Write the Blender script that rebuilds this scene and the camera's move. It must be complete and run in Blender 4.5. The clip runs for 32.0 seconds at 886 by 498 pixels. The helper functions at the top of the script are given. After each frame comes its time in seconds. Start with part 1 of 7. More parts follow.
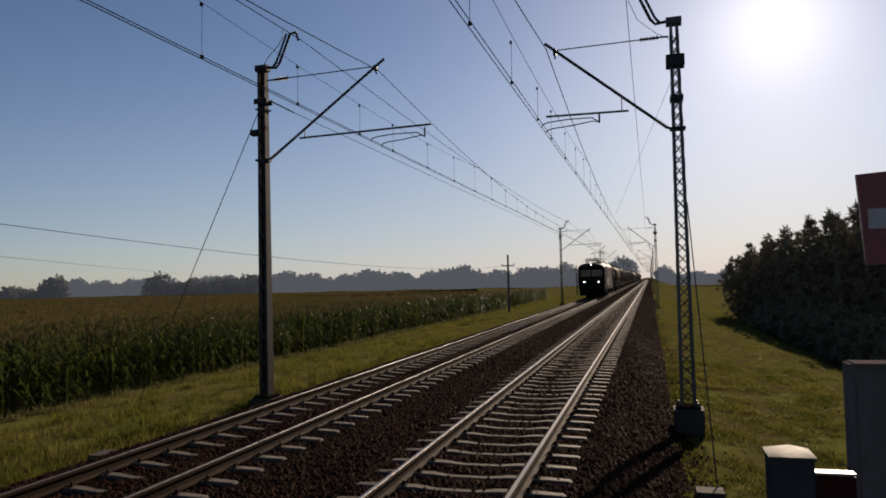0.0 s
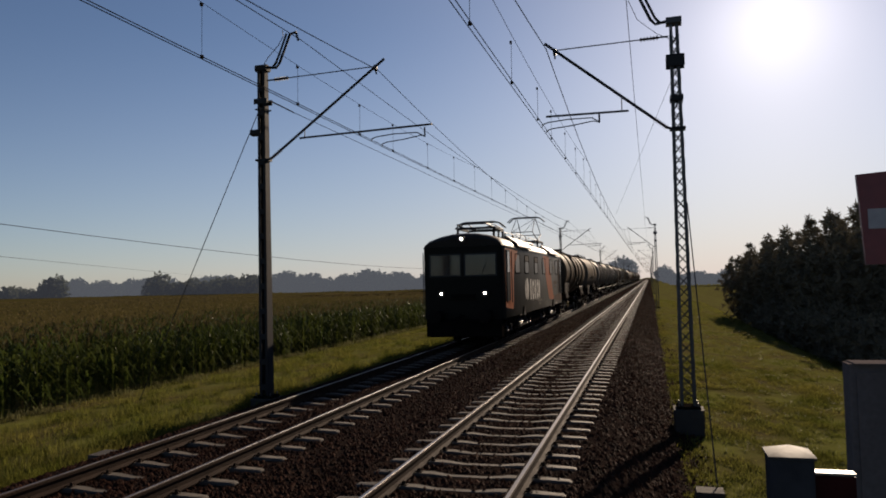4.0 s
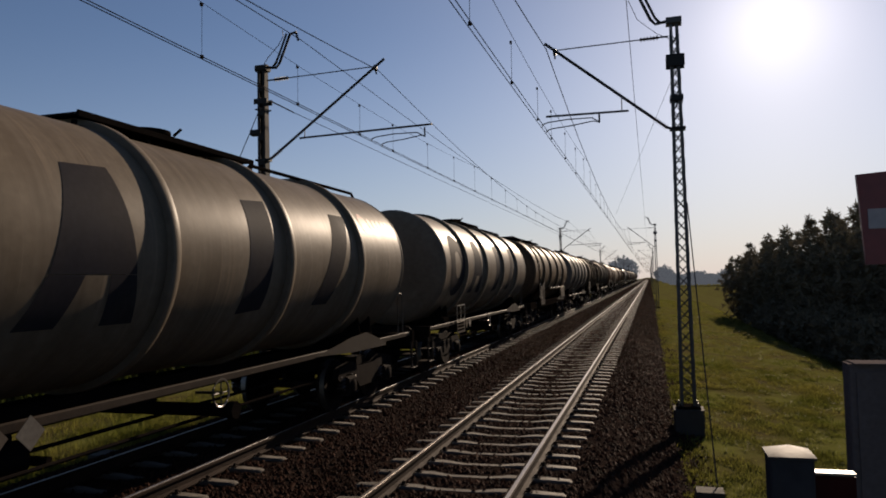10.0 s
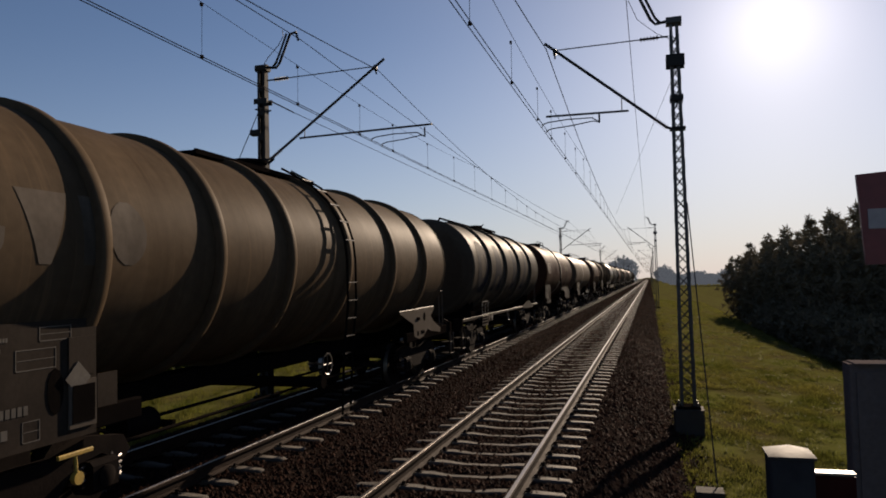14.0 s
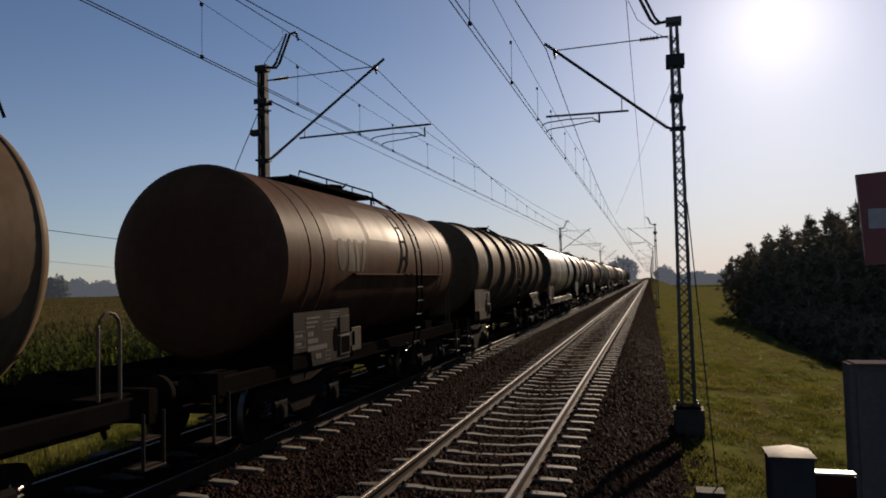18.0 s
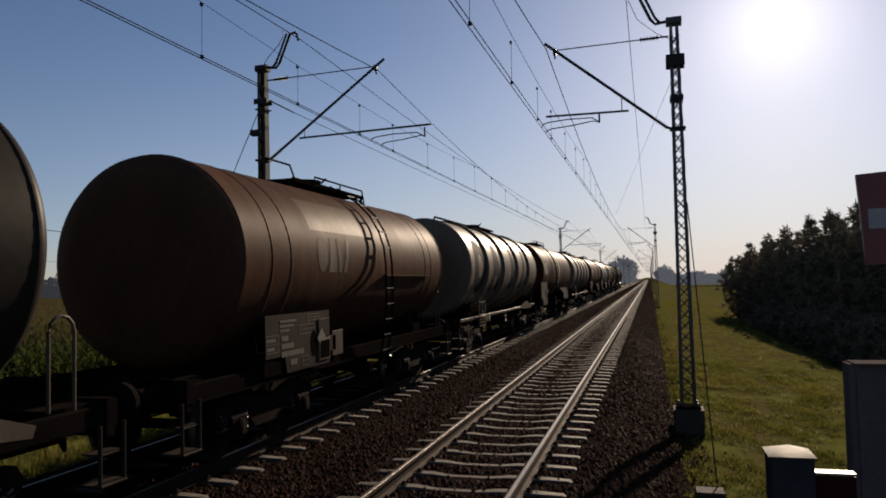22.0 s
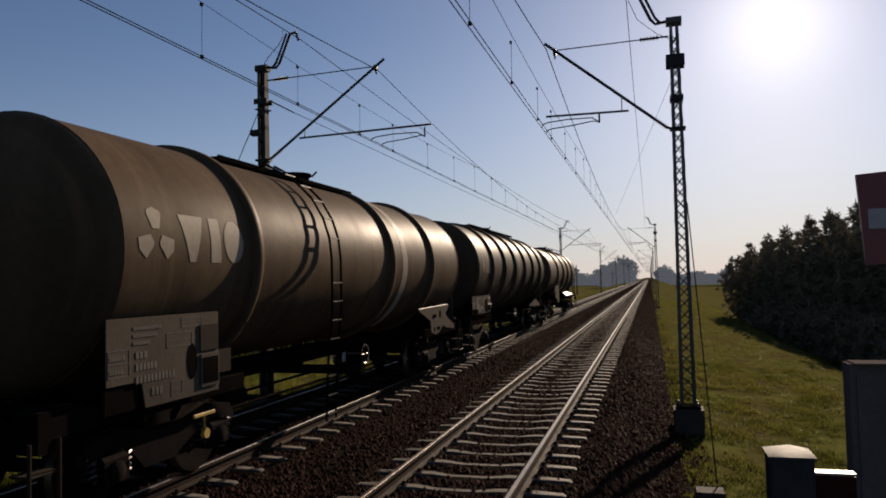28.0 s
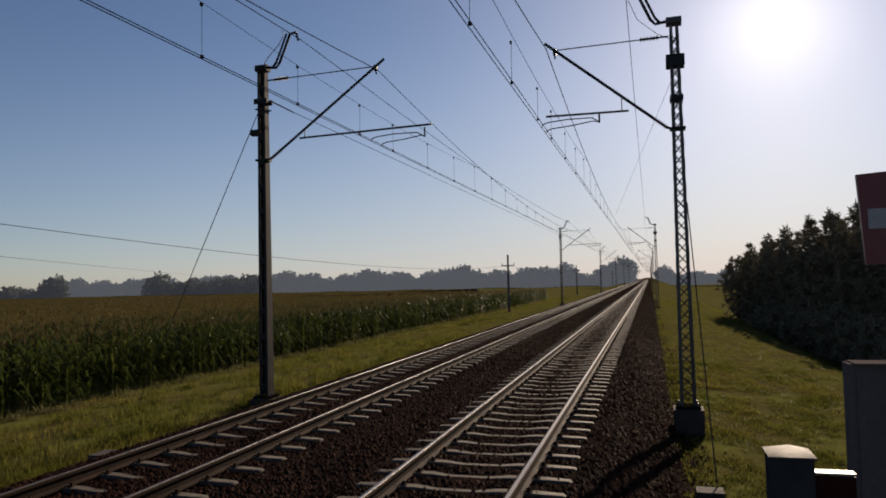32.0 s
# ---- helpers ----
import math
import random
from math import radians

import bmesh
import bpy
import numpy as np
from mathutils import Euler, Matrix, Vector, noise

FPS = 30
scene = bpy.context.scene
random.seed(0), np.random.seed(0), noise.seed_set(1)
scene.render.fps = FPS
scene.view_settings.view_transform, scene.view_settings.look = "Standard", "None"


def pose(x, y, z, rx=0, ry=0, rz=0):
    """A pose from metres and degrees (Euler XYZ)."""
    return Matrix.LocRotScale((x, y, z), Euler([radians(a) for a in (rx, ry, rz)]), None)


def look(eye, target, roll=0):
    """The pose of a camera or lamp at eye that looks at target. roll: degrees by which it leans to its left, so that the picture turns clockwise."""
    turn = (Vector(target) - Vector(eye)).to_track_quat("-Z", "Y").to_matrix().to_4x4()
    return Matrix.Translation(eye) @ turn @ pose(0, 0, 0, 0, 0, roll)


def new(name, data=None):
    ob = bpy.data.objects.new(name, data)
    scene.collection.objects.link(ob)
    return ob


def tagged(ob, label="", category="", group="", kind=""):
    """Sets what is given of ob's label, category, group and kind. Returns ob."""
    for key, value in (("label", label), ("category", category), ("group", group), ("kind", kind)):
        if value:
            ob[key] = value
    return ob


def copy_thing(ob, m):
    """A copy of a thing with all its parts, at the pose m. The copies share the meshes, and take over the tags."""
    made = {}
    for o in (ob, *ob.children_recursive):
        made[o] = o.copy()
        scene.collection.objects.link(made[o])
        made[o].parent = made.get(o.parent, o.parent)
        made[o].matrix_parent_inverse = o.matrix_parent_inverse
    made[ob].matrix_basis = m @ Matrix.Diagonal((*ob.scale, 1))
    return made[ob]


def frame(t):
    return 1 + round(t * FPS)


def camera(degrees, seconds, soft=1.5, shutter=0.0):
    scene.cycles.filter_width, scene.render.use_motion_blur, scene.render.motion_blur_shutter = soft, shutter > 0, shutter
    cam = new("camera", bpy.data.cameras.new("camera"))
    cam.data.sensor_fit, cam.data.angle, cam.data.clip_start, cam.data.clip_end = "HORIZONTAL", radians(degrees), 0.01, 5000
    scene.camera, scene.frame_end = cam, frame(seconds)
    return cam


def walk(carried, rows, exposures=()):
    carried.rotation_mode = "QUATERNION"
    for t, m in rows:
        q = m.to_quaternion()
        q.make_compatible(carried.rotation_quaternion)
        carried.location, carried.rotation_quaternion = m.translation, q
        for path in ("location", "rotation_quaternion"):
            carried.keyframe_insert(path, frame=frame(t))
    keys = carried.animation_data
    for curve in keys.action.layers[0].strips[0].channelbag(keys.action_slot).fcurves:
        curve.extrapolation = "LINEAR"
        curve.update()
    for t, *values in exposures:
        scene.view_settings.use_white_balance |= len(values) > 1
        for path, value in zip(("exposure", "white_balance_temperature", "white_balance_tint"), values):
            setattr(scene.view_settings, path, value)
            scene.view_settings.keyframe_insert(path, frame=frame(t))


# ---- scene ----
EXPO, SKY, SUN, AIR, DUST, OZONE = 0.476, 0.05, 5.0, 0.85, 0.3, 2.5
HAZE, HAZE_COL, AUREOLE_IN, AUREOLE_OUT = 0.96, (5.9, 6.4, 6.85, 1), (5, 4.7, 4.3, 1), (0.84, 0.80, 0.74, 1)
KELVIN, TINT = 6400, 18
HAZE_GLOW_FAR = 0.34
# camera: stands still beside a level crossing
cam = camera(62.81, 32.0, soft=1.8)
EYE = Vector((2.2638, 0.0014, 2.2556))
AIM = EYE + Vector((-0.27259, 0.96108, 0.04494)) * 10
VIEW = look(EYE, AIM, -1.381)
walk(cam, [(0, VIEW), (32, VIEW)], exposures=((0, EXPO, KELVIN, TINT), (32, EXPO, KELVIN, TINT)))

# ---------------------------------------------------------------- light
SUN_EL, SUN_AZ = radians(18.0), radians(9.5)
world = bpy.data.worlds.new("sky")
scene.world = world
world.use_nodes = True
wn = world.node_tree.nodes
sky = wn.new("ShaderNodeTexSky")
sky.sky_type = "NISHITA"
sky.sun_disc = False
sky.sun_elevation = SUN_EL
sky.sun_rotation = SUN_AZ
sky.air_density, sky.dust_density, sky.ozone_density = AIR, DUST, OZONE
wl = world.node_tree.links
toward = Vector((math.sin(SUN_AZ) * math.cos(SUN_EL), math.cos(SUN_AZ) * math.cos(SUN_EL), math.sin(SUN_EL)))


def wmath(op, a, b, clamp=False):
    """Math node in the sky's tree; a and b are numbers or sockets."""
    n = wn.new("ShaderNodeMath")
    n.operation, n.use_clamp = op, clamp
    for k, v in enumerate((a, b)):
        if isinstance(v, (int, float)):
            n.inputs[k].default_value = v
        else:
            wl.new(v, n.inputs[k])
    return n.outputs[0]


def wmix(kind, fac, a, b):
    n = wn.new("ShaderNodeMix")
    n.data_type, n.blend_type = "RGBA", kind
    for k, v in ((0, fac), (6, a), (7, b)):
        if isinstance(v, (int, float, tuple)):
            n.inputs[k].default_value = v
        else:
            wl.new(v, n.inputs[k])
    return n.outputs[2]


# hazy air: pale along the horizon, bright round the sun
direction = wn.new("ShaderNodeTexCoord").outputs["Generated"]
split = wn.new("ShaderNodeSeparateXYZ")
wl.new(direction, split.inputs[0])
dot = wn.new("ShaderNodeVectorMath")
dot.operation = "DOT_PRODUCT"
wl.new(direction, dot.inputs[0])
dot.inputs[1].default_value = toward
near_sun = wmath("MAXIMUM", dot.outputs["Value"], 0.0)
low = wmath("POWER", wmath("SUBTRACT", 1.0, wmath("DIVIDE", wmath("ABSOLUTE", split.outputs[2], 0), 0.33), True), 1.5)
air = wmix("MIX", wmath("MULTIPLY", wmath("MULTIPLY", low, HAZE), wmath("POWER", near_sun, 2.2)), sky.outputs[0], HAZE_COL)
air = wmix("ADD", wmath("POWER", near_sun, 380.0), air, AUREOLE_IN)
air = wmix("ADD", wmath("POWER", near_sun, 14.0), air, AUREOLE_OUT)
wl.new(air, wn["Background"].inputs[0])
wn["Background"].inputs[1].default_value = SKY
lamp = bpy.data.lights.new("sun", "SUN")
lamp.energy, lamp.angle, lamp.color = SUN, radians(0.53), (1.0, 0.82, 0.58)
sun = new("sun", lamp)
sun.matrix_world = look(toward * 50, (0, 0, 0))


# ---------------------------------------------------------------- materials
def mat(name, col, col2=None, rough=0.6, metal=0.0, scale=1.5, stretch=(1, 1, 1), fine=30.0, bump=0.15, rand=0.0,
        spec=0.5, emit=None, island=0.0, var=0.6, trans=0.0):
    """Two-scale procedural surface: large stains between two colours, fine grain in value, roughness and relief."""
    m = bpy.data.materials.new(name)
    m.use_nodes = True
    nt, n, l = m.node_tree, m.node_tree.nodes, m.node_tree.links
    b = n["Principled BSDF"]
    b.inputs["Metallic"].default_value = metal
    b.inputs["Specular IOR Level"].default_value = spec
    tc = n.new("ShaderNodeTexCoord")
    mp = n.new("ShaderNodeMapping")
    mp.inputs["Scale"].default_value = stretch
    l.new(tc.outputs["Object"], mp.inputs[0])
    big = n.new("ShaderNodeTexNoise")
    big.inputs["Scale"].default_value, big.inputs["Detail"].default_value = scale, 5
    l.new(mp.outputs[0], big.inputs[0])
    small = n.new("ShaderNodeTexNoise")
    small.inputs["Scale"].default_value, small.inputs["Detail"].default_value = fine, 4
    l.new(tc.outputs["Object"], small.inputs[0])
    ramp = n.new("ShaderNodeMapRange")
    ramp.inputs[1].default_value, ramp.inputs[2].default_value = 0.5 - var / 2, 0.5 + var / 2
    l.new(big.outputs[0], ramp.inputs[0])
    mix = n.new("ShaderNodeMix")
    mix.data_type = "RGBA"
    mix.inputs[6].default_value = (*col, 1)
    mix.inputs[7].default_value = (*(col2 or [c * 0.75 for c in col]), 1)
    l.new(ramp.outputs[0], mix.inputs[0])
    hsv = n.new("ShaderNodeHueSaturation")
    l.new(mix.outputs[2], hsv.inputs["Color"])
    val = n.new("ShaderNodeMapRange")
    val.inputs[3].default_value, val.inputs[4].default_value = 0.75, 1.25
    l.new(small.outputs[0], val.inputs[0])
    out = val.outputs[0]
    for amount, kind, socket in ((rand, "ShaderNodeObjectInfo", "Random"), (island, "ShaderNodeNewGeometry", "Random Per Island")):
        if amount:
            src = n.new(kind)
            rm = n.new("ShaderNodeMapRange")
            rm.inputs[3].default_value, rm.inputs[4].default_value = 1 - amount, 1 + amount
            l.new(src.outputs[socket], rm.inputs[0])
            mul = n.new("ShaderNodeMath")
            mul.operation = "MULTIPLY"
            l.new(out, mul.inputs[0])
            l.new(rm.outputs[0], mul.inputs[1])
            out = mul.outputs[0]
    l.new(out, hsv.inputs["Value"])
    l.new(hsv.outputs[0], b.inputs["Base Color"])
    rr = n.new("ShaderNodeMapRange")
    rr.inputs[3].default_value, rr.inputs[4].default_value = max(rough - 0.12, 0.03), min(rough + 0.12, 1)
    l.new(big.outputs[0], rr.inputs[0])
    l.new(rr.outputs[0], b.inputs["Roughness"])
    if bump:
        bp = n.new("ShaderNodeBump")
        bp.inputs["Strength"].default_value, bp.inputs["Distance"].default_value = bump, 0.02
        l.new(small.outputs[0], bp.inputs["Height"])
        l.new(bp.outputs[0], b.inputs["Normal"])
    if emit:
        b.inputs["Emission Color"].default_value = (*emit[:3], 1)
        b.inputs["Emission Strength"].default_value = emit[3]
    if trans:
        tr = n.new("ShaderNodeBsdfTranslucent")
        l.new(hsv.outputs[0], tr.inputs[0])
        ms = n.new("ShaderNodeMixShader")
        ms.inputs[0].default_value = trans
        l.new(b.outputs[0], ms.inputs[1])
        l.new(tr.outputs[0], ms.inputs[2])
        l.new(ms.outputs[0], n["Material Output"].inputs[0])
    return m


def glass(name, col, rough=0.05):
    m = bpy.data.materials.new(name)
    m.use_nodes = True
    b = m.node_tree.nodes["Principled BSDF"]
    b.inputs["Base Color"].default_value = (*col, 1)
    b.inputs["Roughness"].default_value = rough
    b.inputs["Transmission Weight"].default_value = 0.6
    b.inputs["Specular IOR Level"].default_value = 0.3
    return m


GRASS_SOIL = mat("verge_soil", (0.116, 0.116, 0.03), (0.078, 0.064, 0.028), 0.95, scale=0.6, fine=6, bump=0.5, spec=0.0, var=0.3)
GRASS = mat("grass_blade", (0.068, 0.08, 0.0115), (0.152, 0.136, 0.032), 0.8, scale=0.6, fine=3, bump=0, island=0.34, spec=0.0, trans=0.55, var=0.36)
TUFT = mat("light_grass_tuft", (0.118, 0.115, 0.028), (0.0728, 0.084, 0.0168), 0.6, scale=0.8, fine=4, bump=0, island=0.4, spec=0.015, trans=0.6)
WEED = mat("pale_weed", (0.152, 0.14, 0.068), (0.088, 0.092, 0.032), 0.8, scale=0.8, fine=4, bump=0, island=0.4, spec=0.0, trans=0.5)
BALLAST = mat("ballast_bed", (0.0231, 0.0161, 0.0128), (0.0142, 0.0103, 0.00901), 0.95, scale=0.8, fine=22, bump=1.0, spec=0.0)
STONE = mat("ballast_stone", (0.036, 0.0169, 0.0109), (0.0153, 0.00791, 0.00573), 0.8, scale=0.6, fine=60, bump=0.2, island=0.6, spec=0.01)
SLEEPER = mat("sleeper_concrete", (0.099, 0.0818, 0.0644), (0.0595, 0.0486, 0.0387), 0.85, scale=2.5, fine=45, bump=0.25, rand=0.18, spec=0.2)
CONCRETE = mat("foundation_concrete", (0.072, 0.0653, 0.0563), (0.0405, 0.036, 0.0315), 0.9, scale=3, fine=40, bump=0.4, spec=0.1)
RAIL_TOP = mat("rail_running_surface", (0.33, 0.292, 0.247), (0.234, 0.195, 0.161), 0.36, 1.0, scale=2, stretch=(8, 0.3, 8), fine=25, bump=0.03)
# the far track's rail heads: darker brown and without metal
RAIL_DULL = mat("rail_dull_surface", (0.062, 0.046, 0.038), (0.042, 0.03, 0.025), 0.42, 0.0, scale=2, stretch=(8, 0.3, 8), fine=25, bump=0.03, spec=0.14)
RAIL_RUST = mat("rail_rust", (0.0309, 0.0178, 0.0114), (0.019, 0.0119, 0.00834), 0.85, 0.0, scale=3, fine=50, bump=0.3, spec=0.05)
STEEL = mat("mast_galvanised_steel", (0.071, 0.07, 0.069), (0.046, 0.044, 0.042), 0.55, 0.2, scale=2, stretch=(1, 1, 0.3), fine=60, bump=0.1)
CHANNEL = mat("weathered_channel_steel", (0.042, 0.039, 0.038), (0.026, 0.024, 0.023), 0.7, 0.0, scale=2, stretch=(1, 1, 0.3), fine=60, bump=0.1, spec=0.04)
DARK_STEEL = mat("cantilever_dark_steel", (0.035, 0.034, 0.035), (0.02, 0.02, 0.02), 0.6, 0.0, scale=4, fine=50, bump=0.1, spec=0.1)
INSUL = mat("insulator_brown_glaze", (0.03, 0.02, 0.017), None, 0.5, scale=8, bump=0, spec=0.04)
WIRE = mat("wire_copper_dark", (0.035, 0.03, 0.028), None, 0.8, 0.0, scale=1, bump=0, spec=0.0)
CORN_LEAF = mat("maize_leaf", (0.0382, 0.0611, 0.0118), (0.072, 0.0805, 0.0172), 0.46, scale=0.7, fine=5, bump=0, island=0.35, spec=0.04, trans=0.4)
CORN_TASSEL = mat("maize_tassel", (0.113, 0.0882, 0.0405), (0.081, 0.0675, 0.0306), 0.8, scale=0.4, fine=4, bump=0, island=0.3, trans=0.3, spec=0.0)
CORN_TOP = mat("maize_canopy", (0.0682, 0.0519, 0.0185), (0.0464, 0.0437, 0.0142), 0.95, scale=0.05, fine=2.5, bump=0.5, spec=0.0)
# base colour lifted to grey-brown to take in the haze over the pines
NEEDLE = mat("pine_needles", (0.165, 0.142, 0.095), (0.18, 0.152, 0.102), 0.8, scale=0.5, fine=4, bump=0, island=0.1, spec=0.0, trans=0.06)
BARK = mat("bark", (0.10, 0.07, 0.045), (0.05, 0.04, 0.03), 0.9, scale=5, stretch=(2, 2, 0.4), fine=30, bump=0.8)
# blue-grey emission on the leaves paints the haze before the far trees
FAR_LEAF = mat("far_wood_leaves_haze_glow", (0.035, 0.05, 0.03), (0.05, 0.06, 0.035), 0.9, scale=0.05, fine=0.5, bump=0, island=0.3, spec=0.0, emit=(0.165, 0.18, 0.20, HAZE_GLOW_FAR))
# a weak bluish emission puts haze onto the hedge trees
MID_LEAF = mat("hedge_leaves_haze_glow", (0.05, 0.06, 0.04), (0.07, 0.075, 0.05), 0.9, scale=0.08, fine=0.6, bump=0, island=0.3, spec=0.0, emit=(0.165, 0.18, 0.21, 0.2), trans=0.4)
POLE_WOOD = mat("pole_wood", (0.10, 0.08, 0.06), (0.06, 0.05, 0.04), 0.9, scale=3, stretch=(3, 3, 0.3), fine=40, bump=0.4)

UNDER = mat("underframe_grime", (0.0125, 0.0101, 0.00864), (0.00672, 0.00576, 0.00528), 0.85, 0.0, scale=2, fine=30, bump=0.08, spec=0.0)
BOGIE = mat("bogie_rust_grime", (0.0192, 0.0144, 0.012), (0.0096, 0.0078, 0.0072), 0.85, 0.0, scale=4, fine=40, bump=0.12, spec=0.01)
TREAD = mat("wheel_tread_steel", (0.225, 0.215, 0.205), None, 0.5, 1.0, scale=6, bump=0.02)
RIM_METAL = mat("worn_bare_metal", (0.137, 0.129, 0.121), (0.078, 0.0663, 0.0585), 0.4, 0.8, scale=5, fine=40, bump=0.1)
PLATE = mat("inscription_plate_grime", (0.0484, 0.0387, 0.0309), (0.029, 0.0231, 0.0181), 0.55, scale=3, stretch=(1, 1, 0.4), fine=25, bump=0.02, spec=0.01)
PANEL = mat("dusty_side_panel", (0.05, 0.0425, 0.0345), (0.032, 0.0255, 0.0205), 0.5, scale=2.5, stretch=(1, 1, 0.3), fine=25, bump=0.02, spec=0.02)
PLATE_L = mat("pale_dirty_plate_and_pane_sky", (0.119, 0.1, 0.0799), (0.0722, 0.0592, 0.0463), 0.5, scale=2, stretch=(1, 1, 0.4), fine=25, bump=0.02, spec=0.01)
MARK = mat("pale_lettering_bars", (0.143, 0.13, 0.113), (0.101, 0.09, 0.0756), 0.6, scale=4, fine=20, bump=0, spec=0.05)
MARK_W = mat("white_paint_worn", (0.372, 0.329, 0.267), (0.26, 0.223, 0.174), 0.5, scale=2.2, stretch=(1, 1, 0.5), fine=15, bump=0, spec=0.01)
MARK_G = mat("worn_dark_paint", (0.048, 0.043, 0.039), (0.035, 0.031, 0.029), 0.55, scale=1.5, fine=12, bump=0.02, spec=0.02)
MARK_D = mat("dark_blue_grey_paint", (0.017, 0.0179, 0.0255), (0.0425, 0.0374, 0.034), 0.6, scale=1.1, stretch=(1, 1, 0.5), fine=15, bump=0, spec=0.005)
MARK_P = mat("repaint_patch_grey", (0.20, 0.165, 0.12), (0.14, 0.115, 0.085), 0.5, scale=2, fine=15, bump=0, spec=0.01)
MARK_F = mat("faded_grey_emblem_paint", (0.15, 0.125, 0.10), (0.075, 0.06, 0.046), 0.6, scale=2.5, stretch=(1, 1, 0.5), fine=12, bump=0, spec=0.01, var=0.35)
MARK_R = mat("faded_red_paint", (0.30, 0.06, 0.03), (0.22, 0.07, 0.04), 0.5, scale=2, fine=15, bump=0, spec=0.05)
POST_CAP = mat("post_cap_pale", (0.059, 0.0581, 0.0566), (0.0407, 0.0398, 0.0386), 0.6, scale=4, fine=30, bump=0.05, spec=0.02)
YELLOW = mat("yellow_lever_paint", (0.55, 0.36, 0.05), (0.3, 0.2, 0.05), 0.5, scale=6, fine=30)


def tank_paint(name, col, col2, rough, gloss):
    """Weathered tank paint: large stains, thin streaks running down the shell and shallow dents."""
    m = mat(name, col, col2, rough, 0.0, scale=0.8, stretch=(1.0, 1.3, 0.35), fine=9, bump=0.05, spec=gloss, var=0.45)
    n, l = m.node_tree.nodes, m.node_tree.links
    b = n["Principled BSDF"]
    tc = n["Texture Coordinate"]

    def noise_of(scale, stretch, detail):
        mp = n.new("ShaderNodeMapping")
        mp.inputs["Scale"].default_value = stretch
        l.new(tc.outputs["Object"], mp.inputs[0])
        t = n.new("ShaderNodeTexNoise")
        t.inputs["Scale"].default_value, t.inputs["Detail"].default_value = scale, detail
        l.new(mp.outputs[0], t.inputs[0])
        return t.outputs[0]

    def span(value, lo, hi, out):
        r = n.new("ShaderNodeMapRange")
        r.inputs[1].default_value, r.inputs[2].default_value, r.inputs[4].default_value = lo, hi, out
        l.new(value, r.inputs[0])
        return r.outputs[0]
    base = b.inputs["Base Color"].links[0].from_socket
    for value, lo, hi, amount, tone in ((noise_of(1.0, (0.3, 5.0, 0.22), 4), 0.52, 0.7, 0.55, 0.5), (noise_of(1.0, (0.5, 11.0, 0.4), 3), 0.58, 0.72, 0.35, 1.45), (noise_of(2.6, (1, 1, 1), 6), 0.6, 0.72, 0.5, 0.6)):
        mix = n.new("ShaderNodeMix")
        mix.data_type = "RGBA"
        l.new(span(value, lo, hi, amount), mix.inputs[0])
        l.new(base, mix.inputs[6])
        mix.inputs[7].default_value = (col[0] * tone, col[1] * tone * 0.94, col[2] * tone * 0.88, 1)
        base = mix.outputs[2]
    l.new(base, b.inputs["Base Color"])
    dent = n.new("ShaderNodeBump")
    dent.inputs["Strength"].default_value, dent.inputs["Distance"].default_value = 0.25, 0.05
    l.new(noise_of(0.9, (1, 1, 1), 2), dent.inputs["Height"])
    l.new(b.inputs["Normal"].links[0].from_socket, dent.inputs["Normal"])
    l.new(dent.outputs[0], b.inputs["Normal"])
    return m


PAINT = {
    "silver": tank_paint("silver_grey_tank", (0.172, 0.143, 0.11), (0.108, 0.086, 0.062), 0.46, 0.02),
    "olive": tank_paint("olive_brown_tank", (0.122, 0.086, 0.053), (0.07, 0.05, 0.032), 0.56, 0.006),
    "umber": tank_paint("faded_rust_tank", (0.098, 0.052, 0.031), (0.05, 0.0275, 0.0175), 0.52, 0.006),
    "brown": tank_paint("rust_brown_tank", (0.061, 0.0275, 0.0165), (0.034, 0.0155, 0.0098), 0.52, 0.006),
    "tan": tank_paint("tan_tank", (0.125, 0.088, 0.055), (0.072, 0.05, 0.032), 0.5, 0.01),
    "dark": tank_paint("charcoal_tank", (0.03, 0.0265, 0.022), (0.019, 0.0165, 0.014), 0.46, 0.02),
    "smoke": tank_paint("smoke_brown_tank", (0.072, 0.056, 0.04), (0.042, 0.034, 0.025), 0.5, 0.01),
    "slate": tank_paint("slate_grey_tank", (0.0853, 0.0707, 0.0535), (0.0514, 0.0411, 0.0299), 0.52, 0.006),
    "dust": tank_paint("dusty_beige_grey_tank", (0.165, 0.13, 0.095), (0.105, 0.08, 0.056), 0.6, 0.004),
    "pewter": tank_paint("pewter_green_tank", (0.0435, 0.0409, 0.0333), (0.0643, 0.0454, 0.0284), 0.38, 0.04),
}
LOCO_GREY = mat("loco_grey_paint", (0.0158, 0.0143, 0.0114), (0.011, 0.0098, 0.0078), 0.4, scale=0.9, stretch=(1, 1, 0.4), fine=14, bump=0.04, spec=0.03)
LOCO_ORANGE = mat("loco_orange_paint", (0.3, 0.072, 0.0115), (0.23, 0.056, 0.0112), 0.45, scale=0.9, stretch=(1, 1, 0.4), fine=14, bump=0.04, spec=0.04)
LOCO_FADE = mat("loco_faded_orange", (0.078, 0.031, 0.0125), (0.04, 0.021, 0.0115), 0.45, scale=1.4, stretch=(1, 1, 0.6), fine=14, bump=0.03, spec=0.03)
LOCO_PANE = mat("painted_over_pane", (0.062, 0.056, 0.048), (0.045, 0.04, 0.034), 0.35, scale=1.5, fine=14, bump=0.02, spec=0.1)
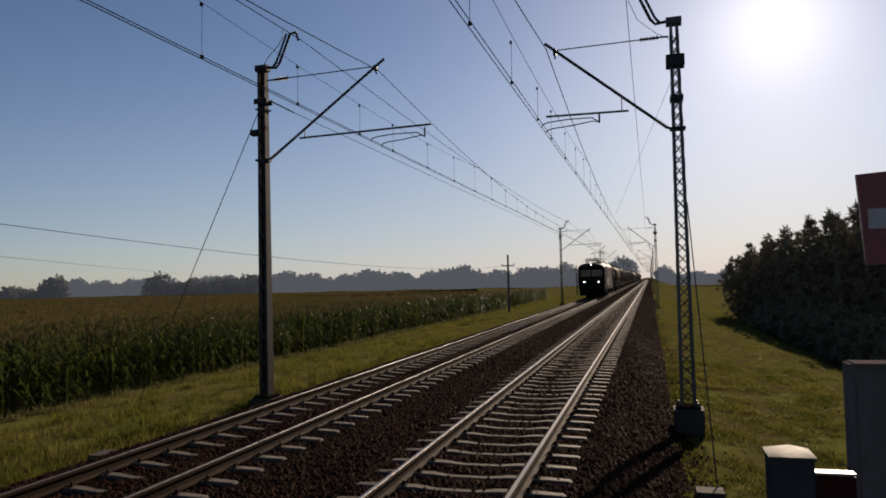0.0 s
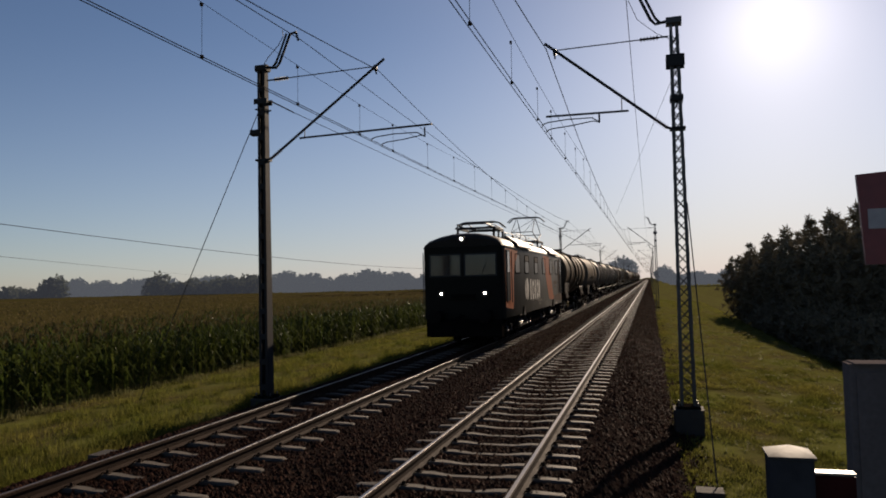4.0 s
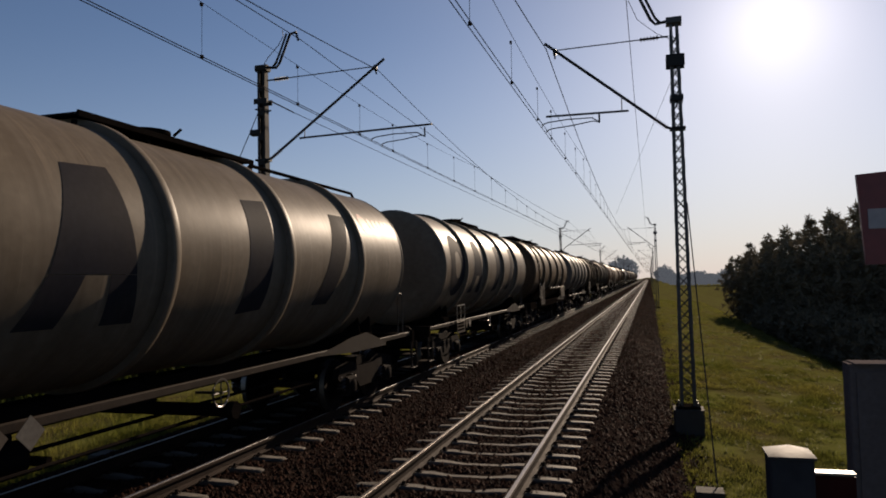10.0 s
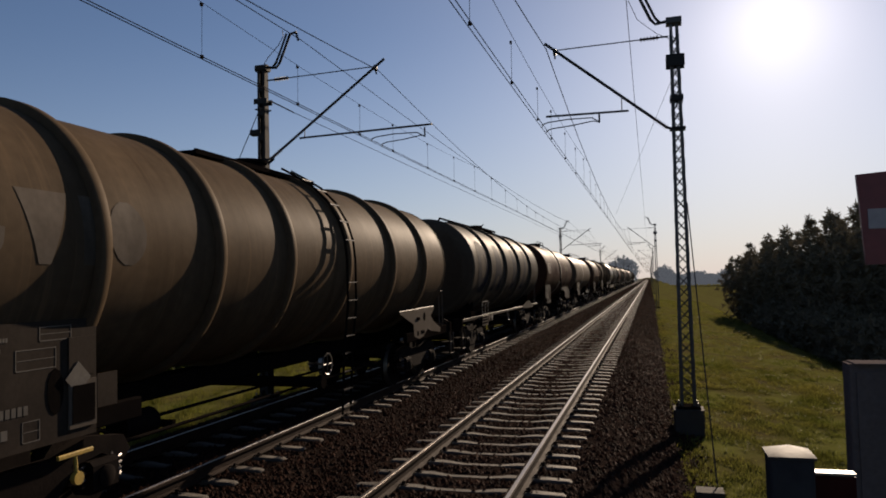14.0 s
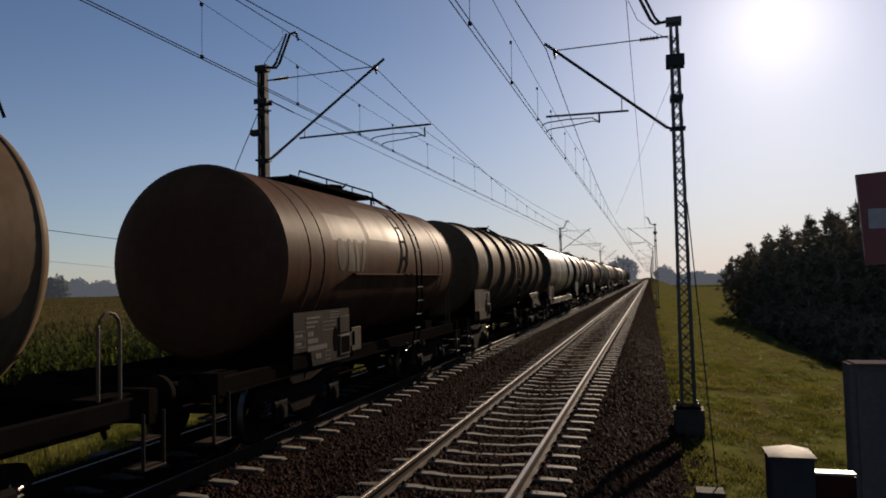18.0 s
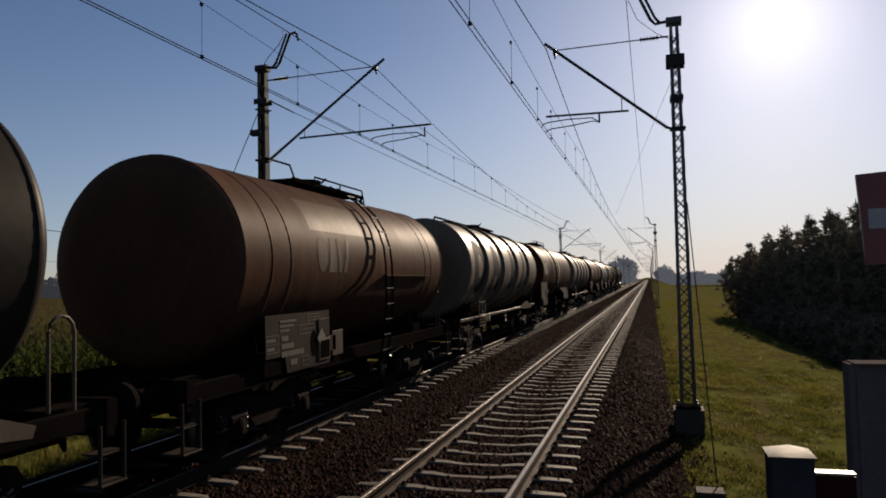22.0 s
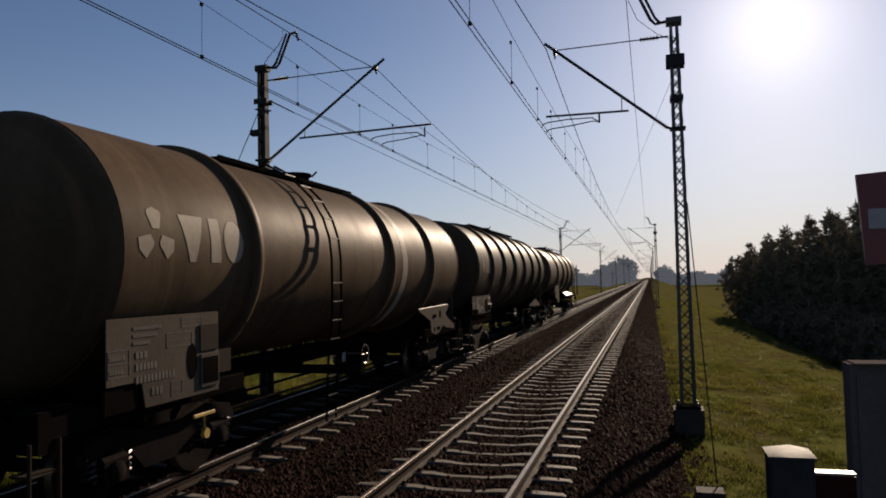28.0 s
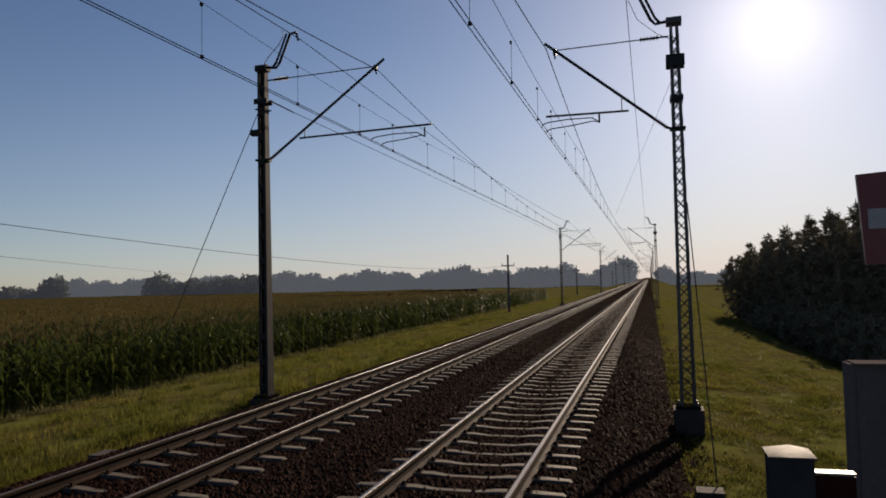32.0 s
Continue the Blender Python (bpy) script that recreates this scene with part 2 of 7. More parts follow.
LOCO_ROOF = mat("loco_roof_grime", (0.03, 0.0232, 0.0168), (0.0168, 0.0132, 0.0104), 0.55, scale=1.2, fine=20, bump=0.1, spec=0.1)
LOCO_WHITE = mat("loco_white_paint", (0.42, 0.39, 0.33), (0.32, 0.29, 0.24), 0.5, scale=2, fine=14, bump=0)
RUBBER = mat("black_rubber", (0.02, 0.02, 0.02), None, 0.7, scale=5)
PANE = glass("cab_glass", (0.05, 0.052, 0.055))
HEADLIGHT = mat("headlight_glow", (0.9, 0.9, 0.85), None, 0.2, emit=(1.0, 0.93, 0.8, 12.0), bump=0)
SIGN_RED = mat("red_sign_paint", (0.20, 0.03, 0.03), (0.15, 0.025, 0.025), 0.45, scale=3, fine=20, bump=0.03)
SIGN_DARK = mat("dark_red_panel", (0.042, 0.0084, 0.0084), (0.03, 0.0072, 0.0072), 0.5, scale=3, fine=20, bump=0.02, spec=0.05)
SIGN_WHITE = mat("white_sign_paint", (0.40, 0.36, 0.35), None, 0.5, scale=3, fine=20, bump=0.03)
CABINET = mat("cabinet_grey_paint", (0.144, 0.122, 0.115), (0.106, 0.09, 0.085), 0.5, scale=2, fine=25, bump=0.03, spec=0.0)
POST_GREY = mat("post_grey_paint", (0.0495, 0.0495, 0.0528), (0.033, 0.033, 0.0363), 0.4, scale=4, fine=30, bump=0.08, spec=0.0)


# ---------------------------------------------------------------- mesh tools
class Shape:
    """Collects vertices and faces of one mesh."""

    def __init__(self):
        self.v, self.f = [], []

    def add(self, v, f):
        k = len(self.v)
        self.v += [tuple(p) for p in v]
        self.f += [tuple(i + k for i in face) for face in f]
        return self

    def box(self, x0, x1, y0, y1, z0, z1, c=0.0):
        """Box with its long edges chamfered by c."""
        if c <= 0:
            v = [(x, y, z) for x in (x0, x1) for y in (y0, y1) for z in (z0, z1)]
            return self.add(v, [(0, 1, 3, 2), (4, 6, 7, 5), (0, 4, 5, 1), (2, 3, 7, 6), (0, 2, 6, 4), (1, 5, 7, 3)])
        dims = (x1 - x0, y1 - y0, z1 - z0)
        ax = dims.index(max(dims))
        lo, hi = [(x0, x1), (y0, y1), (z0, z1)][ax]
        (a0, a1), (b0, b1) = [r for i, r in enumerate([(x0, x1), (y0, y1), (z0, z1)]) if i != ax]
        ring = [(a0 + c, b0), (a1 - c, b0), (a1, b0 + c), (a1, b1 - c), (a1 - c, b1), (a0 + c, b1), (a0, b1 - c), (a0, b0 + c)]
        v = []
        for w in (lo, hi):
            for a, b in ring:
                p = [a, b]
                p.insert(ax, w)
                v.append(p)
        f = [(i, (i + 1) % 8, 8 + (i + 1) % 8, 8 + i) for i in range(8)] + [tuple(range(7, -1, -1)), tuple(range(8, 16))]
        return self.add(v, f)

    def tube(self, pts, r, n=6, r2=None):
        """Round bar along a polyline."""
        pts = [Vector(p) for p in pts]
        v, f = [], []
        for i, p in enumerate(pts):
            d = (pts[min(i + 1, len(pts) - 1)] - pts[max(i - 1, 0)]).normalized()
            up = Vector((0, 0, 1)) if abs(d.z) < 0.9 else Vector((0, 1, 0))
            a = d.cross(up).normalized()
            b = d.cross(a)
            rad = r if r2 is None else r + (r2 - r) * i / (len(pts) - 1)
            v += [p + rad * (math.cos(2 * math.pi * k / n) * a + math.sin(2 * math.pi * k / n) * b) for k in range(n)]
        for i in range(len(pts) - 1):
            f += [(i * n + k, i * n + (k + 1) % n, (i + 1) * n + (k + 1) % n, (i + 1) * n + k) for k in range(n)]
        f += [tuple(range(n - 1, -1, -1)), tuple((len(pts) - 1) * n + k for k in range(n))]
        return self.add(v, f)

    def turn(self, prof, n=24, axis="y", at=(0, 0, 0), a0=0.0, a1=2 * math.pi):
        """Surface of revolution; prof: (along the axis, radius)."""
        full = abs(a1 - a0 - 2 * math.pi) < 1e-6
        m = n if full else n + 1
        v, f = [], []
        for w, r in prof:
            for k in range(m):
                t = a0 + (a1 - a0) * k / n
                c, s = r * math.cos(t), r * math.sin(t)
                q = {"y": (c, w, s), "x": (w, c, s), "z": (c, s, w)}[axis]
                v.append((q[0] + at[0], q[1] + at[1], q[2] + at[2]))
        for i in range(len(prof) - 1):
            for k in range(n):
                k2 = (k + 1) % m
                f.append((i * m + k, i * m + k2, (i + 1) * m + k2, (i + 1) * m + k))
        return self.add(v, f)

    def prism(self, poly, axis, lo, hi):
        """A polygon in the other two axes pulled along one axis."""
        n, v = len(poly), []
        for w in (lo, hi):
            for a, b in poly:
                p = [a, b]
                p.insert("xyz".index(axis), w)
                v.append(p)
        return self.add(v, [(i, (i + 1) % n, n + (i + 1) % n, n + i) for i in range(n)] + [tuple(range(n - 1, -1, -1)), tuple(range(n, 2 * n))])

    def mesh(self, name, material, smooth=True):
        me = bpy.data.meshes.new(name)
        me.from_pydata(self.v, [], self.f)
        bm = bmesh.new()
        bm.from_mesh(me)
        bmesh.ops.recalc_face_normals(bm, faces=bm.faces)
        bm.to_mesh(me)
        bm.free()
        me.materials.append(material)
        if smooth:
            me.shade_smooth()
            me.set_sharp_from_angle(angle=0.6)
        return me


def array_mesh(name, v, f, material, smooth=False):
    """A mesh from numpy arrays: v (n, 3), f (m, 3 or 4)."""
    me = bpy.data.meshes.new(name)
    k = f.shape[1]
    me.vertices.add(len(v))
    me.vertices.foreach_set("co", np.ascontiguousarray(v, dtype=np.float32).ravel())
    me.loops.add(f.size)
    me.loops.foreach_set("vertex_index", np.ascontiguousarray(f, dtype=np.int32).ravel())
    me.polygons.add(len(f))
    me.polygons.foreach_set("loop_start", np.arange(0, f.size, k, dtype=np.int32))
    me.update(calc_edges=True)
    me.materials.append(material)
    if smooth:
        me.shade_smooth()
    return me


def part(name, shape, material, parent, label="", at=None):
    """Links a Shape or a ready mesh as one mesh object under a thing or a part."""
    me = shape.mesh(name, material) if isinstance(shape, Shape) else shape
    ob = new(name, me)
    ob.parent = parent
    if at is not None:
        ob.matrix_basis = at if isinstance(at, Matrix) else pose(*at)
    return tagged(ob, label)


def thing(name, at, label, category, group="", kind=""):
    ob = new(name)
    ob.empty_display_size = 0.3
    ob.matrix_basis = at if isinstance(at, Matrix) else pose(*at)
    return tagged(ob, label, category, group, kind)


def solo(name, shape, material, label, category, kind="", at=None, group=""):
    me = shape.mesh(name, material) if isinstance(shape, Shape) else shape
    ob = new(name, me)
    if at is not None:
        ob.matrix_basis = pose(*at)
    return tagged(ob, label, category, group, kind)


RNG = np.random.default_rng(7)


def blades(base, length, width, lean, bend=0.5, head=None):
    """Grass blades, leaves or needles: two triangles up to a bent tip, from arrays of base points."""
    n = len(base)
    az = RNG.uniform(0, 2 * np.pi, n) if head is None else head
    d = np.stack([np.cos(az), np.sin(az), np.zeros(n)], 1)
    side = np.stack([-np.sin(az), np.cos(az), np.zeros(n)], 1) * (width / 2)[:, None]
    up = np.array([0, 0, 1.0])
    mid = base + d * (length * np.sin(lean) * 0.5)[:, None] + up * (length * np.cos(lean) * 0.55)[:, None]
    tip = base + d * (length * np.sin(lean + bend * 0.6))[:, None] + up * (length * np.cos(lean + bend))[:, None]
    v = np.stack([base - side * 0.6, base + side * 0.6, mid + side, mid - side, tip], 1).reshape(-1, 3)
    i = np.arange(n)[:, None] * 5
    f = np.concatenate([i + [0, 1, 2], i + [0, 2, 3], i + [3, 2, 4]])
    return v, f


# ---------------------------------------------------------------- ground
TRACK_L = -4.04          # centre of the far track; the near track's centre is x = 0, rail tops at z = 0
FIELD_Z = -1.1
PROFILE = [(-3000, -1.1), (-600, -1.1), (-120, -1.1), (-40, -1.1), (-20, -1.1), (-14.5, -1.1), (-11, -0.95), (-9, -0.86), (-7.4, -0.82), (-6.8, -0.8), (-6.3, -0.7),
           (-2, -0.9), (2.4, -1.0), (3.2, -1.06), (4.4, -1.16), (6, -1.3), (8, -1.42), (9.0, -1.5), (9.9, -1.9), (10.8, -2.35), (14, -2.5), (20, -2.4), (60, -2.2), (400, -1.6), (3000, -1.2)]


def ground_z(x):
    return float(np.interp(x, [a for a, _ in PROFILE], [b for _, b in PROFILE]))


def fall(x, y):
    """The fields beside the embankment fall away gently with distance."""
    side = np.clip((np.abs(np.asarray(x, float) - 0.0) - 12) / 6, 0, 1)
    return -side * 0.006 * np.clip(np.asarray(y, float) - 20, 0, 700)


def build_ground():
    xs = sorted({a for a, _ in PROFILE} | set(np.arange(-14, 20, 0.8)))
    ys = [-400, -100, -40, -15, -5] + list(np.arange(0, 80, 2.5)) + list(np.arange(80, 260, 15)) + [300, 400, 600, 900, 1500, 3000]
    v = np.array([(x, y, ground_z(x) + float(fall(x, y)) + (0.04 * noise.noise((x * 0.7, y * 0.5, 0)) if -15 < x < 22 and y < 120 else 0)) for y in ys for x in xs])
    n = len(xs)
    f = np.array([(j * n + i, j * n + i + 1, (j + 1) * n + i + 1, (j + 1) * n + i) for j in range(len(ys) - 1) for i in range(n - 1)])
    ob = new("ground", array_mesh("ground", v, f, GRASS_SOIL, True))
    tagged(ob, "grassy embankment soil with dry olive-green grass", "ground", kind="structure")


def build_ballast():
    prof = [(-6.75, -0.84), (-6.2, -0.42), (-5.6, -0.205), (-4.16, -0.205), (-4.06, -0.165), (-3.5, -0.16), (-3.4, -0.2), (-2.5, -0.205), (-2.02, -0.28), (-1.5, -0.19), (1.5, -0.19), (1.75, -0.25), (2.75, -1.03)]
    ys = list(np.arange(-12, 60, 1.5)) + list(np.arange(60, 300, 12)) + [300, 400, 600, 900, 1500]
    xs = sorted(set(np.arange(-6.75, 2.76, 0.3)) | {a for a, _ in prof})
    v = np.array([(x, y, np.interp(x, [a for a, _ in prof], [b for _, b in prof]) + 0.014 * noise.noise((x * 2, y * 2, 3))) for y in ys for x in xs])
    n = len(xs)
    f = np.array([(j * n + i, j * n + i + 1, (j + 1) * n + i + 1, (j + 1) * n + i) for j in range(len(ys) - 1) for i in range(n - 1)])
    ob = new("ballast_bed", array_mesh("ballast_bed", v, f, BALLAST, True))
    tagged(ob, "dark brown crushed stone ballast bed of the double track", "ballast", kind="structure")
    # loose stones, dense near the camera
    def scatter(count, y0, y1, s0, s1):
        y = y0 + (y1 - y0) * RNG.random(count) ** 1.5
        x = RNG.uniform(-6.7, 2.85, count)
        stray = RNG.random(count) < 0.03
        x = np.where(stray, 2.75 + np.abs(RNG.normal(0, 0.18, count)), x)
        z = np.maximum(np.interp(x, [a for a, _ in prof], [b for _, b in prof]), np.interp(x, [a for a, _ in PROFILE], [b for _, b in PROFILE]))
        size = RNG.uniform(s0, s1, count)
        return np.stack([x, y, z + size * 0.25], 1), size
    p1, s1 = scatter(75000, 4, 34, 0.018, 0.046)
    p2, s2 = scatter(26000, 28, 110, 0.026, 0.055)
    p3, s3 = scatter(9000, -8, 4.2, 0.03, 0.05)
    p, s = np.concatenate([p1, p2, p3]), np.concatenate([s1, s2, s3])
    on_sleeper = np.zeros(len(p), bool)
    for tx, y0, gap in SLEEPERS:
        k = (p[:, 1] - y0) / gap
        on_sleeper |= (np.abs(k - np.round(k)) * gap < 0.14) & (np.abs(p[:, 0] - tx) < 1.3) & ~((tx < -1) & (np.abs(p[:, 0] + 3.75) < 0.4))
    keep = ~on_sleeper | (RNG.random(len(p)) < 0.12)
    p, s = p[keep], s[keep]
    octa = np.array([(1, 0, -0.6), (-1, 0, -0.6), (0, 1, -0.6), (0, -1, -0.6), (0, 0, 1)], float)
    of = np.array([(0, 2, 4), (2, 1, 4), (1, 3, 4), (3, 0, 4)])     # the buried half is left away
    q = octa[None] * RNG.uniform(0.6, 1.25, (len(p), 5, 1)) + RNG.uniform(-0.3, 0.3, (len(p), 5, 3))
    a = RNG.uniform(0, 2 * np.pi, len(p))
    c, sn = np.cos(a)[:, None], np.sin(a)[:, None]
    q = np.stack([q[..., 0] * c - q[..., 1] * sn, q[..., 0] * sn + q[..., 1] * c, q[..., 2] * 0.8], -1)
    v = (q * s[:, None, None] + p[:, None]).reshape(-1, 3)
    f = (np.arange(len(p))[:, None, None] * 5 + of[None]).reshape(-1, 3)
    ob = new("ballast_stones", array_mesh("ballast_stones", v, f, STONE))
    tagged(ob, "loose sharp brown-grey ballast stones", "ballast", kind="stuff")


SLEEPERS = ((0.0, 8.318, 0.6), (TRACK_L, 8.08, 0.624))     # track centre, first sleeper, spacing
RAIL_PROF = [(-0.0625, -0.172), (0.0625, -0.172), (0.0625, -0.160), (0.012, -0.135), (0.010, -0.052), (0.035, -0.040), (0.036, -0.010), (0.028, -0.001),
             (-0.028, -0.001), (-0.036, -0.010), (-0.035, -0.040), (-0.010, -0.052), (-0.012, -0.135), (-0.0625, -0.160)]


def build_rails():
    for tx, side in ((0.0, "near"), (TRACK_L, "far")):
        for sx in (-0.7535, 0.7535):
            s = Shape().prism(RAIL_PROF, "y", -12, 1500)
            ob = solo("rail", s, RAIL_RUST, "rusty brown steel rail with a worn head", "rail", kind="structure", at=(tx + sx, 0, 0))
            head = Shape().prism([(-0.019, -0.002), (0.025, -0.002), (0.022, 0.002), (-0.016, 0.002)], "y", -12, 1500)
            part("running_surface", head, RAIL_TOP if side == "near" else RAIL_DULL, ob, "worn steel running surface, shiny on the near track and dull on the far")


def build_fastenings():
    s = Shape()
    for sg in (-1, 1):
        s.tube([(sg * 0.055, -0.06, -0.15), (sg * 0.09, -0.06, -0.135), (sg * 0.14, -0.03, -0.155), (sg * 0.14, 0.03, -0.155), (sg * 0.09, 0.06, -0.135), (sg * 0.055, 0.06, -0.15)], 0.009, 4)
        s.turn([(-0.17, 0.024), (-0.115, 0.022), (-0.105, 0.0)], 6, "z", (sg * 0.105, 0, 0))
    base_v, base_f = np.array(s.v), [f for f in s.f]
    tri = []
    for f in base_f:
        tri += [(f[0], f[i], f[i + 1]) for i in range(1, len(f) - 1)]
    tri = np.array(tri)
    for tx, y0, gap in SLEEPERS:
        for sx in (-0.7535, 0.7535):
            ys = np.array([y0 + gap * k for k in range(-24, 62)])
            v = (base_v[None] + np.stack([np.full(len(ys), tx + sx), ys, np.zeros(len(ys))], 1)[:, None]).reshape(-1, 3)
            f = (np.arange(len(ys))[:, None, None] * len(base_v) + tri[None]).reshape(-1, 3)
            ob = new("rail_fastenings", array_mesh("rail_fastenings", v, f, RAIL_RUST))
            tagged(ob, "rusty spring clips that hold the rail on its sleepers", "fastening", kind="stuff")


def sleeper_shape():
    """Concrete sleeper: thick under the rails, lower and narrower in its middle."""
    s = Shape()
    st = [(-1.27, 0.06, -0.19), (-1.24, 0.075, -0.172), (-0.95, 0.085, -0.16), (-0.5, 0.085, -0.16), (-0.25, 0.065, -0.185), (0.25, 0.065, -0.185), (0.5, 0.085, -0.16), (0.95, 0.085, -0.16), (1.24, 0.075, -0.172), (1.27, 0.06, -0.19)]
    v, f = [], []
    for x, w, z in st:
        v += [(x, -w - 0.05, -0.36), (x, -w, z - 0.015), (x, -w + 0.02, z), (x, w - 0.02, z), (x, w, z - 0.015), (x, w + 0.05, -0.36)]
    for i in range(len(st) - 1):
        f += [(i * 6 + k, i * 6 + k + 1, i * 6 + 7 + k, i * 6 + 6 + k) for k in range(5)]
    f += [tuple(range(5, -1, -1)), tuple(54 + k for k in range(6))]
    return s.add(v, f)


def build_sleepers():
    me = sleeper_shape().mesh("sleeper", SLEEPER)
    vs = np.array([v.co[:] for v in me.vertices])
    tri = np.array([(p.vertices[0], p.vertices[i], p.vertices[i + 1]) for p in me.polygons for i in range(1, len(p.vertices) - 1)])
    for tx, y0, gap in SLEEPERS:
        bed = thing("sleeper_row", (tx, 0, 0), "pale grey concrete sleepers in brown ballast", "sleepers", kind="structure")
        for k in range(-24, 272):
            ob = new("sleeper", me)
            ob.parent = bed
            ob.location = (0.012 * math.sin(k * 7.3), y0 + gap * k, 0.006 * math.sin(k * 3.1))
            ob.rotation_euler = (0, 0, 0.006 * math.sin(k * 5.7))
        ys = y0 + gap * np.arange(272, 900)
        v = (vs[None] + np.stack([np.zeros(len(ys)), ys, np.zeros(len(ys))], 1)[:, None]).reshape(-1, 3)
        f = (np.arange(len(ys))[:, None, None] * len(vs) + tri[None]).reshape(-1, 3)
        part("far_sleepers", array_mesh("far_sleepers", v, f, SLEEPER), SLEEPER, bed)["kind"] = "stuff"


# ---------------------------------------------------------------- overhead line
MAST_Y = [-46.0, 16.2] + [79.5 + 66.5 * k for k in range(9)]


def lacing(sh, ob, single):
    """The diagonal bars of one face: each a part on the nearest mast, joined on far ones."""
    if not single:
        part("lacing", sh, STEEL, ob)["kind"] = "stuff"
        return
    for k in range(0, len(sh.v), 8):
        part("lacing_bar", Shape().add(sh.v[k:k + 8], [(i, (i + 1) % 4, 4 + (i + 1) % 4, 4 + i) for i in range(4)] + [(3, 2, 1, 0), (4, 5, 6, 7)]), STEEL, ob)


def lattice_mast(x, y, base_z, sign, first):
    """Lattice steel mast with cantilever; sign +1: the arm points to +x."""
    left = sign > 0
    ob = thing("catenary_mast", (x, y, 0), ("grey channel-steel mast with battens" if left else "grey lattice steel mast") + " carrying the overhead line beside the track", "mast", "masts along the line")
    top = 7.72
    w0, w1 = (0.158, 0.09) if not left else (0.117, 0.102)
    d0, d1 = 0.15, 0.09
    z0 = base_z + 0.05

    def half(z):
        k = (z - z0) / (top - z0)
        return w0 + (w1 - w0) * k, d0 + (d1 - d0) * k
    if left:
        for s in (-1, 1):
            v = []
            for z in (z0, top):
                hw, hd = half(z)
                v += [(s * hw, -hd, z), (s * hw, hd, z), (s * (hw - 0.07), hd, z), (s * (hw - 0.07), hd - 0.012, z), (s * (hw - 0.012), hd - 0.012, z), (s * (hw - 0.012), -hd + 0.012, z), (s * (hw - 0.07), -hd + 0.012, z), (s * (hw - 0.07), -hd, z)]
            part("channel", Shape().add(v, [(k, (k + 1) % 8, 8 + (k + 1) % 8, 8 + k) for k in range(8)] + [tuple(range(7, -1, -1)), tuple(range(8, 16))]), CHANNEL, ob)
        z = z0 + 0.15
        while z < top - 0.1:
            hw, hd = half(z)
            part("batten", Shape().box(-hw + 0.02, hw - 0.02, -hd - 0.008, -hd, z, z + 0.14), CHANNEL, ob)
            part("batten", Shape().box(-hw + 0.02, hw - 0.02, hd, hd + 0.008, z, z + 0.14), CHANNEL, ob)
            z += 0.62
        z, k = z0 + 0.3, 1
        while z < top - 0.6:
            hw, hd = half(z)
            part("lacing_bar", Shape().tube([(-k * (hw - 0.03), hd - 0.02, z), (k * (hw - 0.03), hd - 0.02, z + 0.42)], 0.012, 4), STEEL, ob)
            z, k = z + 0.62, -k
    else:
        for sx in (-1, 1):
            for sy in (-1, 1):
                v = []
                for z in (z0, top):
                    hw, hd = half(z)
                    v += [(sx * hw, sy * hd, z), (sx * (hw - 0.06), sy * hd, z), (sx * (hw - 0.06), sy * (hd - 0.01), z), (sx * hw, sy * (hd - 0.01), z),
                          (sx * (hw - 0.01), sy * (hd - 0.06), z), (sx * hw, sy * (hd - 0.06), z)]
                part("chord", Shape().add(v, [(0, 1, 7, 6), (1, 2, 8, 7), (2, 3, 9, 8), (3, 4, 10, 9), (4, 5, 11, 10), (5, 0, 6, 11), (5, 4, 3, 2, 1, 0), (6, 7, 8, 9, 10, 11)]), STEEL, ob)
        for yy in (-1, 1):
            sh, z, k = Shape(), z0 + 0.15, 0
            while z < top - 0.35:
                h = 0.235
                a, b = half(z), half(z + h)
                s = 1 if k % 2 else -1
                sh.tube([(-s * (a[0] - 0.03), yy * a[1], z), (s * (b[0] - 0.03), yy * b[1], z + h)], 0.009, 4)
                sh.tube([(s * (a[0] - 0.03), yy * (a[1] - 0.012), z), (-s * (b[0] - 0.03), yy * (b[1] - 0.012), z + h)], 0.009, 4)
                z += h
                k += 1
            lacing(sh, ob, first)
        for xx in (-1, 1):
            sh, z, k = Shape(), z0 + 0.15, 0
            while z < top - 0.35:
                a, b = half(z), half(z + 0.235)
                s = 1 if k % 2 else -1
                sh.tube([(xx * a[0], -s * (a[1] - 0.03), z), (xx * b[0], s * (b[1] - 0.03), z + 0.235)], 0.009, 4)
                z += 0.235
                k += 1
            lacing(sh, ob, first)
    # head plate, clamps, foundation
    part("head_plate", Shape().box(-0.16, 0.16, -0.12, 0.12, top - 0.07, top + 0.09, 0.03), CHANNEL if left else STEEL, ob)
    for z, e, hz in ((6.88, 0.185, 0.07), (6.68, 0.15, 0.02)) if left else ((6.86, 0.19, 0.13), (6.05, 0.135, 0.065)):
        d = half(z)[1] + 0.02
        clamp = part("clamp_plate", Shape().box(-e, e, -d - 0.02, -d, z - hz, z + hz, 0.006), DARK_STEEL, ob, "bolted clamp plate on the mast")
        part("clamp_plate", Shape().box(-e, e, d, d + 0.02, z - hz, z + hz, 0.006), DARK_STEEL, ob, "bolted clamp plate on the mast")
        for bx in (-e + 0.025, e - 0.025):
            part("clamp_bolt", Shape().tube([(bx, -d - 0.05, z), (bx, d + 0.05, z)], 0.012, 6), DARK_STEEL, clamp)
    part("base_plate", Shape().box(-0.24, 0.24, -0.22, 0.22, base_z + 0.002, base_z + 0.06, 0.01), UNDER, ob)
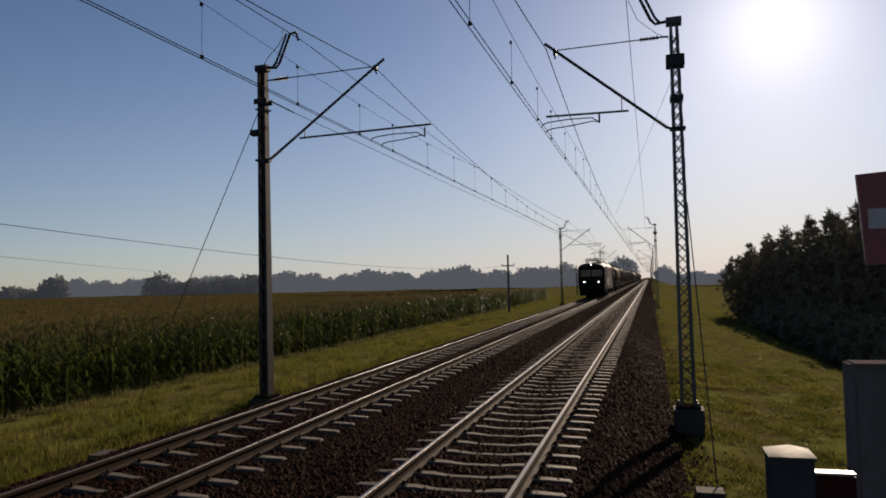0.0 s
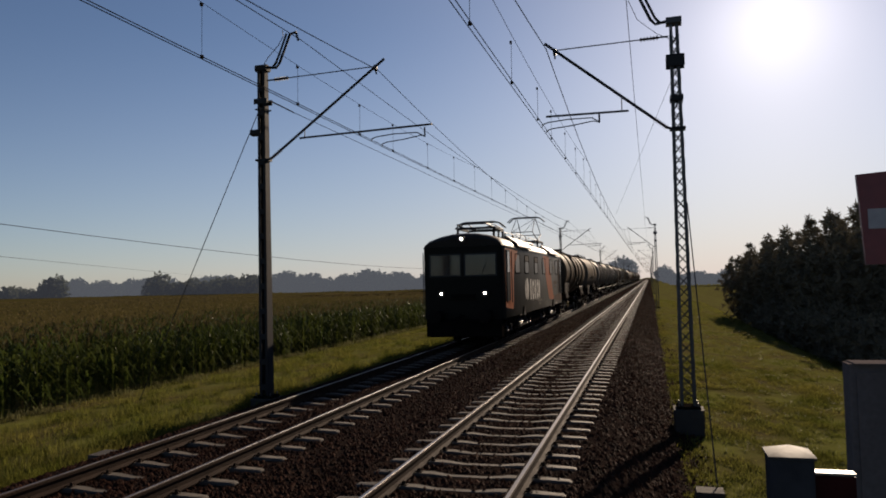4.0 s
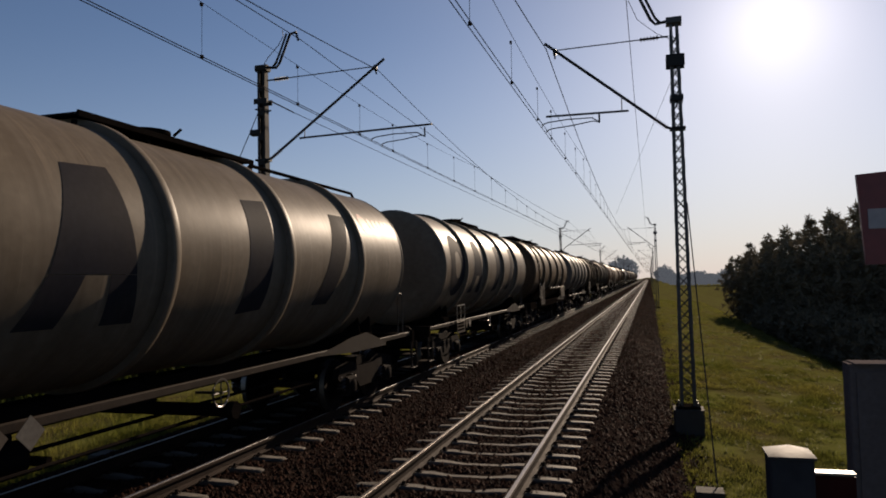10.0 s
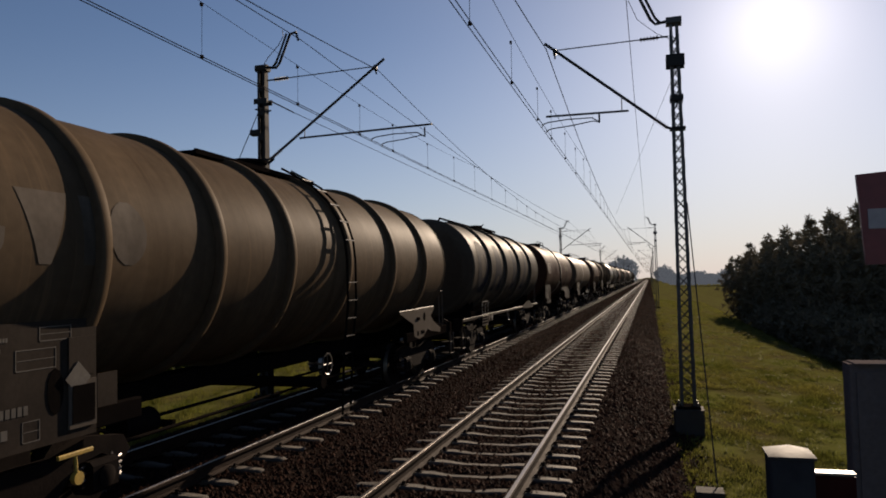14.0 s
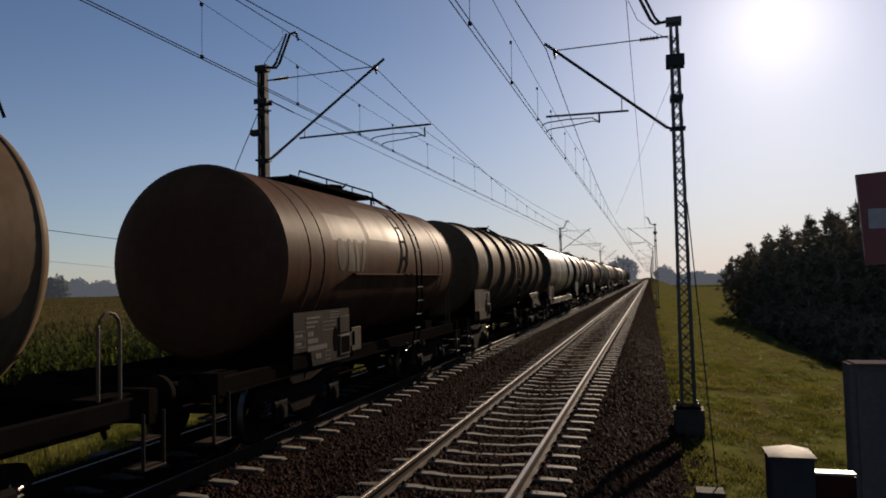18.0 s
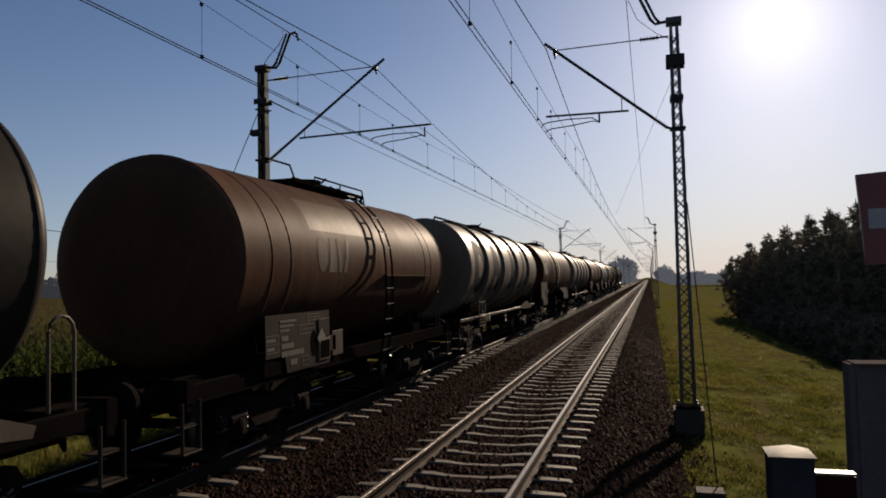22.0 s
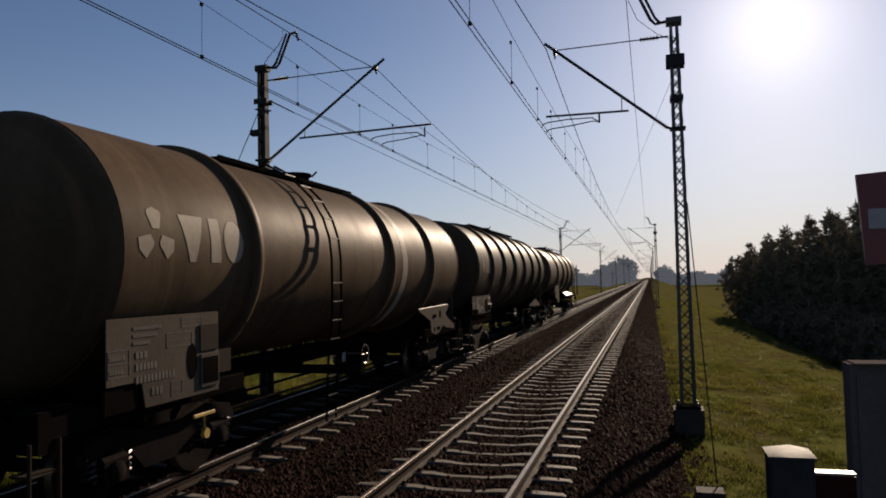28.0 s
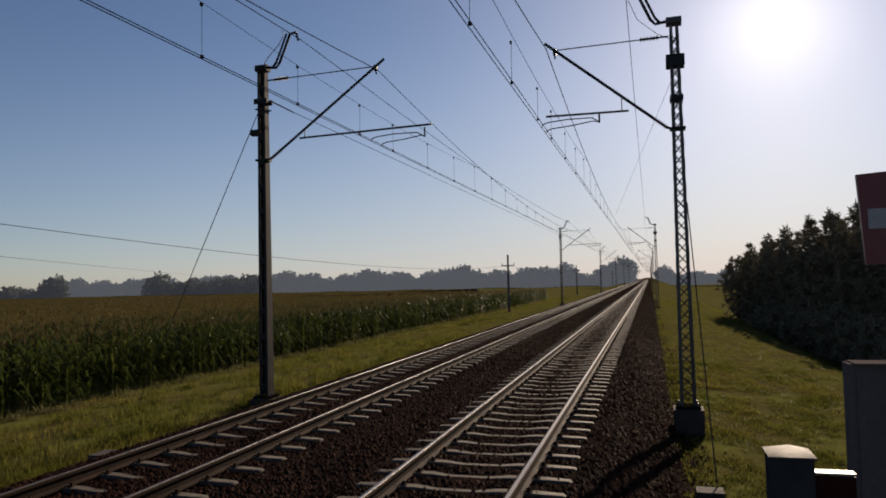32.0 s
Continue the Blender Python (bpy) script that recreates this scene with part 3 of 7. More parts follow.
    for sx in (-0.19, 0.19):
        for sy in (-0.17, 0.17):
            part("bolt", Shape().turn([(base_z + 0.06, 0.022), (base_z + 0.13, 0.02), (base_z + 0.13, 0)], 6, "z", (sx, sy, 0)), RIM_METAL, ob)
    part("foundation", Shape().box(-0.30, 0.30, -0.30, 0.30, base_z - 1.0, base_z, 0.03), CONCRETE, ob, "weathered concrete foundation block")
    # feeder bracket
    horn = [(0, 0, top + 0.05), (sign * 0.38, 0, top), (sign * 0.48, 0, top + 0.12), (sign * 0.78, 0, top + 0.82), (sign * 0.95, 0, top + 0.84)]
    bracket = part("feeder_bracket", Shape().tube(horn, 0.034, 8), DARK_STEEL, ob)
    part("bracket_flat", Shape().tube([(p[0] - sign * 0.1, 0, p[2] + 0.015) for p in horn[1:4]], 0.03, 6), DARK_STEEL, bracket)
    part("insulator", ribbed((sign * 0.95, 0, top + 0.82), (sign * 1.0, 0.0, top + 0.62), 0.035, 4), INSUL, ob)
    # cantilever
    tip = Vector((3.27, 0, 7.64)) if left else Vector((-2.78, 0, 7.56))
    foot = Vector((sign * 0.16, 0, 5.40))
    dirn = (tip - foot).normalized()
    a = foot + dirn * 0.42
    part("strut_tube", Shape().tube([a, tip], 0.033, 8), DARK_STEEL, ob)
    part("insulator", ribbed(foot + dirn * 0.06, a, 0.05, 6), INSUL, ob)
    part("bracket", Shape().tube([foot - Vector((sign * 0.1, 0, 0)), foot + dirn * 0.07], 0.03, 6).box(-0.16, 0.16, -0.14, 0.14, 5.375, 5.425), DARK_STEEL, ob)
    tie0, tie1 = Vector((sign * 0.12, 0, 7.42)), foot + dirn * ((tip - foot).length - 0.28)
    td = (tie1 - tie0).normalized()
    part("tie_rod", Shape().tube([tie0 + td * 0.6, tie1], 0.013, 6).tube([tie0, tie0 + td * 0.2], 0.02, 6), DARK_STEEL, ob)
    part("insulator", ribbed(tie0 + td * 0.2, tie0 + td * 0.6, 0.05, 6), INSUL, ob)
    part("messenger_clamp", Shape().box(tie1.x - 0.035, tie1.x + 0.035, -0.05, 0.05, tie1.z - 0.1, tie1.z + 0.03, 0.012).tube([tie1 + Vector((0, 0, -0.1)), tie1 + Vector((0, 0.05, -0.18))], 0.02, 6), DARK_STEEL, ob)
    if left:
        r0, r1, drop, cx = Vector((1.0, 0, 5.89)), Vector((4.42, 0, 5.96)), 4.24, 3.02
    else:
        r0, r1, drop, cx = Vector((-1.0, 0, 5.88)), Vector((-2.8, 0, 5.90)), -1.63, -2.85
    part("registration_tube", Shape().tube([r0, r1], 0.024, 8), DARK_STEEL, ob)
    k = (r0.x + sign * 0.14 - foot.x) / dirn.x
    up = foot + dirn * k
    part("hanger", Shape().tube([(up.x, 0, r0.z), up], 0.012, 5), DARK_STEEL, ob)
    part("drop_bracket", Shape().tube([(drop, 0, 5.9), (drop, 0, 5.67)], 0.02, 6), DARK_STEEL, ob)
    for dy in (-0.3, 0.4):
        part("steady_arm", Shape().tube([(drop, 0, 5.68), (drop + (cx - drop) * 0.12, dy / 2, 5.76), (drop + (cx - drop) * 0.55, dy, 5.735), (drop + (cx - drop) * 0.9, dy, 5.70), (cx, dy, 5.66), (cx, dy, 5.61)], 0.013, 6), DARK_STEEL, ob)
    return ob


def ribbed(a, b, r, n):
    """Insulator with sheds between two points."""
    a, b = Vector(a), Vector(b)
    s = Shape().tube([a, b], r * 0.5, 6)
    for i in range(n):
        c = a.lerp(b, (i + 0.5) / n)
        d = (b - a).normalized() * (b - a).length / n * 0.3
        s.tube([c - d, c, c + d], r * 0.6, 8)
        s.tube([c - d * 0.4, c + d * 0.4], r, 8)
    return s


def build_masts():
    lm = lattice_mast(-6.95, MAST_Y[1], -0.50, 1, True)
    lattice_mast(2.95, MAST_Y[1], -0.52, -1, True)
    rf = lattice_mast(2.97, MAST_Y[2], -0.98, -1, False)
    for y in MAST_Y[:1] + MAST_Y[2:]:
        copy_thing(lm, pose(-6.95, y, 0))
        if y != MAST_Y[2]:
            copy_thing(rf, pose(2.97, y, 0))


def build_wires():
    def line(name, pts, r, label):
        return solo(name, Shape().tube(pts, r, 4), WIRE, label, "wire", group="overhead wires")
    for cx, mx, mz in ((-3.9, -3.86, 7.385), (0.12, 0.20, 7.43)):
        for dx in (-0.035, 0.035):
            line("contact_wire", [(cx + dx, y, 5.6) for y in MAST_Y], 0.008, "dark copper contact wire stretched above the track")
        pts, drops = [], []
        for a, b in zip(MAST_Y[:-1], MAST_Y[1:]):
            half = (b - a) / 2
            for k in range(24):
                d = min(k, 24 - k) / 12 * half
                pts.append((mx, a + (b - a) * k / 24, 6.05 + (mz - 6.05) * (1 - d / half) ** 2.2))
            if b < 300:
                for y in [a + 1.1 + 3.0 * k for k in range(10)] + [b - 1.1 - 3.0 * k for k in range(10)]:
                    d = min(y - a, b - y)
                    top = 6.27 + 0.0025 * d * d if d < 11 else 6.05 + (mz - 6.05) * (1 - d / half) ** 2.2
                    drops.append((cx, y, top))
        for m in MAST_Y[1:5]:
            line("stitch_wire", [(mx, m + d, 6.27 + 0.0025 * d * d) for d in range(-11, 12)], 0.005, "thin stitch wire under the messenger wire at the mast")
        line("messenger_wire", pts, 0.011, "sagging messenger wire above the contact wires")
        for x, y, z in drops:
            s = Shape().tube([(x, y, 5.6), (x + 0.01, y, z)], 0.004, 4).box(x - 0.02, x + 0.02, y - 0.02, y + 0.02, 5.59, 5.64).box(x - 0.015, x + 0.02, y - 0.02, y + 0.02, z - 0.03, z + 0.02)
            solo("dropper", s, WIRE, "thin dropper wire with small clamps", "wire", group="droppers")
    for x, z in ((-5.85, 8.33), (1.98, 8.33)):
        pts = []
        for a, b in zip(MAST_Y[:-1], MAST_Y[1:]):
            pts += [(x, a + (b - a) * k / 8, z - (0.5 if x < 0 else 0.1) * 4 * (k / 8) * (1 - k / 8)) for k in range(8)]
        line("feeder_wire", pts, 0.012 if x < 0 else 0.008, "dark feeder wire on the mast brackets")
    # anchor wire, guy, jumpers
    y0 = MAST_Y[1]
    solo("anchor_wire", Shape().tube([(-6.72, y0, 6.88), (-6.72, y0 + 1.2, 6.86)], 0.018, 5).tube([(-6.72, y0 + 1.2, 6.86), (-6.72, MAST_Y[2], 6.86)], 0.009, 4), WIRE, "thin anchor wire running from mast to mast", "wire")
    solo("stay_wire", Shape().tube([(2.9, y0, 6.55), (0.3, 47, 6.15)], 0.004, 4), WIRE, "thin stay wire from the lattice mast", "wire")
    guy = thing("guy_wire", (0, 0, 0), "taut steel guy wire from the mast down to the verge", "guy wire")
    gx = [(-6.98, y0, 6.85), (-11.9, 17.7, -0.98)]
    part("cable", Shape().tube(gx, 0.011, 5), DARK_STEEL, guy)
    part("insulator", Shape().box(-7.3, -7.08, y0 - 0.06, y0 + 0.14, 6.05, 6.2, 0.03), DARK_STEEL, guy)
    part("jumper", Shape().tube([(-6.98, y0, 7.75), (-6.8, y0, 8.0), (-6.5, y0, 8.28), (-6.36, y0, 8.5), (-6.38, y0, 8.66)], 0.01, 5), DARK_STEEL, guy)
    solo("jumper_wire", Shape().tube([(1.98, y0 - 0.6, 8.22), (2.2, y0, 7.86), (2.6, y0, 7.5), (2.86, y0, 7.36)], 0.007, 5), WIRE, "thin jumper wire from the feeder to the lattice mast", "wire")
    solo("earth_cable", Shape().tube([(3.08, y0 - 0.1, 3.8), (3.1, y0 - 1.9, 1.8), (3.12, y0 - 4.8, -1.06)], 0.012, 5), DARK_STEEL, "dark earthing cable down the lattice mast", "cable")


def build_poles():
    base = thing("utility_pole", (-11.6, 73, 0), "weathered wooden utility pole with a crossarm on the verge", "pole", "utility poles")
    part("pole", Shape().tube([(0, 0, -1.6), (0, 0, 4.85)], 0.13, 8, 0.09), POLE_WOOD, base)
    part("crossarm", Shape().box(-0.66, 0.66, -0.06, 0.06, 3.68, 3.78, 0.01), POLE_WOOD, base)
    for x in (-0.62, 0.62):
        part("insulator", ribbed((x, 0, 3.78), (x, 0, 3.98), 0.05, 3), INSUL, base)
    for y in (145, 217, 289):
        copy_thing(base, pose(-11.6, y, 0))
    pts = [(-12.2, y, 3.15 + 0.00069 * (y - 45) ** 2) for y in range(0, 74, 4)] + [(-12.2, y, 3.9 - 0.7 * math.sin(math.pi * ((y - 73) % 72) / 72)) for y in range(79, 290, 6)]
    solo("telegraph_wire", Shape().tube(pts, 0.008, 4), WIRE, "thin sagging telegraph wire beside the field", "wire")
    copy_thing(base, pose(-12.0, -0.8, 0.35))
    pts = [(-12.0 - 177 * k / 20, -0.8 + 300.8 * k / 20, 3.9 + (6.7 - 3.9) * k / 20 - 0.8 * k / 20 * (1 - k / 20)) for k in range(21)]
    solo("telegraph_wire", Shape().tube(pts, 0.010, 4), WIRE, "thin telegraph wire over the maize field", "wire")


# ---------------------------------------------------------------- plants
def build_grass():
    px, pz = [a for a, _ in PROFILE], [b for _, b in PROFILE]

    def patch(count, x0, x1, y0, y1, l0, l1, power=1.6, wide=0.008):
        y = y0 + (y1 - y0) * RNG.random(count) ** power
        x = RNG.uniform(x0, x1, count)
        tuft = np.array([noise.noise((a * 1.1, b * 0.7, 5)) + 0.6 * noise.noise((a * 3.1, b * 2.3, 9)) for a, b in zip(x, y)])
        keep = RNG.random(count) < np.clip(0.75 + 1.3 * tuft, 0.12, 1)
        x, y, tuft = x[keep], y[keep], tuft[keep]
        n = len(x)
        ln = RNG.uniform(l0, l1, n) * (1 + 1.4 * np.clip(tuft, -0.5, 1))
        far = 1 + np.abs(y) / 60
        return blades(np.stack([x, y, np.interp(x, px, pz) - 0.02], 1), ln, wide * far * RNG.uniform(0.7, 1.5, n), RNG.uniform(0.1, 0.9, n), RNG.uniform(0.1, 0.8, n))
    for args, label in (((120000, -14.6, -6.5, 7, 130, 0.04, 0.12), "short patchy yellow-green grass on the verge"),
                        ((130000, 2.75, 11, 7, 110, 0.04, 0.12), "short patchy yellow-green grass on the embankment slope"),
                        ((110000, 2.6, 7.5, 7, 30, 0.05, 0.15, 1.3, 0.006), "uneven olive-green grass on the slope beside the crossing")):
        v, f = patch(*args)
        tagged(new("grass", array_mesh("grass", v, f, GRASS)), label, "grass", kind="stuff")
    v, f = patch(42000, -8.1, -6.6, 5, 40, 0.14, 0.4, 1.3)
    tagged(new("long_grass", array_mesh("long_grass", v, f, GRASS)), "longer fresh grass along the ballast edge", "grass", kind="stuff")
    # tussocks on the far verge and ragged tufts along the ballast's foot
    for n, m, x0, x1, y0, y1, l0, l1, label in ((420, 42, -12.6, -8.2, 10, 60, 0.14, 0.36, "dark green grass tussocks between track and maize"),
                                                (300, 26, 2.55, 3.15, 7, 70, 0.08, 0.22, "ragged grass tufts growing into the ballast")):
        cx, cy = RNG.uniform(x0, x1, n), y0 + (y1 - y0) * RNG.random(n) ** 1.5
        x, y = (cx[:, None] + RNG.normal(0, 0.12, (n, m))).ravel(), (cy[:, None] + RNG.normal(0, 0.17, (n, m))).ravel()
        k = n * m
        v, f = blades(np.stack([x, y, np.interp(x, px, pz) - 0.02], 1), RNG.uniform(l0, l1, k), 0.010 * RNG.uniform(0.7, 1.5, k), RNG.uniform(0.05, 0.7, k), RNG.uniform(0.1, 0.8, k))
        tagged(new("grass_tussocks", array_mesh("grass_tussocks", v, f, GRASS)), label, "grass", kind="stuff")
    for x0, x1 in ((-14.4, -6.6), (2.6, 12)):
        v, f = patch(9000, x0, x1, -9, 8, 0.05, 0.13, 1.0)
        tagged(new("grass", array_mesh("grass", v, f, GRASS)), "short patchy grass behind the crossing", "grass", kind="stuff")
    # lighter tufts scattered over both slopes
    n, m = 1500, 12
    right = RNG.random(n) < 0.6
    cx = np.where(right, RNG.uniform(2.9, 9, n), RNG.uniform(-13.6, -7, n))
    cy = 7 + 60 * RNG.random(n) ** 1.8
    x, y = (cx[:, None] + RNG.normal(0, 0.07, (n, m))).ravel(), (cy[:, None] + RNG.normal(0, 0.09, (n, m))).ravel()
    z = np.interp(x, [a for a, _ in PROFILE], [b for _, b in PROFILE])
    v, f = blades(np.stack([x, y, z - 0.01], 1), RNG.uniform(0.08, 0.2, n * m), 0.009 * (1 + y / 40), RNG.uniform(0.1, 0.8, n * m), RNG.uniform(0.2, 1.0, n * m))
    tagged(new("grass_tufts", array_mesh("grass_tufts", v, f, TUFT)), "light yellow-green grass tufts on the slopes", "grass", kind="stuff")
    # pale tufts in loose clumps along the field's edge
    n = 260
    cx, cy = -13.9 + RNG.normal(0, 0.22, n), 9 + 100 * RNG.random(n) ** 1.4
    m = 34
    x, y = (cx[:, None] + RNG.normal(0, 0.13, (n, m))).ravel(), (cy[:, None] + RNG.normal(0, 0.16, (n, m))).ravel()
    z = np.interp(x, [a for a, _ in PROFILE], [b for _, b in PROFILE])
    ln = RNG.uniform(0.12, 0.4, n * m)
    v, f = blades(np.stack([x, y, z - 0.02], 1), ln, np.full(n * m, 0.016), RNG.uniform(0.1, 0.9, n * m), RNG.uniform(0.2, 1.0, n * m))
    tagged(new("weeds", array_mesh("weeds", v, f, WEED)), "pale weeds along the field's edge", "weeds", kind="stuff")


CORN_X = -14.3


def build_corn():
    # standing plants, row behind row
    rows = []
    for r in range(14):
        x = CORN_X - 0.75 * r
        step = 0.2 if r < 5 else 0.35
        y = np.arange(8, 121, step)
        y = y[RNG.random(len(y)) < np.clip(1.25 - y / 160, 0.3, 1)]
        rows.append(np.stack([x + RNG.normal(0, 0.08, len(y)), y + RNG.normal(0, 0.05, len(y))], 1))
    p = np.concatenate(rows)
    n = len(p)
    h = RNG.normal(1.95, 0.12, n)
    base = np.stack([p[:, 0], p[:, 1], FIELD_Z + fall(p[:, 0], p[:, 1])], 1)
    parts_v, parts_f, off = [], [], 0

    def push(v, f):
        nonlocal off
        parts_v.append(v)
        parts_f.append(f + off)
        off += len(v)
    az0 = RNG.uniform(0, np.pi, n)
    for j in range(11):
        frac = 0.12 + 0.075 * j
        b = base + np.stack([np.zeros(n), np.zeros(n), h * frac], 1)
        ln = RNG.uniform(0.4, 0.75, n) * (1 - 0.4 * abs(frac - 0.5))
        push(*blades(b, ln, RNG.uniform(0.045, 0.08, n), RNG.uniform(0.25, 0.8, n), RNG.uniform(0.6, 1.5, n), az0 + np.pi * (j % 2) + RNG.normal(0, 0.5, n)))
    stalk = base.copy()
    push(*blades(stalk, h * 1.0, np.full(n, 0.035), np.zeros(n), np.zeros(n)))
    ob = new("maize_plants", array_mesh("maize_plants", np.concatenate(parts_v), np.concatenate(parts_f), CORN_LEAF))
    tagged(ob, "dense green maize plants at the field's edge", "maize", kind="stuff")
    parts_v, parts_f, off = [], [], 0
    for j in range(5):
        b = base + np.stack([np.zeros(n), np.zeros(n), h * 0.92], 1)
        push(*blades(b, RNG.uniform(0.2, 0.38, n), np.full(n, 0.022), RNG.uniform(0.0, 0.6, n), RNG.uniform(0, 0.7, n)))
    m = 30000
    y = 8 + 180 * RNG.random(m) ** 1.3
    x = CORN_X - 9 - 110 * RNG.random(m) ** 1.2
    push(*blades(np.stack([x, y, FIELD_Z + 1.75 + fall(x, y)], 1), RNG.uniform(0.08, 0.2, m), 0.03 + 0.0008 * (np.abs(x) + y), RNG.uniform(0, 0.6, m), RNG.uniform(0, 0.7, m)))
    ob = new("maize_tassels", array_mesh("maize_tassels", np.concatenate(parts_v), np.concatenate(parts_f), CORN_TASSEL))
    tagged(ob, "dry golden-brown maize tassels", "maize", kind="stuff")
    # closed canopy behind the first rows
    xs = np.concatenate([np.linspace(CORN_X - 4, CORN_X - 40, 60), np.linspace(CORN_X - 43, CORN_X - 420, 40)])
    ys = np.concatenate([np.linspace(-20, 124, 160), np.linspace(128, 300, 30)])
    gx, gy = np.meshgrid(xs, ys)
    gz = FIELD_Z + 1.72 + RNG.normal(0, 0.06, gx.shape) + 0.1 * np.sin(gx * 0.11) * np.cos(gy * 0.07)
    gz[:, 0] = FIELD_Z + 0.2
    gz[-1, :] = FIELD_Z
    gz = gz + fall(gx, gy)
    v = np.stack([gx, gy, gz], -1).reshape(-1, 3)
    w = len(xs)
    f = np.array([(j * w + i, j * w + i + 1, (j + 1) * w + i + 1, (j + 1) * w + i) for j in range(len(ys) - 1) for i in range(w - 1)
                  if not (ys[j] > 124 and xs[i] > CORN_X - 45)])
    tagged(new("maize_canopy", array_mesh("maize_canopy", v, f, CORN_TOP, True)), "golden-brown canopy of the ripening maize field", "maize field", kind="stuff")


def crown_mesh(name, seed, rx, ry, rz, clumps, needles, size, material, conic=False):
    """A crown of many small leaf tufts with an uneven outline and gaps."""
    rng = np.random.default_rng(seed)
    c = rng.normal(0, 1, (clumps, 3))
    c /= np.linalg.norm(c, axis=1)[:, None]
    c *= (rng.random(clumps) ** 0.45)[:, None]
    if conic:
        k = (c[:, 2] + 1) / 2
        c[:, :2] *= (1.15 - 0.9 * k)[:, None]
    c *= np.array([rx, ry, rz]) * rng.uniform(0.85, 1.15, (clumps, 1))
    d = rng.normal(0, 1, (clumps, needles, 3))
    d[..., 2] += 0.35
    d /= np.linalg.norm(d, axis=2)[..., None]
    ln = size * rng.uniform(0.6, 1.4, (clumps, needles, 1))
    o = np.repeat(c[:, None], needles, 1) + d * ln * rng.uniform(0.0, 0.5, (clumps, needles, 1))
    s = np.cross(d, rng.normal(0, 1, d.shape))
    s /= np.linalg.norm(s, axis=2)[..., None]
    s *= ln * 0.16
    v = np.stack([o - s * 1.2, o + s * 1.2, o + d * ln], 2).reshape(-1, 3)
    f = np.arange(len(v)).reshape(-1, 3)
    return array_mesh(name, v, f, material)


def build_trees():
    # the pines at y = 23 and below are unseen, added to block skylight
    spec = [(10.0, 71, 5.5, 3), (10.6, 64.5, 6.0, 11), (11.1, 59.5, 6.4, 5), (11.8, 54.5, 6.6, 8), (12.2, 50, 6.8, 2), (12.7, 46, 6.9, 6), (13.0, 42, 6.9, 9), (13.3, 38.5, 6.7, 4), (13.5, 35, 6.8, 1), (13.7, 32, 6.6, 7), (13.9, 28.5, 6.4, 12),
            (15.5, 62, 7.0, 13), (16, 52, 7.4, 14), (16.5, 43, 7.5, 15), (17, 34, 7.4, 16), (17, 25, 7, 17), (14.5, 23, 6.6, 18), (15, 16, 7, 19), (15, 9, 7.2, 20), (15, 2, 7.2, 21), (15, -5, 7, 22), (15, -12, 7, 23), (15, -19, 7, 24)]
    for x, y, h, seed in spec:
        x, h = x + 1.1, h + 1.15
        g = ground_z(x)
        tree = thing("pine_tree", (x, y, g), "bushy young pine in deep shade, of a row carried on unseen to block skylight", "tree", "pines beside the line")
        rng = random.Random(seed)
        tr = Shape().tube([(0, 0, -0.4), (0.1, 0, h * 0.4), (0.05, 0.1, h * 0.75), (0, 0.05, h * 0.97)], 0.16, 7, 0.025)
        for k in range(14):
            z = h * (0.15 + 0.055 * k)
            a = rng.uniform(0, 6.28)
            ln = (1 - z / h) * 2.2 + 0.5
            tr.tube([(0, 0, z), (math.cos(a) * ln * 0.6, math.sin(a) * ln * 0.6, z + 0.25), (math.cos(a) * ln, math.sin(a) * ln, z + 0.6)], 0.045, 5, 0.012)
        part("trunk", tr, BARK, tree)
        part("crown", crown_mesh("crown", seed, 2.55, 2.9, h * 0.47, 950 if 20 < y and x < 15 else 400, 24, 0.24, NEEDLE), NEEDLE, tree, at=(0, 0, h * 0.5))
        part("leader_shoot", crown_mesh("leader_shoot", seed + 40, 0.75, 0.75, 1.0, 44, 14, 0.26, NEEDLE, True), NEEDLE, tree, at=(0, 0, h * 0.97))
        part("undergrowth", crown_mesh("undergrowth", seed + 80, 2.4, 2.8, 1.4, 220, 14, 0.3, NEEDLE), NEEDLE, tree, at=(0.2, 0, 0.9))


def build_shrubs():
    for k, (x, y, h) in enumerate(((10.3, 61, 1.9), (10.2, 57, 2.2), (10.3, 53, 2.1), (10.5, 49, 2.4), (10.6, 45, 2.3), (10.8, 41, 2.4), (10.9, 37.5, 2.2), (11.0, 34, 2.4), (11.1, 31, 2.3), (11.3, 27.5, 2.5), (11.5, 24, 2.4), (11.8, 20, 2.4))):
        x, h = x + 1.15, h + 0.5
        sh = thing("shrub", (x, y, ground_z(x)), "low dark shrub at the foot of the slope", "shrub", "shrubs beside the line")
        rng = random.Random(90 + k)
        tw = Shape()
        for _ in range(9):
            a, ln = rng.uniform(0, 6.28), rng.uniform(0.5, 1.3)
            tw.tube([(0, 0, -0.1), (math.cos(a) * ln * 0.4, math.sin(a) * ln * 0.4, h * 0.35), (math.cos(a) * ln, math.sin(a) * ln, h * 0.7)], 0.03, 5, 0.01)
        part("stems", tw, BARK, sh)
        part("crown", crown_mesh("crown", 200 + k, 1.75, 2.3, h * 0.5, 500, 16, 0.26, NEEDLE), NEEDLE, sh, at=(0, 0, h * 0.48))


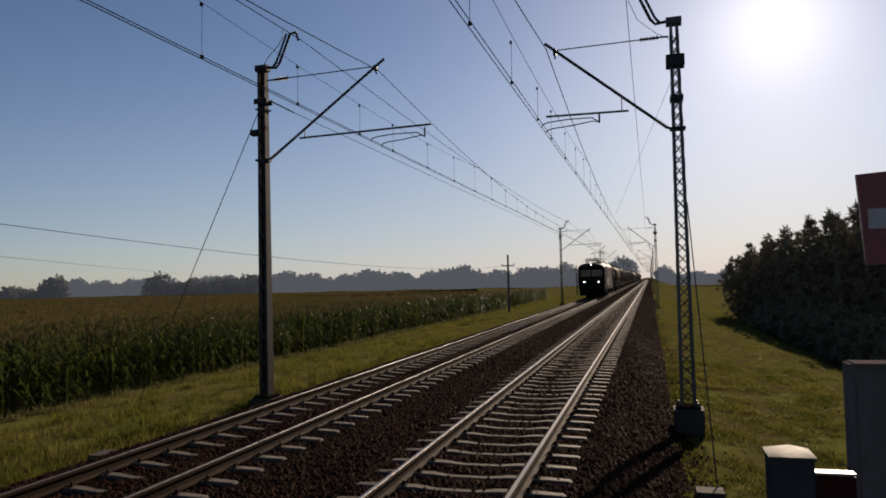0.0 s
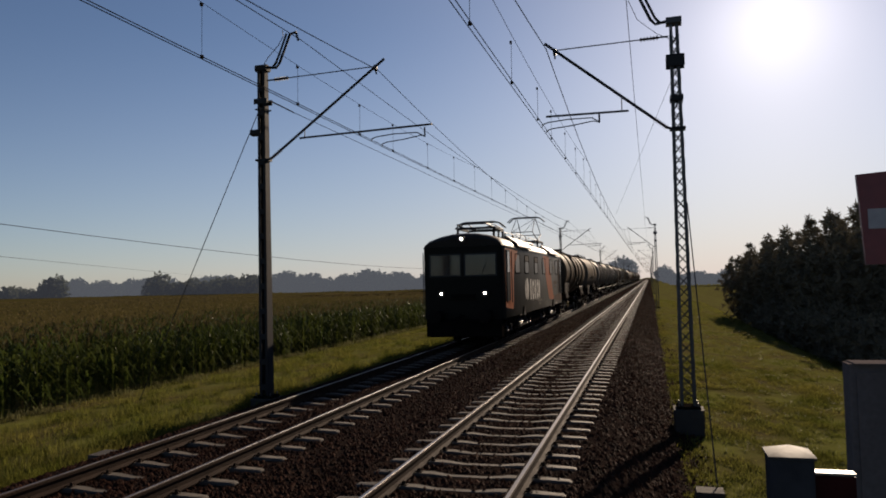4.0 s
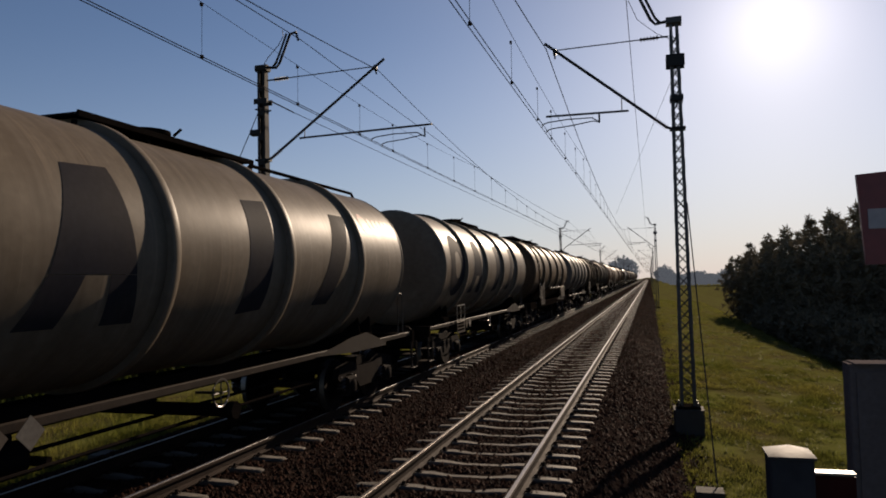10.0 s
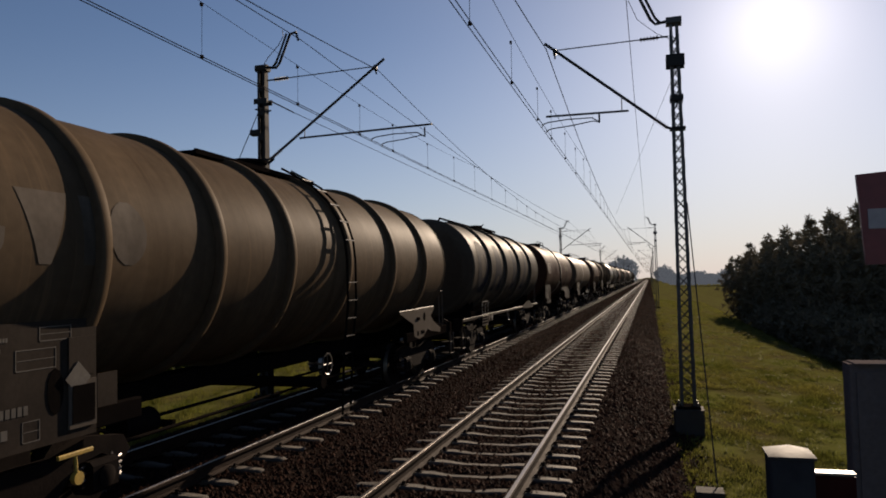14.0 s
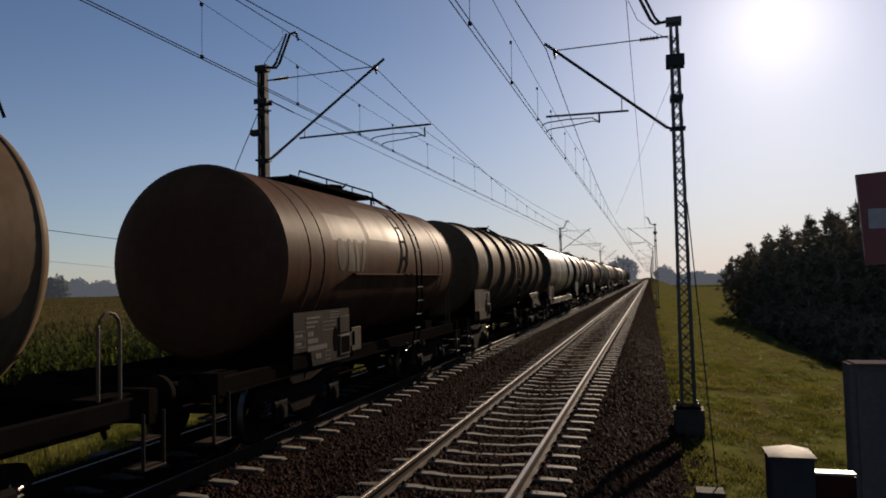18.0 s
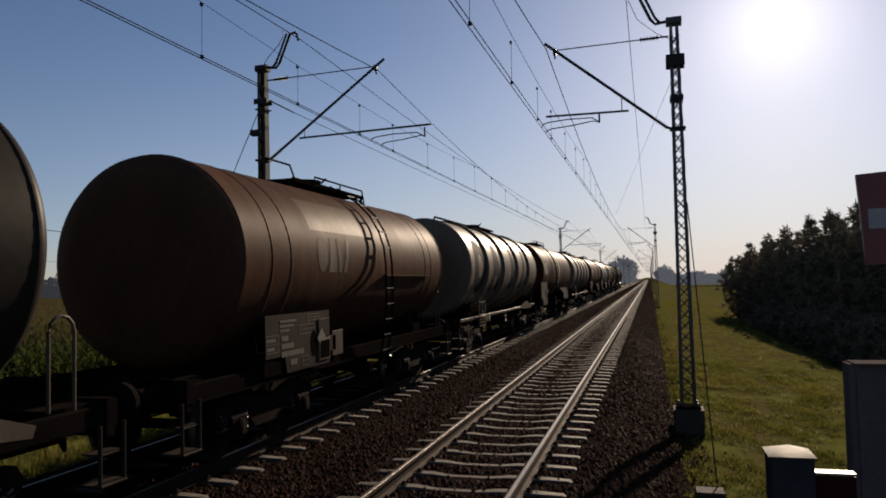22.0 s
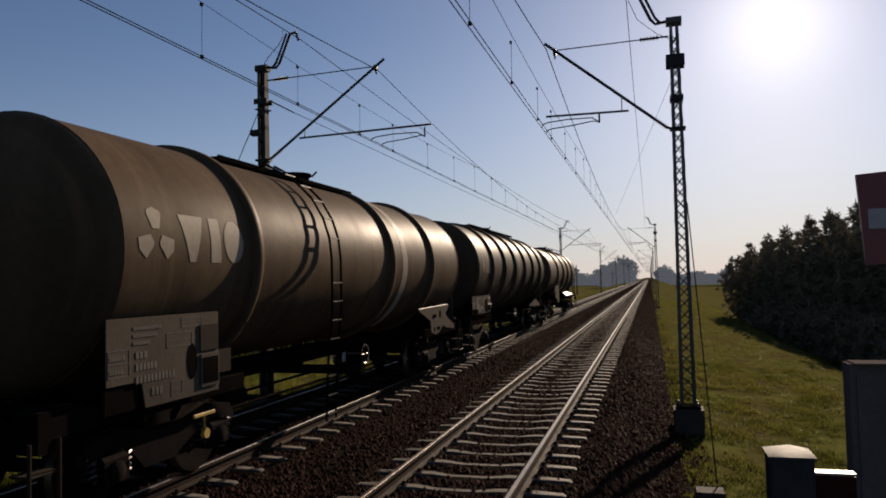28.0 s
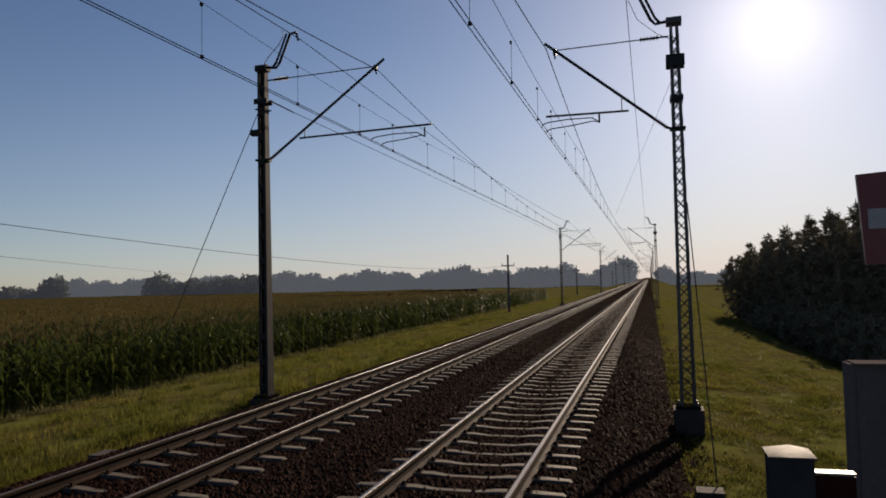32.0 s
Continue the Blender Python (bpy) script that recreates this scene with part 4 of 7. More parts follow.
def build_far_woods():
    """Distant belts of broadleaf trees; a bluish leaf glow stands in for haze."""
    def belt(name, pts, size, material, label, seed):
        rng = np.random.default_rng(seed)
        vv, ff, off = [], [], 0
        for x, y, h in pts:
            me_c = 110
            c = rng.normal(0, 1, (me_c, 3))
            c /= np.linalg.norm(c, axis=1)[:, None]
            c *= (rng.random(me_c) ** 0.4)[:, None]
            c = c * np.array([h * 0.42, h * 0.42, h * 0.5]) + np.array([x, y, FIELD_Z + float(fall(x, y)) + h * 0.5])
            d = rng.normal(0, 1, (me_c, 7, 3))
            d /= np.linalg.norm(d, axis=2)[..., None]
            s = np.cross(d, rng.normal(0, 1, d.shape))
            s /= np.linalg.norm(s, axis=2)[..., None]
            q = size * h * rng.uniform(0.5, 1.2, (me_c, 7, 1))
            o = c[:, None] + d * q * 0.3
            v = np.stack([o - s * q * 0.5, o + s * q * 0.5, o + d * q], 2).reshape(-1, 3)
            vv.append(v)
            ff.append(np.arange(len(v)).reshape(-1, 3) + off)
            off += len(v)
        ob = new(name, array_mesh(name, np.concatenate(vv), np.concatenate(ff), material))
        tagged(ob, label, "woods", kind="stuff")
    rng = random.Random(3)

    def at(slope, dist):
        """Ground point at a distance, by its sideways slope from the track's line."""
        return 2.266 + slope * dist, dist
    far = []
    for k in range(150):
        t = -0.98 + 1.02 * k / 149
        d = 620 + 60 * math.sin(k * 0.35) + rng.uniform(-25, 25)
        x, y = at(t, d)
        if t > -0.03:
            continue
        far.append((x, y + 25, rng.uniform(9, 12) * (0.7 if t > -0.1 else 1)))
        far.append((x, y, (0.75 if t > -0.1 else 1) * rng.uniform(11.5, 15) * (1.2 if -0.62 < t < -0.05 else 1.15) * (1 + 0.12 * math.sin(k * 0.9) + 0.1 * math.sin(k * 0.31))))
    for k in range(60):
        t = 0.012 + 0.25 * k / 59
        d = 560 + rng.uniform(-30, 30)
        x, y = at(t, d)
        far.append((x, y + 25, rng.uniform(7, 8.5)))
        far.append((x, y, rng.uniform(8, 10) * (1 + 0.2 * math.sin(k * 0.7))))
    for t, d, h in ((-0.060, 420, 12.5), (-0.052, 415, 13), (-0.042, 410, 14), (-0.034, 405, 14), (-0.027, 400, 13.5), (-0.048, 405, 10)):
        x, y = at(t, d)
        far.append((x, y, h))
    belt("backdrop_woods", far, 0.12, FAR_LEAF, "belt of distant trees with a blue-grey glow in place of haze", 5)
    mid = []
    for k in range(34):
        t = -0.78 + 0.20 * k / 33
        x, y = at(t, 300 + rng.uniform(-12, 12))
        mid.append((x, y, rng.uniform(7, 10) * (1.3 if k in (3, 30, 31, 32) else 1)))
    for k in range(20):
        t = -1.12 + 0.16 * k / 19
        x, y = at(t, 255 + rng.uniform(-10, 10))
        mid.append((x, y, rng.uniform(6, 9) * (1.25 if k > 15 else 0.85)))
    belt("hedge_woods", mid, 0.11, MID_LEAF, "dark clumps of broadleaf trees behind the field, haze put in as glow", 6)


# ---------------------------------------------------------------- trackside things near the crossing
def build_trackside():
    post = thing("fence_post", (2.625, 2.27, -0.009), "grey steel post with a pyramid cap beside the crossing", "post")
    part("shaft", Shape().box(-0.056, 0.056, -0.056, 0.056, -1.05, 1.748, 0.004), POST_GREY, post)
    part("cap", Shape().add([(-0.062, -0.062, 1.75), (0.062, -0.062, 1.75), (0.062, 0.062, 1.75), (-0.062, 0.062, 1.75), (-0.062, -0.062, 1.757), (0.062, -0.062, 1.757), (0.062, 0.062, 1.757), (-0.062, 0.062, 1.757), (0, 0, 1.779)],
                            [(3, 2, 1, 0), (0, 1, 5, 4), (1, 2, 6, 5), (2, 3, 7, 6), (3, 0, 4, 7), (4, 5, 8), (5, 6, 8), (6, 7, 8), (7, 4, 8)]), POST_CAP, post, "pale pyramid-shaped cap")
    part("panel", Shape().box(0.058, 0.165, -0.02, 0.02, 0.2, 1.699, 0.003), SIGN_DARK, post, "dark red panel")
    part("panel_edge", Shape().box(0.058, 0.166, -0.022, 0.022, 1.703, 1.709, 0.002), LOCO_WHITE, post, "white top edge")
    cab = thing("relay_cabinet", (4.27, 6.6, -1.2), "dark grey steel relay cabinet with two doors", "cabinet")
    part("body", Shape().box(-0.55, 0.9, -0.3, -0.1, 0.1, 2.74, 0.01), CABINET, cab)
    part("plinth", Shape().box(-0.58, 0.93, -0.33, -0.07, -0.1, 0.1, 0.01), CONCRETE, cab)
    part("roof", Shape().box(-0.515, 0.95, -0.34, -0.08, 2.742, 2.750), CABINET, cab)
    part("door", Shape().box(-0.5, 0.17, -0.312, -0.3, 0.2, 2.68), CABINET, cab)
    part("door", Shape().box(0.19, 0.85, -0.312, -0.3, 0.2, 2.68), CABINET, cab)
    sign = thing("warning_sign", (3.166, 3.6, -0.004), "red painted sign board with a white field on a steel post", "sign")
    part("board", Shape().add([(-0.005, -0.012, 2.69), (0.30, -0.012, 2.71), (0.30, -0.012, 2.29), (0.018, -0.012, 2.29), (-0.005, 0.012, 2.69), (0.30, 0.012, 2.71), (0.30, 0.012, 2.29), (0.018, 0.012, 2.29)],
                              [(0, 1, 2, 3), (7, 6, 5, 4), (0, 4, 5, 1), (1, 5, 6, 2), (2, 6, 7, 3), (3, 7, 4, 0)]), SIGN_RED, sign)
    part("white_field", Shape().box(0.033, 0.24, -0.017, -0.0125, 2.447, 2.535), SIGN_WHITE, sign, "white rectangle")
    part("post", Shape().tube([(0.17, 0.045, -1.2), (0.17, 0.045, 2.68)], 0.03, 8), POST_GREY, sign)
    solo("marker_block", Shape().prism([(-0.22, 0), (0.22, 0), (0.19, 0.2), (-0.19, 0.2)], "y", -0.16, 0.16), CONCRETE, "low weathered concrete marker block in the grass", "block", at=(3.0, 11.4, -1.08), group="marker blocks")
    solo("marker_block", Shape().prism([(-0.22, 0), (0.22, 0), (0.2, 0.22), (-0.2, 0.22)], "y", -0.2, 0.2), CONCRETE, "low weathered concrete marker block in the grass", "block", at=(-6.35, 10.0, -0.62), group="marker blocks")


# ---------------------------------------------------------------- train
SPEED = 14.6             # metres a second, towards -y
TANK_R, TANK_Z = 1.45, 2.65
CACHE = {}
WHEELS = {}              # wheelsets by kind and place on their bogie


def once(key, make):
    if key not in CACHE:
        CACHE[key] = make()
    return CACHE[key]


def strip(poly, step=0.045):
    """Cuts a convex polygon (u, s) into level strips: rows of (s, u0, u1)."""
    lo, hi = min(p[1] for p in poly), max(p[1] for p in poly)
    n = max(2, int((hi - lo) / step) + 1)
    rows = []
    for i in range(n + 1):
        s = min(max(lo + (hi - lo) * i / n, lo + 1e-5), hi - 1e-5)
        xs = []
        for (a, b), (c, d) in zip(poly, poly[1:] + poly[:1]):
            if (b - s) * (d - s) <= 0 and b != d:
                xs.append(a + (c - a) * (s - b) / (d - b))
        rows.append((s, min(xs), max(xs)))
    return rows


def decal(shape, poly, place):
    """Adds a convex polygon to a shape as a curved skin; place(u, s) gives the point."""
    rows = strip(poly)
    v = []
    for s, a, b in rows:
        v += [place(a, s), place(b, s)]
    return shape.add(v, [(2 * i, 2 * i + 1, 2 * i + 3, 2 * i + 2) for i in range(len(rows) - 1)])


def ring_decal(shape, cx, cy, rx, ry, inner, place, n=28):
    """Adds an oval ring to a shape as a curved skin."""
    v = []
    for k in (1.0, 0.75 + 0.25 * inner, (1 + inner) / 2, 0.25 + 0.75 * inner, inner):
        v += [place(cx + rx * k * math.cos(2 * math.pi * i / n), cy + ry * k * math.sin(2 * math.pi * i / n)) for i in range(n)]
    return shape.add(v, [(o + i, o + (i + 1) % n, o + n + (i + 1) % n, o + n + i) for o in (0, n, 2 * n, 3 * n) for i in range(n)])


def on_tank(r, R, Z):
    """Places (y, height along the shell from its widest line) on the side of the tank that faces +x."""
    return lambda u, s: (r * math.cos(s / R), u, Z + r * math.sin(s / R))


def oval(cx, cy, rx, ry, n=14):
    return [(cx + rx * math.cos(2 * math.pi * k / n), cy + ry * math.sin(2 * math.pi * k / n)) for k in range(n)]


def rect(a, b, c, d):
    return [(a, c), (b, c), (b, d), (a, d)]


def kite_mark(y, s, h):
    """Three rounded blades round a centre, and three plain blocks beside them."""
    out = []
    for a in (90, 210, 330):
        c, sn = math.cos(radians(a)), math.sin(radians(a))
        q = [(0.12, -0.09), (0.12, 0.09), (0.42, 0.2), (0.5, 0.0), (0.42, -0.2)]
        out.append([(y + h * 0.5 + h * (u * c - w * sn), s + h * (u * sn + w * c)) for u, w in q])
    x = y + h * 1.15
    out.append([(x, s + h * 0.42), (x + h * 0.25, s - h * 0.42), (x + h * 0.42, s - h * 0.42), (x + h * 0.72, s + h * 0.42)])
    out.append(rect(x + h * 0.9, x + h * 1.22, s - h * 0.42, s + h * 0.42))
    out.append(oval(x + h * 1.68, s, h * 0.34, h * 0.42))
    return out


def block_mark(y, s, h):
    """Row of plain blocks: oval, trapezoid, bar, hourglass."""
    h *= 0.85
    w = h * 0.58
    out = [oval(y + w * 0.5, s, w * 0.55, h * 0.5)]
    out.append([(y + w * 1.2, s - h * 0.5), (y + w * 2.2, s - h * 0.5), (y + w * 1.9, s + h * 0.5), (y + w * 1.5, s + h * 0.5)])
    out.append(rect(y + w * 2.32, y + w * 2.74, s - h * 0.5, s + h * 0.5))
    out.append([(y + w * 2.95, s - h * 0.5), (y + w * 3.35, s - h * 0.5), (y + w * 3.9, s + h * 0.5), (y + w * 3.5, s + h * 0.5)])
    return out


def wheelset_mesh(r, gauge=0.75):
    def make():
        s = Shape()
        for sg in (-1, 1):
            s.turn([(sg * (gauge - 0.09), 0.09), (sg * (gauge - 0.05), 0.11), (sg * (gauge - 0.02), r * 0.5), (sg * (gauge - 0.065), r * 0.82), (sg * (gauge - 0.075), r + 0.028),
                    (sg * (gauge - 0.045), r + 0.026), (sg * (gauge - 0.03), r), (sg * (gauge + 0.06), r - 0.004), (sg * (gauge + 0.06), r * 0.84), (sg * (gauge + 0.03), r * 0.5), (sg * (gauge + 0.05), 0.12), (sg * (gauge + 0.1), 0.1)], 22, "x")
            for k in range(6):
                a = k * math.pi / 3
                s.tube([(sg * (gauge + 0.035), 0.17 * math.cos(a), 0.17 * math.sin(a)), (sg * (gauge + 0.06), 0.17 * math.cos(a), 0.17 * math.sin(a))], 0.025, 5)
        s.turn([(-gauge - 0.22, 0.0), (-gauge - 0.22, 0.07), (gauge + 0.22, 0.07), (gauge + 0.22, 0.0)], 10, "x")
        me = s.mesh("wheelset", BOGIE)
        me.materials.append(TREAD)
        for p in me.polygons:
            c = p.center
            if abs(math.hypot(c.y, c.z) - r) < 0.02 and abs(c.x) > gauge - 0.03:
                p.material_index = 1
        return me
    return once(("wheelset", r), make)


def bogie(parent, y, kind):
    """Freight bogie with two wheelsets: cast side frames, springs, axle boxes."""
    r, wb = 0.46, 0.9
    b = part("bogie", once("bolster", lambda: Shape().box(-0.95, 0.95, -0.22, 0.22, 0.55, 0.88, 0.03).turn([(0.88, 0.25), (1.0, 0.22), (1.0, 0)], 12, "z").mesh("bogie", BOGIE)), BOGIE, parent, "grimy cast steel bogie", at=(0, y, 0))

    def side():
        prof = [(-1.35, 0.62), (-1.25, 0.78), (-0.75, 0.86), (-0.35, 0.74), (0.35, 0.74), (0.75, 0.86), (1.25, 0.78), (1.35, 0.62), (1.22, 0.52), (0.95, 0.66), (0.62, 0.62), (0.38, 0.36), (-0.38, 0.36), (-0.62, 0.62), (-0.95, 0.66), (-1.22, 0.52)]
        s = Shape()
        n = len(prof)
        v = [(x, a, z) for x in (-0.06, 0.06) for a, z in prof]
        half = n // 2
        f = [(i, (i + 1) % n, n + (i + 1) % n, n + i) for i in range(n)]
        for o in (0, n):
            f += [(o + i, o + i + 1, o + n - 2 - i, o + n - 1 - i) for i in range(half - 1)]
        return s.add(v, f).mesh("side_frame", BOGIE)
    for sx in (-1, 1):
        part("side_frame", once("side_frame", side), BOGIE, b, at=(sx * 1.02, 0, 0))
        for sy in (-1, 1):
            part("axle_box", once("axle_box", lambda: Shape().box(-0.13, 0.13, -0.17, 0.17, 0.31, 0.62, 0.04).turn([(-0.15, 0.0), (-0.15, 0.1), (0.15, 0.11), (0.17, 0.06), (0.17, 0)], 10, "x", (0, 0, 0.46)).mesh("axle_box", BOGIE)), BOGIE, b, at=(sx * 1.04, sy * wb, 0))
            for d in (-0.24, 0.24):
                def spring():
                    s = Shape()
                    s.tube([(0.075 * math.cos(t * 1.1), 0.075 * math.sin(t * 1.1), 0.40 + 0.0105 * t) for t in range(23)], 0.016, 4)
                    return s.mesh("spring", RIM_METAL)
                part("spring", once("spring", spring), RIM_METAL, b, at=(sx * 1.04, sy * wb + d, 0))
    for i, sy in enumerate((-1, 1)):
        w = part("wheelset", wheelset_mesh(r), BOGIE, b, "steel wheels with bright treads", at=(0, sy * wb, r))
        WHEELS.setdefault(("wagon", i), []).append(w)
        part("brake_beam", once("brake_beam", lambda: Shape().tube([(-0.85, 0, 0.36), (0.85, 0, 0.36)], 0.035, 6).box(-0.82, -0.66, -0.03, 0.08, 0.3, 0.62).box(0.66, 0.82, -0.03, 0.08, 0.3, 0.62).mesh("brake_beam", BOGIE)), BOGIE, b, at=pose(0, sy * (wb - 0.53), 0, 0, 0, 0 if sy > 0 else 180))
    return b


def buffers(parent, y, sy):
    for sx in (-0.875, 0.875):
        bf = part("buffer", once("buffer", lambda: Shape().turn([(0, 0.14), (0.06, 0.14), (0.06, 0.11), (0.34, 0.11), (0.34, 0.085), (0.56, 0.085)], 14, "y").box(-0.18, 0.18, -0.02, 0.02, -0.18, 0.18, 0.02).mesh("buffer", UNDER)), UNDER, parent, at=pose(sx, y, 1.05, 0, 0, 0 if sy > 0 else 180))
        part("buffer_head", once("buffer_head", lambda: Shape().turn([(0.55, 0.0), (0.55, 0.12), (0.575, 0.225), (0.6, 0.225), (0.618, 0.12), (0.622, 0)], 18, "y").mesh("buffer_head", BOGIE)), BOGIE, bf, "greasy steel buffer disc")
    part("coupling", once("coupling", lambda: Shape().tube([(0, 0, 0), (0, 0.28, 0), (0, 0.36, 0.05), (0, 0.42, -0.02), (0, 0.34, -0.07)], 0.04, 6)
         .tube([(-0.06, 0.33, 0), (-0.06, 0.6, -0.12), (0.06, 0.6, -0.12), (0.06, 0.33, 0)], 0.022, 5).tube([(0.25, 0, -0.05), (0.26, 0.3, -0.2), (0.22, 0.5, -0.5), (0.1, 0.62, -0.42)], 0.025, 5).mesh("coupling", UNDER)), UNDER, parent, at=pose(0, y, 1.05, 0, 0, 0 if sy > 0 else 180))


def text_bars(parent, x, y0, z0, rows, material, name="lettering"):
    """Unreadable stencilled lines as plain bars on a plate."""
    s = Shape()
    for dy, dz, w, h in rows:
        n = max(1, int(w / (h * 0.75)))
        for k in range(n):
            a = y0 + dy + k * w / n
            s.box(x, x + 0.003, a, a + w / n * 0.72, z0 + dz, z0 + dz + h)
    part(name, s, material, parent, "faded stencilled marking bars")["kind"] = "stuff"


def diamond(parent, x, y, z, r, material):
    part("hazard_placard", Shape().prism([(y - r, z), (y, z - r), (y + r, z), (y, z + r)], "x", x, x + 0.006), material, parent, "diamond-shaped hazard placard")


def wagon(uf, ur, ef, er, st):
    """Tank wagon. uf, ur: where its shell begins and ends along the train; ef, er: half gaps to its neighbours."""
    L = ur - uf
    h = L / 2
    ob = thing("tank_wagon", (TRACK_L, (uf + ur) / 2, 0), st["label"], "tank wagon", "tank wagons of the train")
    paint = PAINT[st["paint"]]
    R, Z = st.get("shell", (TANK_R, TANK_Z))
    skin = on_tank(R + 0.0035, R, Z)
    dish = st.get("dish", 0.34)
    prof = []
    for k in range(9):
        a = k / 8 * math.pi / 2
        rr = R * math.sin(a) ** 0.8 if k else 0.0
        prof.append((-h - dish * math.cos(a), rr))
    prof += [(-h + 0.02, R)] + [(-h + L * k / 6, R) for k in range(1, 6)] + [(h - 0.02, R)]
    for k in range(8, -1, -1):
        a = k / 8 * math.pi / 2
        prof.append((h + dish * math.cos(a), R * math.sin(a) ** 0.8 if k else 0.0))
    part("tank", Shape().turn(prof, 112, "y", (0, 0, Z)), paint, ob, at=(0, 0, 0))
    part("end_seam", Shape().turn([(-0.02, R + 0.002), (-0.012, R + 0.012), (0.012, R + 0.012), (0.02, R + 0.002)], 56, "y", (0, -h + 0.03, Z)), paint, ob)
    part("end_seam", Shape().turn([(-0.02, R + 0.002), (-0.012, R + 0.012), (0.012, R + 0.012), (0.02, R + 0.002)], 56, "y", (0, h - 0.03, Z)), paint, ob)
    for fr in st.get("rings", ()):
        rw = st.get("ring_w", 0.07)
        me = once(("ring", st["paint"], rw, R, Z), lambda: Shape().turn([(-rw, R - 0.01), (-rw * 0.97, R + 0.068), (-rw * 0.93, R + 0.075), (-rw * 0.8, R + 0.08), (rw * 0.8, R + 0.08), (rw * 0.93, R + 0.075), (rw * 0.97, R + 0.068), (rw, R - 0.01)], 96, "y", (0, 0, Z)).mesh("stiffening_ring", paint))
        part("stiffening_ring", me, paint, ob, "raised stiffening ring", at=(0, -h + fr * L, 0))
    for fr in st.get("seams", ()):
        me = once(("seam", st["paint"], R, Z), lambda: Shape().turn([(-0.025, R), (-0.012, R + 0.008), (0.012, R + 0.008), (0.025, R)], 56, "y", (0, 0, Z)).mesh("weld_seam", paint))
        part("weld_seam", me, paint, ob, at=(0, -h + fr * L, 0))
    for fr, w, mt in st.get("bands", ()):
        part("band", Shape().turn([(-w / 2, R + 0.004), (w / 2, R + 0.004)], 90, "y", (0, -h + fr * L, Z), -1.1, math.pi + 1.1), mt, ob, "pale painted band round the tank")
    for kind, y, s, size, mt in st.get("marks", ()):
        sh = Shape()
        polys = []
        if kind == "big":
            # one dark emblem block in each bay: ring, arch, bar, slanted bar
            polys += [[(-h + u, v) for u, v in q] for q in (
                [(2.98, -0.25), (4.08, -0.25), (3.9, 0.85), (3.3, 0.83)], [(2.75, -0.76), (3.2, -0.76), (3.4, -0.256), (2.98, -0.256)], [(3.75, -0.77), (4.2, -0.77), (4.08, -0.256), (3.72, -0.256)],
                [(6.1, -0.78), (6.68, -0.77), (6.85, 0.8), (6.25, 0.78)],
                [(8.2, -0.74), (8.75, -0.74), (9.55, 0.8), (8.95, 0.8)])]
        elif kind == "kite":
            polys = kite_mark(-h + y, s, size)
        elif kind == "block":
            polys = block_mark(-h + y, s, size)
        elif kind == "patch":
            polys = [rect(-h + y, -h + y + size, s, s + size * 0.45)]
        elif kind == "rowmark":
            polys = [oval(-h + y, s, size * 0.4, size * 0.5)] + [oval(-h + y + size * (0.8 + 0.55 * k), s, size * 0.22, size * 0.3, 8) for k in range(5)]
        if kind == "big":
            part("emblem", ring_decal(Shape(), -h + 1.24, 0.04, 0.72, 0.85, 0.42, on_tank(R + 0.006, R, Z), 36), mt, ob, "painted ring emblem on the tank side")
        elif kind == "panel":
            polys = [rect(-h + y, -h + y + size[0], s, s + size[1])]
        for poly in polys[1:2] + [polys[0]] + polys[2:] if len(polys) > 1 else polys:
            part("emblem", decal(Shape(), poly, on_tank(R + 0.0015, R, Z) if kind in ("patch", "panel") else skin), mt, ob, "painted emblem shape on the tank side")
    # walkway on top, with grating, brackets and rails
    if "walk" in st:
        a, b = [-h + v for v in st["walk"]]
        zt = Z + R + st.get("walk_up", 0.06)
        wk = part("walkway", Shape().box(-0.409, 0.409, a, b, zt, zt + 0.03), UNDER, ob, "dark steel walkway on the tank top")
        for sx in (-0.425, 0.425):
            part("edge_strip", Shape().box(sx - 0.015, sx + 0.015, a, b, zt - 0.02, zt + 0.05), UNDER, wk)
        n = max(2, int((b - a) / 1.1))
        for k in range(n + 1):
            y = a + (b - a) * k / n
            part("bracket", once(("wb", R, Z), lambda: Shape().box(0.36, 0.40, -0.025, 0.025, Z + R - 0.08, zt).box(-0.40, -0.36, -0.025, 0.025, Z + R - 0.08, zt).mesh("bracket", UNDER)), UNDER, wk, at=(0, y, 0))
        if st.get("rail"):
            ra, rb = [-h + v for v in st["rail"]]
            hh = zt + st.get("rail_h", 0.15)
            pts = [(0.45, ra, zt - 0.1), (0.45, ra + 0.12, hh), (0.45, rb - 0.12, hh), (0.45, rb, zt - 0.1)]
            part("handrail", Shape().tube(pts, 0.017, 6), UNDER, ob)
            for k in range(1, int((rb - ra) / 1.2)):
                y = ra + (rb - ra) * k / int((rb - ra) / 1.2)
                part("rail_post", once(("railpost", hh), lambda: Shape().tube([(0.45, 0, zt), (0.45, 0, hh)], 0.014, 5).mesh("rail_post", UNDER)), UNDER, ob, at=(0, y, 0))
    if "toprail" in st:
        a, b = [-h + v for v in st["toprail"]]
        part("top_rail", Shape().tube([(0.32, a, Z + R - 0.02), (0.32, a + 0.1, Z + R + 0.05), (0.32, b - 0.1, Z + R + 0.05), (0.32, b, Z + R - 0.02)], 0.03, 6), UNDER, ob)
    dm = -h + st.get("dome", 0.5) * L
